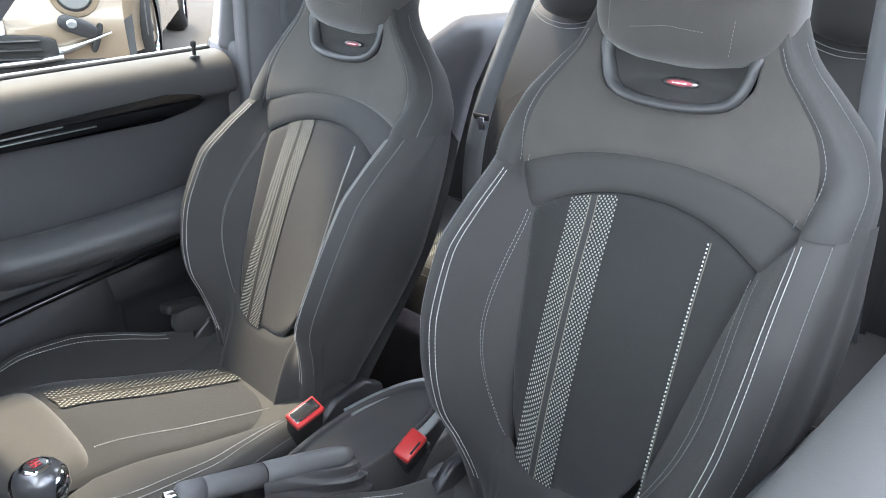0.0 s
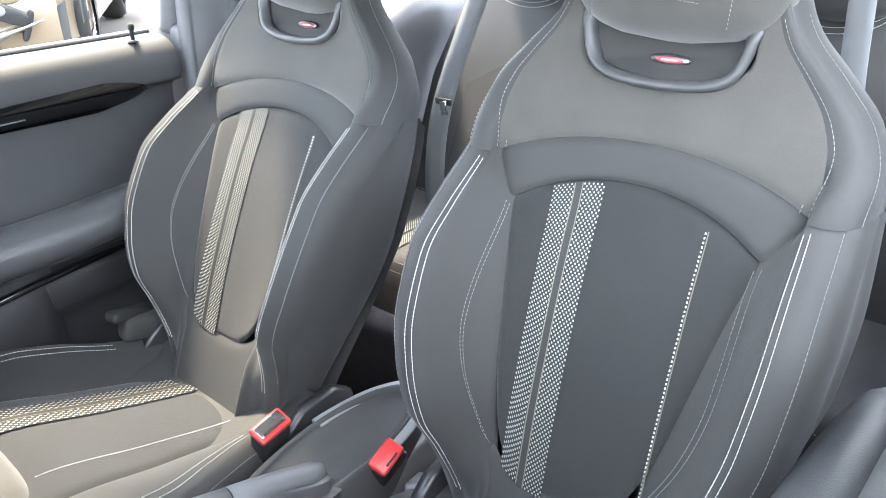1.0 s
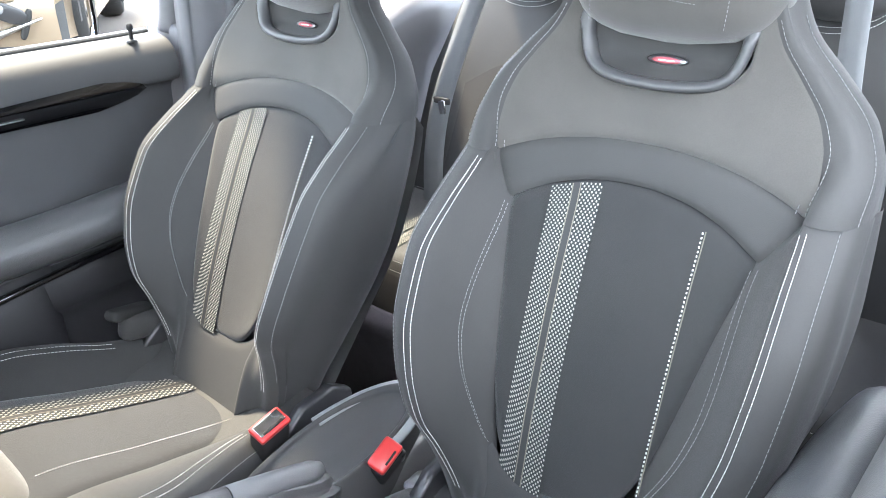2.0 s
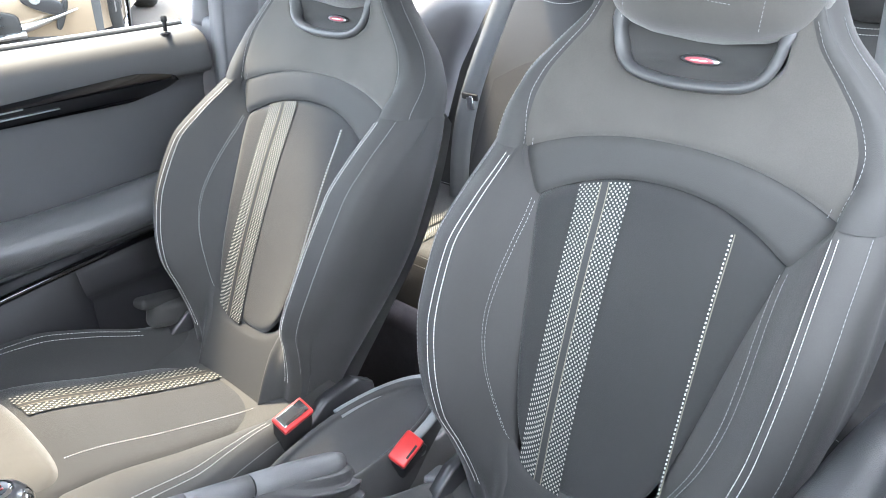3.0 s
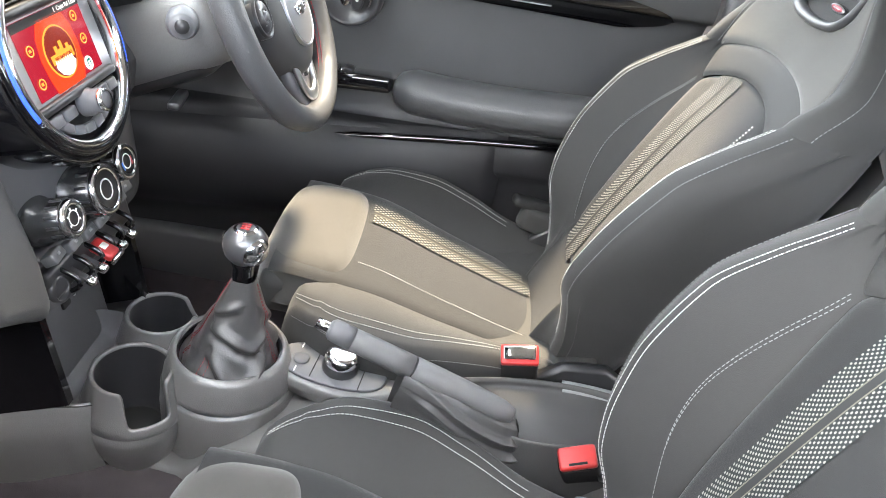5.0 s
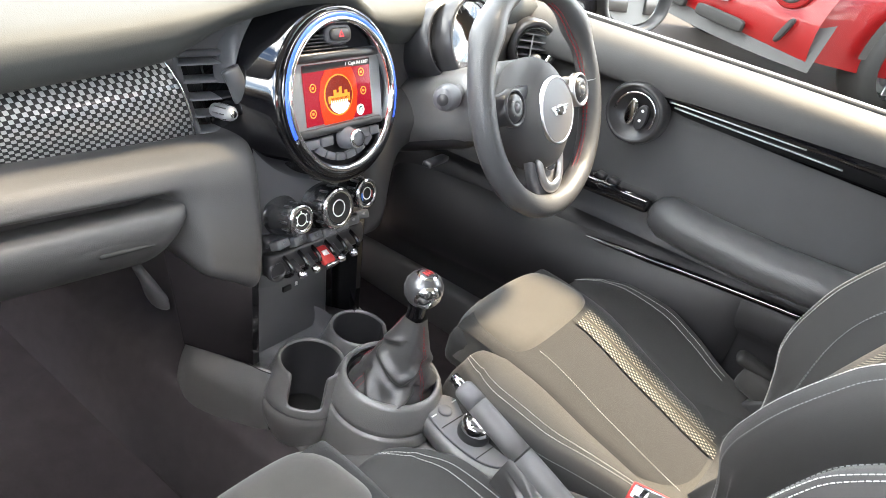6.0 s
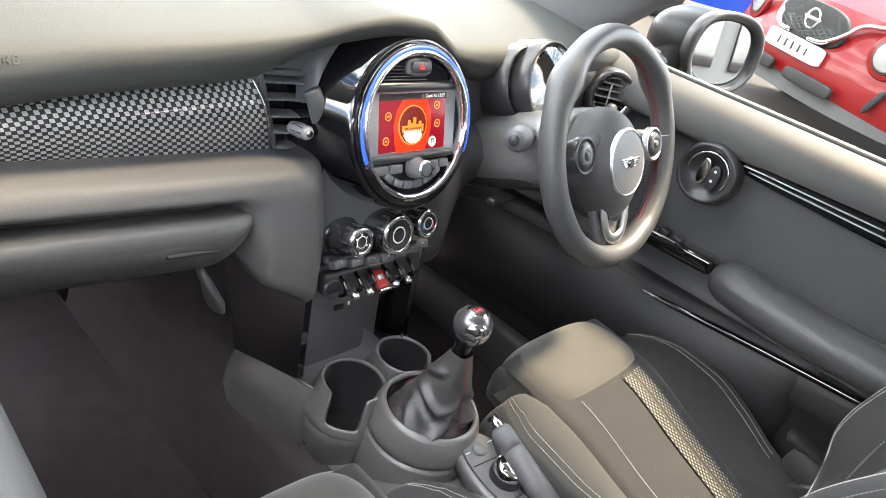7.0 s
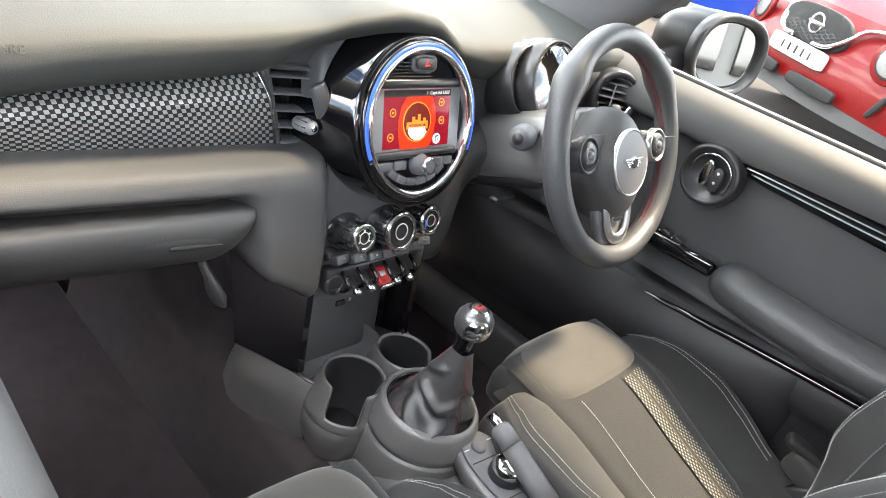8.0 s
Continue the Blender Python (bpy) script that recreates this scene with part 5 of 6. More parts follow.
def boss(s, t):
    a = 2 * math.pi * s
    prof = [(.076, -.050), (.082, -.030), (.080, -.008), (.070, .010), (.055, .019), (.046, .022), (.030, .0235), (.0, .024)]
    q = smooth_line([(u, v, 0) for u, v in prof], 28)
    i = min(int(t * 28), 27)
    p = q[i].lerp(q[i + 1], t * 28 - i)
    sq = 1 + .07 * math.cos(4 * a) * min(1, p.x / .05) - .03 * math.sin(a) * (p.x / .08)
    return HM @ Vector((p.x * math.cos(a) * sq, p.x * math.sin(a) * sq * .98 - .002, p.y))


hub = sheet("airbag_cover", boss, 56, 28, SOFT, wheel, "rounded black airbag cover")
part("hub_ring", lathe([(.0465, .0215), (.0480, .0245), (.0505, .0225), (.0515, .0185)], 56, HM), MATTCHROME, hub)
part("hub_disc", lathe([(0, .0262), (.030, .0258), (.0465, .0235)], 48, HM), GREYPLASTIC, hub)
# winged emblem as plain shapes
em = part("emblem_disc", lathe([(0, .0295), (.0075, .0293), (.0088, .0275), (.0088, .025)], 28, HM), CHROME, hub, "winged chrome emblem")
part("emblem_core", lathe([(0, .0300), (.0062, .0298)], 24, HM), RUBBER, em)
for sd in (1, -1):
    for k in range(4):
        w = .018 - .0032 * k
        bm = block((w, .0022, .0016), HM @ Matrix.Translation((sd * (.008 + w / 2), .0052 - .0036 * k, .0272)), .0005)
        part("emblem_wing", bm, CHROME, em)
# spokes
for sd in (1, -1):
    bm = prism([(.060, -.026), (.095, -.022), (.150, -.020), (.150, .018), (.095, .024), (.060, .026)], .022, WM @ Matrix.Rotation(0 if sd > 0 else math.pi, 4, "Y") @ Matrix.Translation((0, 0, -.016 if sd > 0 else -.012)), .006, 3)
    sp = part("spoke", bm, SATIN, wheel, "spoke with round switches")
    part("switch_ring", lathe([(.0175, -.004), (.0225, .003), (.0235, .006), (.0265, .005), (.027, -.006)], 40, WM @ Matrix.Translation((sd * .103, .000, .010))), MATTCHROME if sd > 0 else SATIN, sp)
    part("switch_pad", lathe([(.0085, .008), (.012, .0085), (.0185, .006), (.0205, .002)], 32, WM @ Matrix.Translation((sd * .103, .000, .010))), SATIN, sp)
    part("switch_centre", lathe([(0, .0105), (.0055, .0100), (.0065, .007), (.0085, .0065)], 28, WM @ Matrix.Translation((sd * .103, .000, .010))), GREYPLASTIC, sp)
    for a in range(4):
        part("switch_mark", block((.0012, .004, .0004), WM @ Matrix.Translation((sd * .103, 0, .0188)) @ Matrix.Rotation(radians(45 + 90 * a), 4, "Z") @ Matrix.Translation((0, .0125, -.001)), 0), WHITE, sp)
bm = prism([(-.046, -.066), (-.042, -.110), (-.036, -.150), (.036, -.150), (.042, -.110), (.046, -.066)], .016, WM @ Matrix.Translation((0, -.004, -.018)), .006, 3)
ls = part("lower_spoke", bm, GREYPLASTIC, wheel, "silver trimmed lower spoke")
u_line = smooth_line([(.034, -.078, .003), (.031, -.105, .003), (.020, -.128, .003), (0, -.136, .003), (-.020, -.128, .003), (-.031, -.105, .003), (-.034, -.078, .003)], 30)
part("spoke_trim", tube([WM @ p for p in u_line], .0085, 12, flat=.45, up=tuple(nrm)), MATTCHROME, ls)
part("spoke_badge", prism(oval(.030, .013, 24), .003, WM @ Matrix.Translation((0, -.103, .002)), .001), CHROME, ls)
part("column_neck", lathe([(.062, -.16), (.060, -.05), (.03, -.045)], 30, WM), HARD, wheel)

cluster = thing("instrument_cluster", "round black instrument pods on the steering column", "instrument cluster", (.27, .03, .72))
CM = pose(.290, .022, .784, 90 - 22, 0, 0) @ Matrix.Scale(1.07, 4)
part("speedo_hood", lathe([(.0555, .006), (.0580, .013), (.061, .011), (.064, -.004), (.063, -.05), (.05, -.08)], 56, CM), SATIN, cluster, "deep round speedometer hood")
part("speedo_chrome", lathe([(.0515, .005), (.0535, .0105), (.0565, .0115)], 56, CM), CHROME, cluster)
part("speedo_face", lathe([(0, .002), (.0535, .002), (.0548, .006)], 48, CM), RUBBER, cluster)
for k in range(25):
    a = radians(225 - 270 * k / 24)
    part("scale_mark", block((.006 if k % 2 else .009, .0011, .0004), CM @ Matrix.Rotation(a, 4, "Z") @ Matrix.Translation((.046, 0, .0024)), 0), WHITE, cluster)
part("needle", block((.038, .0016, .0012), CM @ Matrix.Rotation(radians(222), 4, "Z") @ Matrix.Translation((.017, 0, .0042)), 0), RED, cluster)
gp = part("speedo_glass", lathe([(0, .0088), (.030, .0082), (.0535, .0065)], 40, CM), DIALGLASS, cluster)
gp.visible_shadow = False
TM = pose(.254, .042, .778, 90 - 22, 0, 0) @ Matrix.Scale(1.05, 4)
part("tacho_hood", lathe([(.0475, .006), (.050, .012), (.0525, .010), (.056, -.006), (.054, -.05), (.04, -.08)], 56, TM), SATIN, cluster, "rev counter hood tucked beside it")
part("tacho_chrome", lathe([(.0445, .004), (.0460, .0095), (.0485, .0105)], 56, TM), CHROME, cluster)
part("tacho_face", lathe([(0, .001), (.0455, .001), (.0468, .004)], 48, TM), RUBBER, cluster)
for k in range(17):
    a = radians(240 - 240 * k / 16)
    part("scale_mark", block((.006, .0011, .0004), TM @ Matrix.Rotation(a, 4, "Z") @ Matrix.Translation((.039, 0, .0014)), 0), WHITE, cluster)

gp = part("tacho_glass", lathe([(0, .0075), (.025, .0072), (.0460, .0060)], 40, TM), DIALGLASS, cluster)
gp.visible_shadow = False
column = thing("steering_column", "black steering column shroud with stalks", "steering column", (.30, .02, .66))
part("shroud", block((.20, .22, .11), pose(.305, .02, .680, -26, 0, 0), .035, 4), HARD, column, "rounded black column shroud")
part("shroud_lower", block((.17, .20, .08), pose(.30, .03, .645, -26, 0, 0), .035, 4), SATIN, column)
SK = Matrix.Translation((.146, -.054, .739)) @ Vector((-.93, -.33, .12)).to_track_quat('Z', 'Y').to_matrix().to_4x4()
sk = part("stalk", tube([(.25, -.02, .725), (.20, -.035, .733), (.160, -.049, .738)], [.010, .011, .0115], 14), GREYPLASTIC, column, "grey indicator stalk")
part("stalk_end", lathe([(.0, .018), (.0110, .018), (.0115, .0150), (.0135, .0150), (.0155, .013), (.0188, -.002), (.0188, -.016), (.0140, -.022)], 28, SK), GREYPLASTIC, sk)
part("stalk_button", lathe([(0, .0208), (.0078, .0204), (.0086, .017)], 20, SK), SATIN, sk)
part("column_lever", block((.07, .016, .010), pose(.215, -.02, .612, 0, 6, 10), .004, 3), SATIN, column)

# ---------------------------------------------------------------- centre console
console = thing("centre_console", "dark grey centre console with two cup holders", "centre console", (.01, -.25, .05))


def tunnel(s, t):
    y = .20 - 1.02 * t
    h = curve1([-.82, -.72, -.60, -.45, -.38, -.24, -.17, -.12, .0, .06, .20], [.335, .340, .340, .335, .325, .318, .290, .248, .248, .240, .20])(y)
    w = curve1([-.82, -.60, -.40, -.20, -.05, .20], [.064, .068, .092, .100, .090, .095])(y)
    prof = [(-1.12, .55), (-1.08, .70), (-1.03, .86), (-.92, .98), (-.6, 1.0), (0, 1.0), (.6, 1.0), (.92, .98), (1.03, .86), (1.08, .70), (1.12, .55)]
    q = smooth_line([(a, b, 0) for a, b in prof], 50)
    i = min(int(s * 50), 49)
    p = q[i].lerp(q[i + 1], s * 50 - i)
    return Vector((.008 + p.x * w, y, .05 + (h - .05) * p.y))


sheet("tunnel_cover", tunnel, 50, 60, HARD, console, "dark grey tunnel cover")


def cup(cx, cy, ztop, zbot, r, notch, half, dip, name):
    """A cup holder: flared upper body over a rounded bowl, a rolled rim that drops into a finger slot."""
    flare = curve1([0, .010, .030, .057, .064, .085, .110, .135], [1.13, 1.19, 1.33, 1.50, 1.50, 1.45, 1.28, 1.02])
    seg = 160
    cols = []
    for k in range(seg):
        a = 2 * math.pi * k / seg
        d = (a - notch + math.pi) % (2 * math.pi) - math.pi
        cut = dip / (1 + math.exp((abs(d) - half) / .030))
        h = ztop - cut
        outer = r * float(flare(cut + .004))
        inner = max(r, outer - .0060)
        col = [(r * float(flare(q)), ztop - q) for q in (.135, .120, .105, .090, .075, .064)]
        col += [(r * 1.50 - .0022, ztop - .0610), (r * 1.50 - .0022, ztop - .0598)]
        for q in np.linspace(.0575, cut + .004, 6):
            col.append((r * float(flare(q)), ztop - q))
        w = outer - inner
        col += [(outer - .10 * w, h - .0018), (outer - .30 * w, h - .0004), (outer - .55 * w, h), (inner + .20 * w, h - .0005), (inner + .04 * w, h - .0018), (inner, h - .0042)]
        for q in (.15, .40, .70):
            col.append((inner + (r * .96 - inner) * q ** 3, h - .0042 + (zbot + .014 - h + .0042) * q))
        col += [(r * .92, zbot + .006), (r * .86, zbot), (0.0, zbot)]
        cols.append([Vector((cx + g * math.cos(a), cy + g * math.sin(a), z)) for g, z in col])

    def skin(first, last):
        out = bmesh.new()
        ring = [[out.verts.new(c[j]) for c in cols] for j in range(first, last)]
        for p, q in zip(ring, ring[1:]):
            for k in range(seg):
                out.faces.new((p[k], p[(k + 1) % seg], q[(k + 1) % seg], q[k]))
        bmesh.ops.remove_doubles(out, verts=out.verts, dist=1e-6)
        bmesh.ops.recalc_face_normals(out, faces=out.faces)
        return out
    c = sharp(part(name, skin(0, 20), HARD, console, "grey moulded cup holder"), 60)
    # Same plastic as outside; black here stands for shade inside the hole.
    sharp(part("well", skin(19, len(cols[0])), SATIN, c, "cup well coloured black for its shade"), 60)
    part("cup_mat", lathe([(0, .002), (r * .76, .002), (r * .78, .0)], 32, Matrix.Translation((cx, cy, zbot))), RUBBER, c)
    return c


cup(-.045, -.058, .373, .272, .0425, radians(221), .50, .044, "cup_holder")
cup(.064, -.050, .374, .272, .0400, radians(305), .42, .034, "cup_holder")


def cheek(s, t, sd):
    """Moulded cheek of the console, from under the gloss panel back to the cup holder."""
    y = .142 - .177 * s
    top = curve1([-.035, .0, .04, .108, .142], [.346, .350, .343, .318, .304])(y)
    out = curve1([-.035, -.01, .05, .108, .142], [.106, .120, .132, .128, .118])(y)
    low = .030 * s
    q = smooth_line([(out - .018, top + .002, 0), (out - .014, top + .002, 0), (out - .009, top - .006, 0), (out, top - .032, 0), (out + .004 - .2 * low, top - .060, 0), (out + .003 - .6 * low, top - .110, 0), (out - .006 - low, top - .165, 0)], 30)
    i = min(int(t * 30), 29)
    p = q[i].lerp(q[i + 1], t * 30 - i)
    return Vector((.006 + sd * p.x + (.014 * s if sd > 0 else 0), y, p.y))


for sd in (-1, 1):
    ck = sheet("console_cheek", lambda s, t, sd=sd: cheek(s, t, sd), 30, 40, HARD, console, "grained console cheek", flip=sd > 0)
    part("cheek_joint", tube([cheek(s, .20, sd) + Vector((sd * .0006, 0, .0004)) for s in np.linspace(.02, .98, 24)], .0009, 6), RUBBER, ck)
# tray in front of the cup holders


def scoop(s, t):
    x = -.088 + .150 * s
    q = smooth_line([(-.010, .326, 0), (.004, .327, 0), (.016, .331, 0), (.026, .341, 0), (.031, .356, 0), (.032, .374, 0)], 20)
    i = min(int(t * 20), 19)
    p = q[i].lerp(q[i + 1], t * 20 - i)
    e = max(0, abs(2 * s - 1) - .70) / .30
    return Vector((x, p.x - .030 * e * e * min(1, t * 2), p.y - .012 * e * e))


sheet("tray_wall", scoop, 30, 20, GREYPLASTIC, console, "scooped tray under the centre stack")
part("tray_floor", block((.16, .10, .01), pose(.0, .040, .322), .003), HARD, console)

def tunnel_carpet(s, t):
    y = .62 - 1.50 * t
    prof = [(-.175, .045), (-.162, .060), (-.150, .14), (-.136, .205), (-.112, .236), (0, .244), (.112, .236), (.136, .205), (.150, .14), (.162, .060), (.175, .045)]
    q = smooth_line([(a, b, 0) for a, b in prof], 40)
    i = min(int(s * 40), 39)
    p = q[i].lerp(q[i + 1], s * 40 - i)
    return Vector((.005 + p.x * (.95 if y < .1 else 1.0), y, p.y))


tc = sheet("tunnel", tunnel_carpet, 40, 20, CARPET)
tagged(tc, "black carpeted transmission tunnel", kind="structure")

# gear lever pot
PX, PY = .014, -.158
part("lever_pot", lathe([(.082, .22), (.086, .26), (.087, .30), (.0850, .330), (.0835, .3345), (.0800, .3355), (.0795, .3375), (.0825, .3392), (.0815, .346), (.079, .360), (.074, .376), (.0685, .385), (.0655, .384), (.064, .378), (.062, .35)], 64, pose(PX, PY, 0)), HARD, console, "round gear lever pot")
part("pot_ring", lathe([(.0612, .372), (.0625, .3795), (.0645, .3800), (.0640, .374)], 64, pose(PX, PY, 0)), PIANO, console)

GUNMETAL = material("gunmetal grey satin metal", (0.16, 0.16, 0.165), 0.28, metal=0.7, vary=0.04)
lever = thing("gear_lever", "chrome ball gear knob on a black leather gaiter", "gear lever", (PX, PY, .36))


FOLDS = [(150, .60, 222, .40, .0080, .0075), (222, .42, 262, .56, .0060, .0070), (165, .34, 204, .05, .0095, .0065), (204, .06, 240, .30, .0095, .0065),
         (120, .72, 190, .78, .0045, .0075), (262, .70, 330, .44, .0050, .0090), (280, .30, 350, .16, .0060, .0090), (20, .60, 90, .34, .0050, .0090), (40, .20, 110, .30, .0060, .0090)]


def crease(deg, t):
    """Height of the leather over its smooth form: ridges with a hollow beside each."""
    h = 0.0
    for a0, t0, a1, t1, height, width in FOLDS:
        p, q, c = Vector((a0 * .00070, t0 * .158)), Vector((a1 * .00070, t1 * .158)), Vector((deg * .00070, t * .158))
        d = q - p
        k = max(0.0, min(1.0, (c - p).dot(d) / d.dot(d)))
        off = c - (p + d * k)
        e = off.length / width
        side = 1 if d.x * off.y - d.y * off.x > 0 else -1
        h += height * math.sin(math.pi * (.12 + .76 * k)) * (math.exp(-e * e) - (.75 * math.exp(-((e - 1.6) / .9) ** 2) if side < 0 else 0))
    return h


def gaiter(s, t):
    a = 2 * math.pi * s
    z = .352 + .143 * t
    prof = curve1([0, .10, .22, .36, .55, .78, .93, 1.0], [.060, .059, .052, .044, .036, .026, .0185, .0155])(t)
    ca, sa = math.cos(a - .06), math.sin(a - .06)
    square = (abs(ca) ** 3.2 + abs(sa) ** 3.2) ** (-1 / 3.2)
    r = prof * (1 + (square - 1) * .85 * min(1, 5 * t)) + crease(s * 360, t) * min(1, 8 * t) * min(1, 5 * (1 - t)) - .002 * t
    return Vector((PX + r * math.cos(a) - .001 * t, PY + r * math.sin(a) - .016 * t, z + .006 * math.sin(2 * a + 1) * (1 - t) * t * 2))


sheet("gaiter", gaiter, 150, 96, GAITER, lever, "creased black leather gaiter")
for a0, t0, t1 in ((.742, .10, .97), (.762, .10, .97), (.262, .10, .97), (.280, .10, .97), (.425, .03, .33), (.447, .03, .33)):
    pts = []
    for k in range(40):
        t = t0 + (t1 - t0) * k / 39
        p = gaiter(a0, t)
        c = Vector((PX, PY - .016 * t, p.z))
        pts.append(p + (p - c).normalized() * .0008)
    seam("stitching", pts, THREAD_RED, lever, stitch=.0034, gap=.0016, width=.0011)
KN = Vector((.013, -.174, .541))
part("collar", lathe([(.0125, .0), (.0125, .018), (.014, .022), (.0145, .030), (.012, .034)], 28, pose(KN.x, KN.y + .002, .492)), PIANO, lever)
ball = [(.0, -.0262), (.010, -.0245), (.018, -.0190), (.0238, -.011), (.0262, -.001), (.0250, .009), (.0205, .0165), (.0150, .0212), (.0142, .0216)]
part("knob", lathe(ball, 48, Matrix.Translation(KN)), GUNMETAL, lever, "black and chrome ball knob")
for yaw in (-35, 145):
    mm = Matrix.Translation(KN) @ Matrix.Rotation(radians(yaw), 4, "Z") @ Matrix.Rotation(radians(96), 4, "X")
    part("chrome_disc", lathe([(0, .0280), (.007, .0272), (.0135, .0246), (.0175, .0214), (.0183, .0190)], 40, mm), CHROME, lever, "polished chrome cheek")
cap = part("knob_cap", lathe([(0, .0246), (.008, .0240), (.0125, .0226), (.0142, .0208)], 36, Matrix.Translation(KN)), CHROME, lever, "top cap with red shift pattern")
part("cap_field", lathe([(0, .0250), (.0070, .0245), (.0105, .0236)], 30, Matrix.Translation(KN)), SATIN, cap)
for x in (-.005, 0, .005):
    part("shift_mark", block((.0022, .010, .0006), Matrix.Translation(KN + Vector((x, 0, .0250))), 0), RED, cap)
part("shift_mark", block((.012, .0022, .0006), Matrix.Translation(KN + Vector((0, 0, .0252))), 0), RED, cap)

# controller panel behind the pot
cp = thing("controller_panel", "grey oval panel with a chrome turn controller", "control panel", (.045, -.31, .32))
m = pose(.030, -.296, .336, 2, 0, -6)
part("panel_base", prism(oval(.088, .172, 48, 2.3), .024, m, .008, 3), HARD, cp)
part("panel_top", prism(oval(.072, .146, 48, 2.3), .004, m @ Matrix.Translation((.0, .008, .024)), .0015, 2), GREYPLASTIC, cp)
part("controller", lathe([(.024, .0), (.024, .008), (.0215, .010), (.0215, .020), (.0195, .024), (.015, .0255), (0, .026)], 44, m @ Matrix.Translation((0, -.002, .028))), SATIN, cp, "chrome topped controller")
part("controller_chrome", lathe([(.0217, .012), (.0222, .021), (.0195, .0252), (.0150, .0262), (0, .0266)], 44, m @ Matrix.Translation((0, -.002, .028))), CHROME, cp)
part("option_button", lathe([(0, .0042), (.009, .004), (.0105, .002), (.0105, 0)], 30, m @ Matrix.Translation((-.004, .050, .028))), GREYPLASTIC, cp)
for a, b in ((0.0, .030), (0.0, -.034)):
    part("button_gap", block((.062, .0012, .0012), m @ Matrix.Translation((a, b, .0282)), 0), RUBBER, cp)
for x, y in ((-.024, .052), (.022, .056), (.024, .036)):
    part("button_print", block((.010, .0020, .0004), m @ Matrix.Translation((x, y, .0284)), 0), WHITE, cp)

# hand brake
hb = thing("hand_brake", "black leather hand brake lever with a chrome button", "hand brake", (-.035, -.42, .36))
A, B = Vector((-.031, -.283, .479)), Vector((-.039, -.540, .392))
dv = (B - A).normalized()
part("button", tube([A - dv * .012, A + dv * .012], .0070, 18), CHROME, hb, "chrome release button")
part("front_cap", tube([A + dv * x for x in (.004, .008, .018, .034)], [.0095, .0130, .0138, .0140], 22), GREYPLASTIC, hb)
part("grip", tube([A + dv * x for x in (.034, .05, .08, .112)], [.0138, .0142, .0146, .0150], 22), GRIP, hb, "leather wrapped grip")
part("grip_joint", tube([A + dv * x for x in (.112, .1145)], .0143, 22), RUBBER, hb)
part("rear_grip", tube([A + dv * x for x in (.1145, .15, .20, .235, .25)], [.0153, .0158, .0154, .0142, .010], 22), GRIP, hb)


def boot(s, t):
    a = 2 * math.pi * s
    p = A + dv * (.108 + .150 * t)
    end = max(0.0, (t - .80) / .20)
    w = (.023 + .011 * math.sin(math.pi * t)) * (1 - .55 * end * end)
    dep = (.062 - .012 * t) * (1 - .25 * end * end)
    c = math.cos(a)
    pleat = abs((10 * s + 1.3 * t + .12 * math.sin(7 * t + 5 * s)) % 1.0 - .5) * 2
    pinch = math.exp(-((t - .93) / .05) ** 2)
    fold = (.0085 * pleat ** 1.3 * min(1, 1.2 * t + .25) - .004 + .006 * pinch) * min(1, 5 * t)
    fold *= 1 if c < .5 else .35
    return Vector((p.x + (w + fold) * math.sin(a), p.y - .028 * t * (.5 - .5 * c) + .010 * (1 - c) * max(0, 1 - 4 * t), p.z - .030 - .010 * t + (.036 * c if c > 0 else dep * c) + fold * .8))


sheet("gaiter", boot, 180, 60, GAITER, hb, "wrinkled black leather gaiter")

# rear end of the console
rc = thing("rear_console", "dark console rear with a pale rimmed storage bin", "storage bin", (.0, -.62, .30))


def bin_top(s, t):
    a = 2 * math.pi * s
    rx, ry = .060, .165
    prof = [(1.02, .27), (1.04, .34), (1.0, .372), (.94, .383), (.86, .380), (.80, .372), (.4, .366), (0, .366)]
    q = smooth_line([(u, v, 0) for u, v in prof], 28)
    i = min(int(t * 28), 27)
    p = q[i].lerp(q[i + 1], t * 28 - i)
    c, sn = math.cos(a), math.sin(a)
    y = -.575 + p.x * ry * sn
    return Vector((-.002 + p.x * rx * c, y, p.y - .004 + .014 * max(0, -(y + .50)) / .24 * (1 if p.y > .3 else 0)))


sheet("bin_body", bin_top, 56, 28, LID, rc, "smooth dark console end", flip=True)
rimc = [bin_top(s, .30) + Vector((0, 0, .001)) for s in np.linspace(.52, .98, 40)]
part("bin_rim", tube(rimc, .011, 10, flat=.45), TRIMGREY, rc, "pale grey rim")

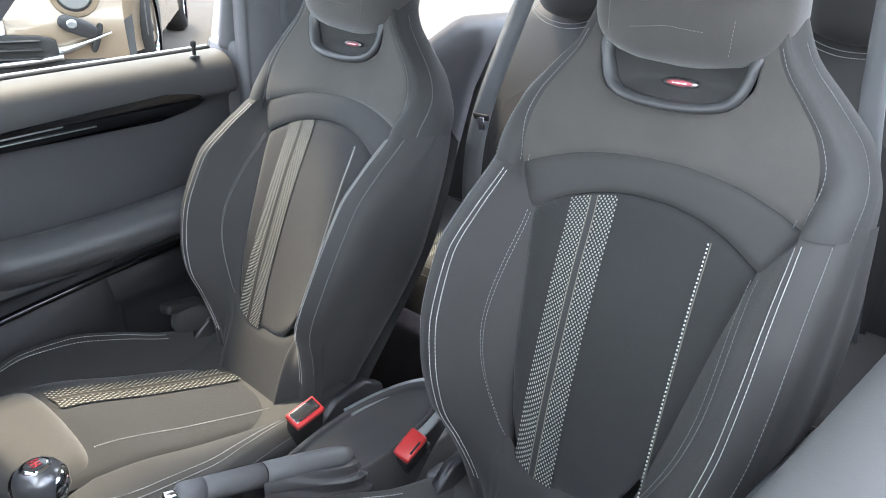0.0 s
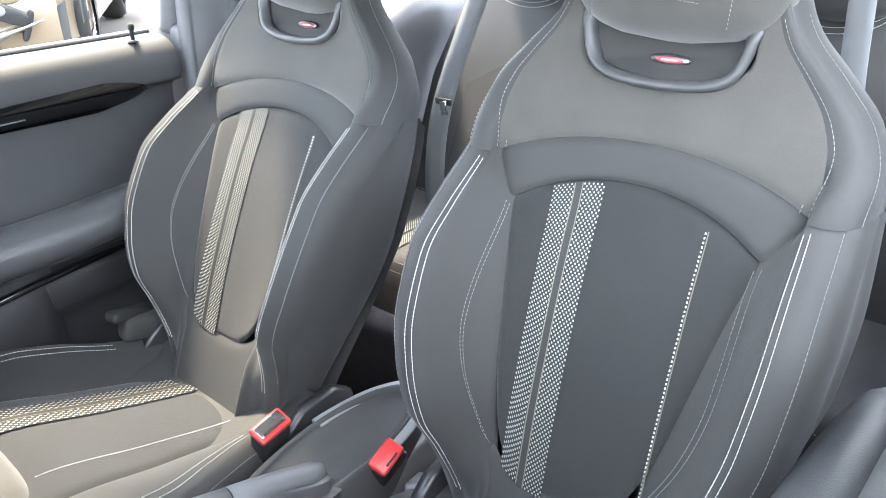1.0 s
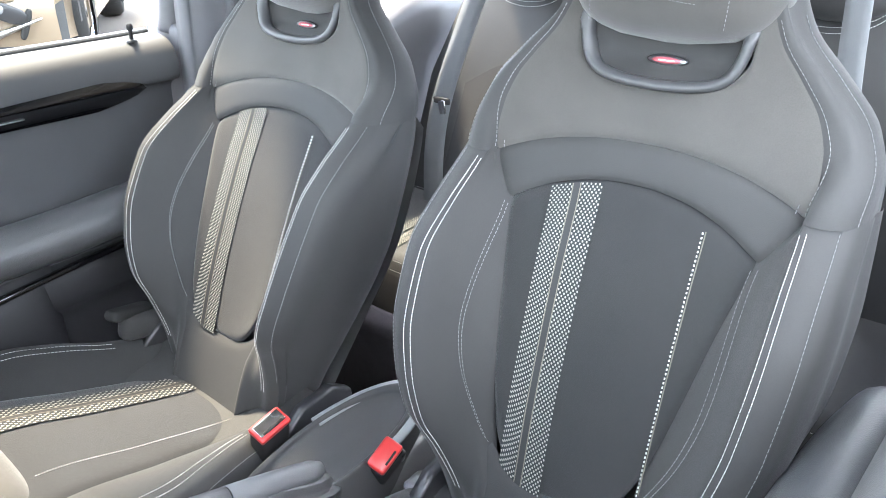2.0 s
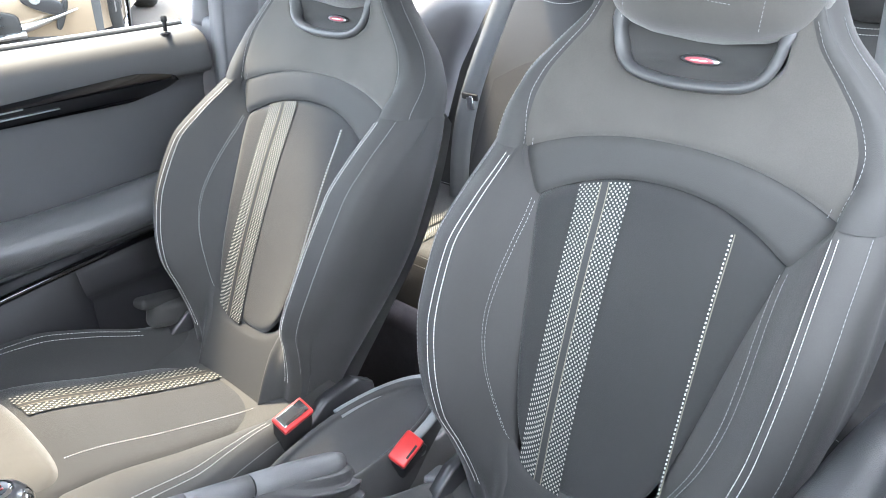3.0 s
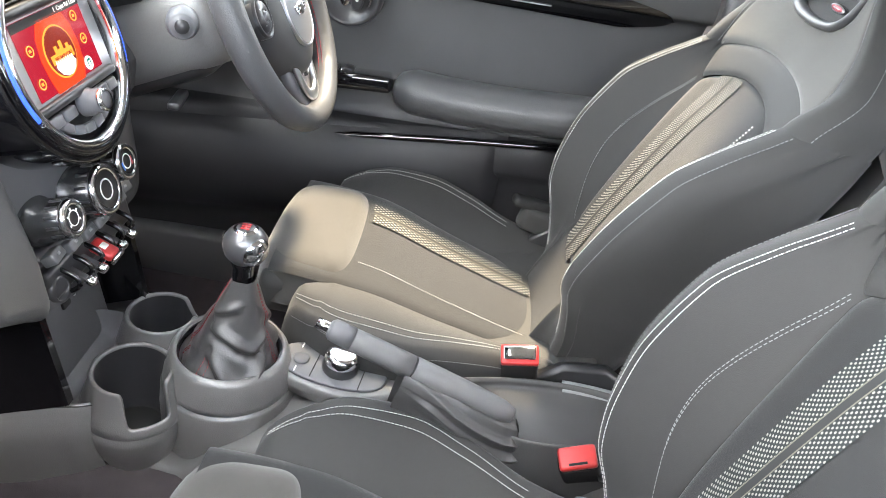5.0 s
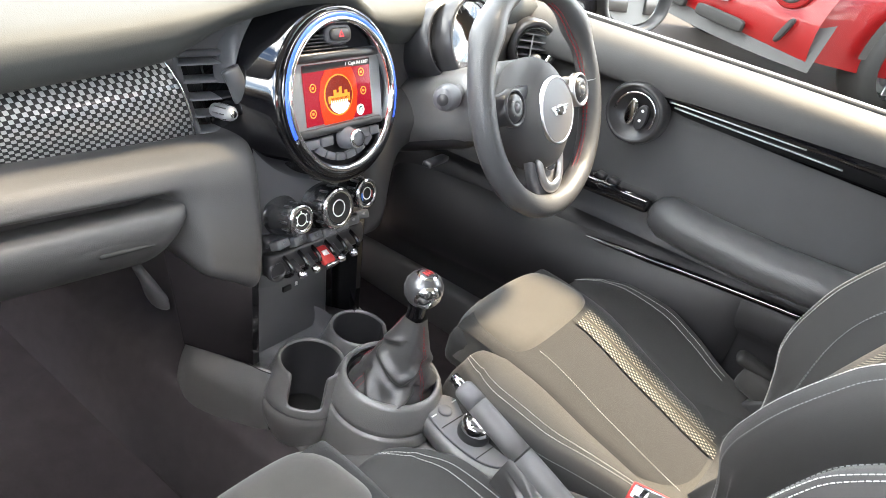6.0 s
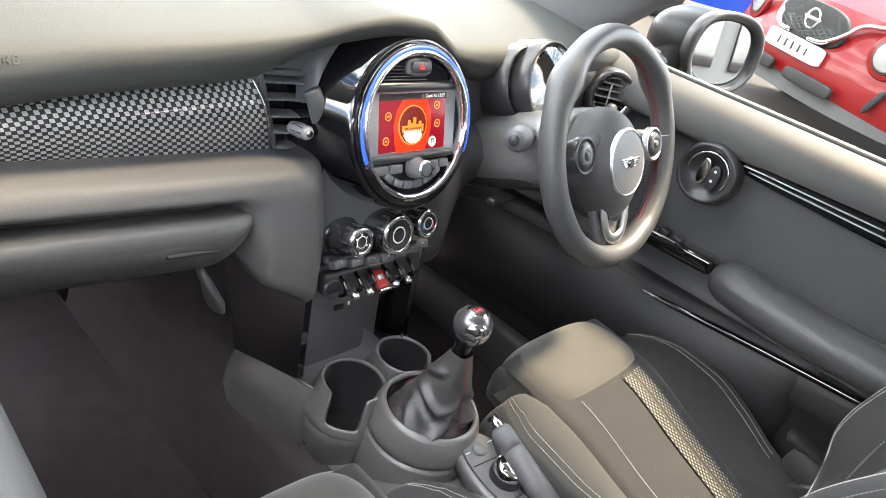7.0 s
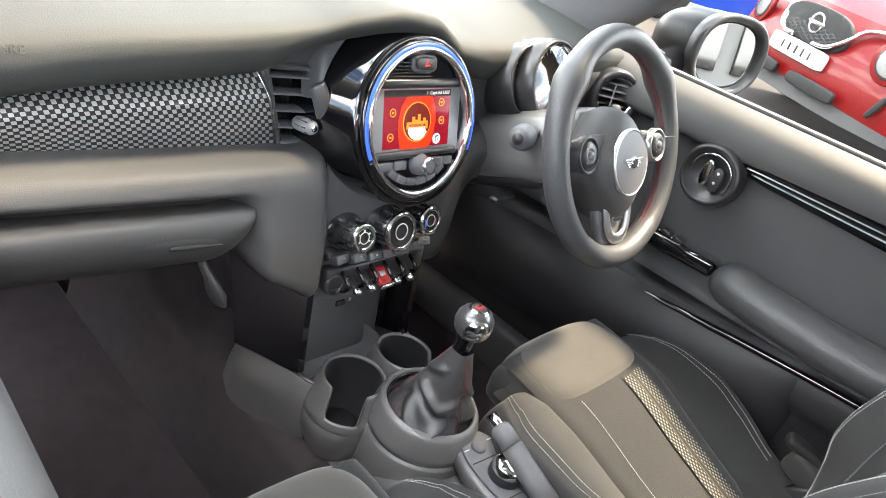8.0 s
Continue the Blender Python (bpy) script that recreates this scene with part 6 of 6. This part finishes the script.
# ---------------------------------------------------------------- belt buckles
def buckle(name, label, at, rx, ry, rz, empty):
    b = thing(name, label, "belt buckle", at, "belt buckles")
    m = pose(*at, rx, ry, rz)
    part("case", block((.030, .050, .072), m @ Matrix.Translation((0, 0, -.036)), .006, 3), RUBBER, b, "black buckle case")
    if empty:
        part("frame", block((.030, .051, .009), m @ Matrix.Translation((0, 0, .002)), .003, 3), RED, b, "red buckle frame")
        part("slot", block((.020, .043, .003), m @ Matrix.Translation((.001, 0, .0066)), .001), CHROME, b, "bright metal buckle mouth")
        part("slot_gap", block((.004, .034, .002), m @ Matrix.Translation((-.0065, 0, .0078)), .0006), RUBBER, b)
    else:
        part("button", block((.028, .046, .012), m @ Matrix.Translation((0, 0, .004)), .004, 3), RED, b, "red release button")
        part("press_mark", block((.003, .022, .0006), m @ Matrix.Translation((-.009, 0, .0104)), 0), RUBBER, b)
        part("tag", block((.022, .012, .030), m @ Matrix.Translation((-.006, -.024, -.040)), .004), SATIN, b)
    part("stalk_web", block((.022, .030, .12), m @ Matrix.Translation((0, -.004, -.12)), .006), RUBBER, b)
    return b


buckle("belt_buckle", "red topped buckle beside the driver seat", (.075, -.532, .400), -12, -20, 4, True)
buckle("belt_buckle", "bright red buckle beside the passenger seat", (-.068, -.606, .377), -26, -22, 12, False)
part("buckle_bracket", block((.022, .050, .030), pose(-.103, -.630, .328, 20, 10, 20), .006, 3), GREYPLASTIC, None, "grey metal buckle bracket beside the seat")
tagged(bpy.data.objects["buckle_bracket"], category="bracket")

# ---------------------------------------------------------------- rear bench and belts
bench = thing("rear_bench", "dark rear seat with striped cushions and white stitching", "rear seat", (0, -1.25, .15))


def rcush(s, t):
    a, b = 2 * s - 1, t
    x = a * .56
    z = .398 + .010 * math.sin(math.pi * b) - .12 * (max(0, b - .90) / .10) ** 2 - .012 * math.exp(-(x / .05) ** 2)
    return Vector((x, -1.40 + .41 * b, z))


sheet("cushion", rcush, 60, 30, LEATHERETTE, bench, "leatherette rear cushion")
part("cushion_front", block((1.12, .04, .12), pose(0, -1.008, .245, 8, 0, 0), .02, 3), LEATHERETTE, bench)


def rback(cx, hw):
    def fn(s, t):
        a = 2 * s - 1
        z = .33 + .56 * t
        w = hw * (1 - .22 * max(0, t - .6) / .4)
        edge = max(abs(a) ** 5, 0)
        top = max(0, t - .93) / .07
        return Vector((cx + a * w, -1.33 - .20 * t + .045 * (abs(a) ** 2.5) * (1 - .5 * t) - .05 * edge - .03 * top ** 2, z))
    return fn


for cx in (.30, -.30):
    fb = rback(cx, .275)
    sheet("back_pad", fb, 36, 36, LEATHERETTE, bench, "curved rear backrest", flip=True)
    for off in (.0, .010):
        seam("stitching", [fb(.09 + off * 2 + .10 * max(0, t - .62) * 2.2, t) + Vector((0, .002, 0)) for t in np.linspace(.35, 1, 50)], THREAD, bench)
        seam("stitching", [fb(.91 - off * 2 - .10 * max(0, t - .62) * 2.2, t) + Vector((0, .002, 0)) for t in np.linspace(.35, 1, 50)], THREAD, bench)
    hr = [(cx + .10 * math.cos(a), -1.462 + .0 * a, .905 + .055 * math.sin(a)) for a in np.linspace(math.pi, 2 * math.pi, 30)]
    seam("stitching", hr, THREAD, bench)
    seam("stitching", [(x, y, z - .010) for x, y, z in hr], THREAD, bench)

    def rhead(s, t, cx=cx):
        a = 2 * math.pi * s
        z = .855 + .17 * t
        pr = max(.02, 1 - abs(2 * t - 1) ** 4) ** .5
        c, sn = math.cos(a), math.sin(a)
        return Vector((cx + .105 * pr * math.copysign(abs(c) ** .6, c), -1.51 + .055 * pr * sn, z))
    sheet("rear_head_part", rhead, 36, 20, LEATHERETTE, bench)
    ins = lambda s, t, cx=cx: Vector((cx + (2 * s - 1) * .15, -1.325 - .20 * t + .012, .36 + .46 * t))
    sheet("centre_panel", ins, 14, 14, FABRIC, bench, flip=True)
    for u in (.075, .038):
        def rs(s, t, cx=cx, u=u):
            p = rcush((cx + u + (s - .5) * .028) / 1.12 + .5, .12 + .74 * t)
            return p + Vector((0, 0, .003))
        sheet("woven_stripe", rs, 3, 20, STRIPE, bench, uv=(1, 95))
for b in (.925, .945):
    seam("stitching", [rcush(s, b) + Vector((0, .001, .0015)) for s in np.linspace(.06, .94, 140)], THREAD, bench)
part("cushion_trim", tube([(x, -.986, .280) for x in np.linspace(-.55, .55, 12)], .004, 8), TRIMGREY, bench, "pale trim edge under the cushion")
seam("stitching", [(x, -1.335, .402) for x in np.linspace(.05, .56, 70)], THREAD, bench)
seam("stitching", [(x, -1.342, .409) for x in np.linspace(.05, .56, 70)], THREAD, bench)

for sd, nm in ((1, "grey seat belt hanging beside the rear seat"), (-1, "grey seat belt on the far rear side")):
    belt = thing("rear_seat_belt", nm, "seat belt", (sd * .40, -1.3, .4), "rear seat belts")
    L = smooth_line([(sd * .345, -1.42, .99), (sd * .375, -1.34, .80), (sd * .406, -1.300, .647), (sd * .422, -1.29, .518), (sd * .432, -1.30, .36)], 30)

    def web(s, t, L=L):
        i = min(int(t * 30), 29)
        p = L[i].lerp(L[i + 1], t * 30 - i)
        return p + Vector((sd * (s - .5) * .042, (s - .5) * .018, 0))
    wb = sheet("webbing", web, 3, 30, WEBBING, belt)
    md = wb.modifiers.new("thickness", "SOLIDIFY")
    md.thickness = .0015
    tg = part("tongue", block((.050, .006, .014), pose(sd * .405, -1.296, .650, 0, 0, 0), .002), RUBBER, belt)
    part("tongue_metal", block((.018, .003, .030), pose(sd * .398, -1.292, .636, 0, 12, 0), .001), CHROME, tg)

for sd in (1, -1):
    fbelt = thing("front_seat_belt", "dark front seat belt against the door pillar", "seat belt", (sd * .58, -.85, .4), "front seat belts")
    L = [Vector((sd * .585, -.90, 1.10)), Vector((sd * .592, -.89, .8)), Vector((sd * .598, -.87, .45)), Vector((sd * .600, -.85, .15))]
    L = smooth_line(L, 20)

    def fweb(s, t, L=L):
        i = min(int(t * 20), 19)
        p = L[i].lerp(L[i + 1], t * 20 - i)
        return p + Vector((-sd * .004, (s - .5) * .045, 0))
    wb = sheet("webbing", fweb, 3, 20, WEBBING, fbelt)
    md = wb.modifiers.new("thickness", "SOLIDIFY")
    md.thickness = .0015

# ---------------------------------------------------------------- door mirror
mir = thing("door_mirror", "black door mirror with round chrome edged glass", "door mirror", (.80, .10, .80))
MM = Matrix.Translation((.882, .008, .846)) @ Matrix.Rotation(radians(-20), 4, "Z") @ Matrix.Rotation(radians(90 - 6), 4, "X")


def mshell(s, t):
    a = 2 * math.pi * s
    q = smooth_line([(.100, 0, 0), (.104, -.02, 0), (.102, -.07, 0), (.092, -.12, 0), (.062, -.165, 0), (.0, -.185, 0)], 20)
    i = min(int(t * 20), 19)
    p = q[i].lerp(q[i + 1], t * 20 - i)
    c, sn = math.cos(a), math.sin(a)
    return MM @ Vector((p.x * math.copysign(abs(c) ** .8, c), .78 * p.x * math.copysign(abs(sn) ** .85, sn), p.y))


sheet("housing", mshell, 48, 20, MIRRORCASE, mir, "gloss black mirror housing")


def mrim(s, t):
    a = 2 * math.pi * s
    q = smooth_line([(.106, -.016, 0), (.109, .004, 0), (.104, .013, 0), (.092, .010, 0), (.085, -.006, 0)], 16)
    i = min(int(t * 16), 15)
    p = q[i].lerp(q[i + 1], t * 16 - i)
    c, sn = math.cos(a), math.sin(a)
    return MM @ Vector((p.x * math.copysign(abs(c) ** .8, c), .78 * p.x * math.copysign(abs(sn) ** .85, sn), p.y))


sheet("mirror_rim", mrim, 48, 16, SATIN, mir)
part("mirror_glass", prism([(x, y) for x, y in oval(.168, .130, 48, 2.3)], .002, MM @ Matrix.Translation((0, 0, -.004)), 0), MIRROR, mir, "mirror glass", smooth=False)
part("mirror_arm", tube([(.665, .10, .80), (.74, .08, .80), (.82, .07, .81)], [.030, .026, .030], 12), BODY, mir)

# ---------------------------------------------------------------- outside
GZ = -.20
RISE = .12      # the yard climbs to this height beside the car


def ground_z(x):
    k = min(1, max(0, (x - .95) / 2.6))
    return GZ + (RISE - GZ) * k * k * (3 - 2 * k)


def spread(v):
    return 240 * math.copysign(abs(v) ** 3.2, v)


g = sheet("ground", lambda s, t: Vector((spread(2 * s - 1), spread(2 * t - 1), ground_z(spread(2 * s - 1)))), 140, 60, GROUND)
tagged(g, "worn brown-grey car park tarmac", kind="structure")


GZ = RISE


def make_wheel(parent, cx, cy, r, width, yaw):
    m = pose(cx, cy, GZ + r, 0, 90, yaw)
    w = part("wheel", lathe([(r * .66, -width / 2), (r * .92, -width / 2), (r, -width * .3), (r, width * .3), (r * .92, width / 2), (r * .66, width / 2)], 40, m), TYRE, parent, "black tyre")
    part("rim", lathe([(r * .66, width * .42), (r * .62, width * .2), (r * .60, -.02), (0, -.02)], 36, m), CHROME, w)
    for k in range(5):
        part("rim_spoke", block((r * .60, .055, .02), m @ Matrix.Rotation(2 * math.pi * k / 5, 4, "Z") @ Matrix.Translation((r * .30, 0, width * .30)), .008), MATTCHROME, w)
    part("rim_hub", lathe([(0, width * .42), (.03, width * .42), (.04, width * .3)], 20, m), SATIN, w)
    return w


def make_car(name, label, paint, at, yaw, kind):
    """A parked car; local +y is its nose."""
    car = thing(name, label, "car", (at[0], at[1], GZ), "parked cars")
    M = pose(at[0], at[1], GZ, 0, 0, yaw)
    W, L = .88, 4.1

    def body(s, t):
        a = math.pi * s
        y = L / 2 - L * t
        nose = max(0, (.16 - t) / .16)
        tail = max(0, (t - .9) / .1)
        w = W * (1 - .30 * nose ** 2.2 - .15 * tail ** 2)
        top = .98 - .28 * nose ** 1.6 - .05 * tail
        z0 = .24
        x = w * math.copysign(abs(math.cos(a)) ** .42, math.cos(a))
        z = z0 + (top - z0) * math.sin(a) ** .38
        return M @ Vector((x, y, z))
    sheet("body", body, 40, 48, paint, car, "painted car body", flip=True)

    def front(s, t):
        x = (2 * s - 1) * W * .93
        b = abs(2 * s - 1)
        z = .22 + (.76 - .22) * t
        return M @ Vector((x, L / 2 + .16 * (1 - b ** 2.6) + .05 * math.sin(math.pi * t) - .12 * t * t, z))
    sheet("nose", front, 40, 24, paint, car, flip=True)

    def cab(s, t):
        a = math.pi * s
        y = .55 - 2.3 * t
        e = min(1, t / .28, (1 - t) / .2)
        top = .96 + .56 * (math.sin(e * math.pi / 2) ** .8)
        w = W * (.94 - .17 * (top - .96) / .56)
        return M @ Vector((w * math.copysign(abs(math.cos(a)) ** .35, math.cos(a)), y, .9 + (top - .9) * math.sin(a) ** .4))
    sheet("cabin", cab, 30, 30, RUBBER if kind != "plain" else paint, car, "dark glazed cabin", flip=True)

    def lip(s, t):
        b = 2 * s - 1
        return M @ Vector((b * W * .97, L / 2 + .205 * (1 - abs(b) ** 2.6) - .06 * t, .20 + .18 * t + .10 * abs(b) ** 6 * t))
    sheet("bumper_cladding", lip, 36, 8, CLADDING, car, "grey bumper cladding", flip=True)

    def patch(nm, x, z, w, h, mat, power=3.0, out=.02, tilt=0):
        b = abs(x / W)
        y = L / 2 + .16 * (1 - b ** 2.6) + .05 * math.sin(math.pi * (z - .22) / .54) - .12 * ((z - .22) / .54) ** 2
        slope = math.atan2(.16 * 2.6 * b ** 1.6 / W, 1) * (1 if x > 0 else -1)
        return part(nm, prism(oval(w, h, 28, power), .03, M @ Matrix.Translation((x, y - .03 + out, z)) @ Matrix.Rotation(-slope, 4, "Z") @ Matrix.Rotation(radians(tilt), 4, "Y") @ Matrix.Rotation(radians(-90), 4, "X"), .008), mat, car)
    patch("grille", 0, .62, .60, .24, RUBBER, 2.8, .045)

    def nose_y(x, z):
        b = abs(x / W)
        return L / 2 + .16 * (1 - b ** 2.6) + .05 * math.sin(math.pi * (z - .22) / .54) - .12 * ((z - .22) / .54) ** 2
    # honeycomb of the grille: one mesh of thin bars
    vs, fs = [], []
    R = .030
    for r in range(-4, 5):
        for c in range(-8, 9):
            cx, cz = R * 1.5 * c * .75, .62 + R * .87 * (r + .5 * (c % 2)) * 1.0
            if (cx / .28) ** 2 + ((cz - .62) / .10) ** 2 > 1:
                continue
            k = len(vs)
            for rr in (R * .78, R * .60):
                for h in range(6):
                    x, z = cx + rr * .78 * math.cos(math.pi / 3 * h), cz + rr * .62 * math.sin(math.pi / 3 * h)
                    vs.append(tuple(M @ Vector((x, nose_y(x, z) + .049, z))))
            for h in range(6):
                fs.append((k + h, k + (h + 1) % 6, k + 6 + (h + 1) % 6, k + 6 + h))
    me = bpy.data.meshes.new("grille_mesh")
    me.from_pydata(vs, [], fs)
    obj("grille_mesh", me, CLADDING, car, "honeycomb grille bars", smooth=False, kind="stuff")
    for sd in (1, -1):
        path = [(.10 * sd, .535), (.20 * sd, .545), (.27 * sd, .60), (.33 * sd, .70), (.46 * sd, .735)]
        part("grille_chrome", tube([M @ Vector((x, nose_y(x, z) + .045, z)) for x, z in (tuple(p)[:2] for p in smooth_line([(a, b, 0) for a, b in path], 16))], .028, 8, flat=.5), CHROME, car)
    part("emblem", lathe([(.045, .0), (.058, .006), (.066, .0), (.058, -.006)], 28, M @ Matrix.Translation((0, nose_y(0, .64) + .058, .64)) @ Matrix.Rotation(radians(-90), 4, "X"), closed=True), CHROME, car)
    patch("emblem_bar", 0, .64, .15, .026, CHROME, 5, .064)
    patch("number_plate", 0, .46, .52, .11, WHITE, 8, .035)
    for k in range(7):
        patch("plate_bar", -.195 + .065 * k, .46, .030, .060, CLADDING, 8, .0365)
    if kind == "plain":
        patch("intake", 0, .335, 1.00, .17, RUBBER, 5, .05)
        for k in range(3):
            patch("intake_bar", 0, .30 + .045 * k, .86, .012, CLADDING, 6, .085)
        lipline = [(x, .268 + .03 * (abs(x) / .5) ** 2) for x in np.linspace(-.52, .52, 25)]
        part("skid_strip", tube([M @ Vector((x, nose_y(x, .30) + .085, z)) for x, z in lipline], .022, 8, flat=.7), MATTCHROME, car, "silver lower bumper strip")
        for sd in (1, -1):
            blade = smooth_line([(sd * .28, .412, 0), (sd * .38, .362, 0), (sd * .49, .325, 0), (sd * .60, .352, 0), (sd * .76, .405, 0)], 20)
            part("bumper_blade", tube([M @ Vector((p.x, nose_y(p.x, p.y) + .03, p.y)) for p in blade], [.006 + .022 * math.sin(math.pi * min(1, .08 + k / 21)) for k in range(21)], 8, flat=.8), MATTCHROME, car, "silver bumper blade")
            patch("lamp_pocket", sd * .60, .445, .20, .085, SATIN, 3, .045, sd * 24)
            patch("fog_lamp", sd * .575, .462, .055, .050, LAMPGLASS, 2, .055)
    if kind == "suv":
        for sd in (1, -1):
            patch("lower_grille", sd * .26, .315, .40, .075, RUBBER, 6, .062)
    for sd in (1, -1):
        patch("lamp_ring", sd * .60, .61, .25, .25, paint, 2, .040)
        patch("headlamp", sd * .60, .61, .19, .19, SATIN, 2, .046)
        patch("lamp_lens", sd * .60, .61, .165, .165, LAMPGLASS, 2, .050)
        patch("running_lamp", sd * .56, .765, .30, .05, LAMPGLASS, 2.6, .05, sd * 14)
        patch("fog_slot", sd * .68, .38, .035, .16, RUBBER, 3, .035, sd * 22)
        make_wheel(car, *(M @ Vector((sd * (W - .09), L / 2 - .72, 0))).xy, .33, .22, yaw + (0 if sd > 0 else 180))
        make_wheel(car, *(M @ Vector((sd * (W - .09), -L / 2 + .75, 0))).xy, .33, .22, yaw + (0 if sd > 0 else 180))

        def arch(s, t, sd=sd):
            a = math.pi * s
            r = .36 + .07 * t
            return M @ Vector((sd * (W + .012), L / 2 - .72 + r * math.cos(a), .33 + r * math.sin(a)))
        sheet("arch_trim", arch, 20, 3, CLADDING, car, flip=sd < 0)
    return car


make_car("parked_car", "red crossover parked nose towards the car", REDCAR, (6.16, -.33), 58, "suv")
make_car("parked_car", "blue car parked beside the red one", BLUECAR, (7.9, 2.9), 58, "plain")
make_car("parked_car", "beige car parked nose towards the car", GOLDCAR, (5.70, -2.27), 58, "plain")

# showroom behind the camera side, seen in the mirror
bld = thing("showroom", "grey showroom building across the car park", "building", (4, -16, GZ), kind="structure")
part("wall", block((26, .4, 5), pose(6, -17, GZ + 2.5), .02), BUILDING, bld, smooth=False)
for k in range(16):
    part("window_pane", block((.95, .1, 2.2), pose(-5 + 1.45 * k, -16.75, GZ + 1.5), .02), PIANO, bld, smooth=False)
part("fascia", block((26.2, .3, .7), pose(6, -16.8, GZ + 4.4), .02), REDCAR, bld, smooth=False)
part("wall", block((.4, 30, 4), pose(-24, 0, GZ + 2), .02), BUILDING, bld, smooth=False)
flag = thing("flag_sign", "white advertising board on a post", "sign", (6.0, .6, GZ))
part("board", block((.62, .06, .78), pose(4.62, -.62, GZ + .62, 0, 6, 62), .01), WHITE, flag)
part("board_print", block((.10, .07, .12), pose(4.62, -.62, GZ + .80, 0, 6, 62), .01), CLADDING, flag)
part("post", tube([(4.62, -.62, GZ), (4.62, -.62, GZ + .3)], .02, 8), SATIN, flag)
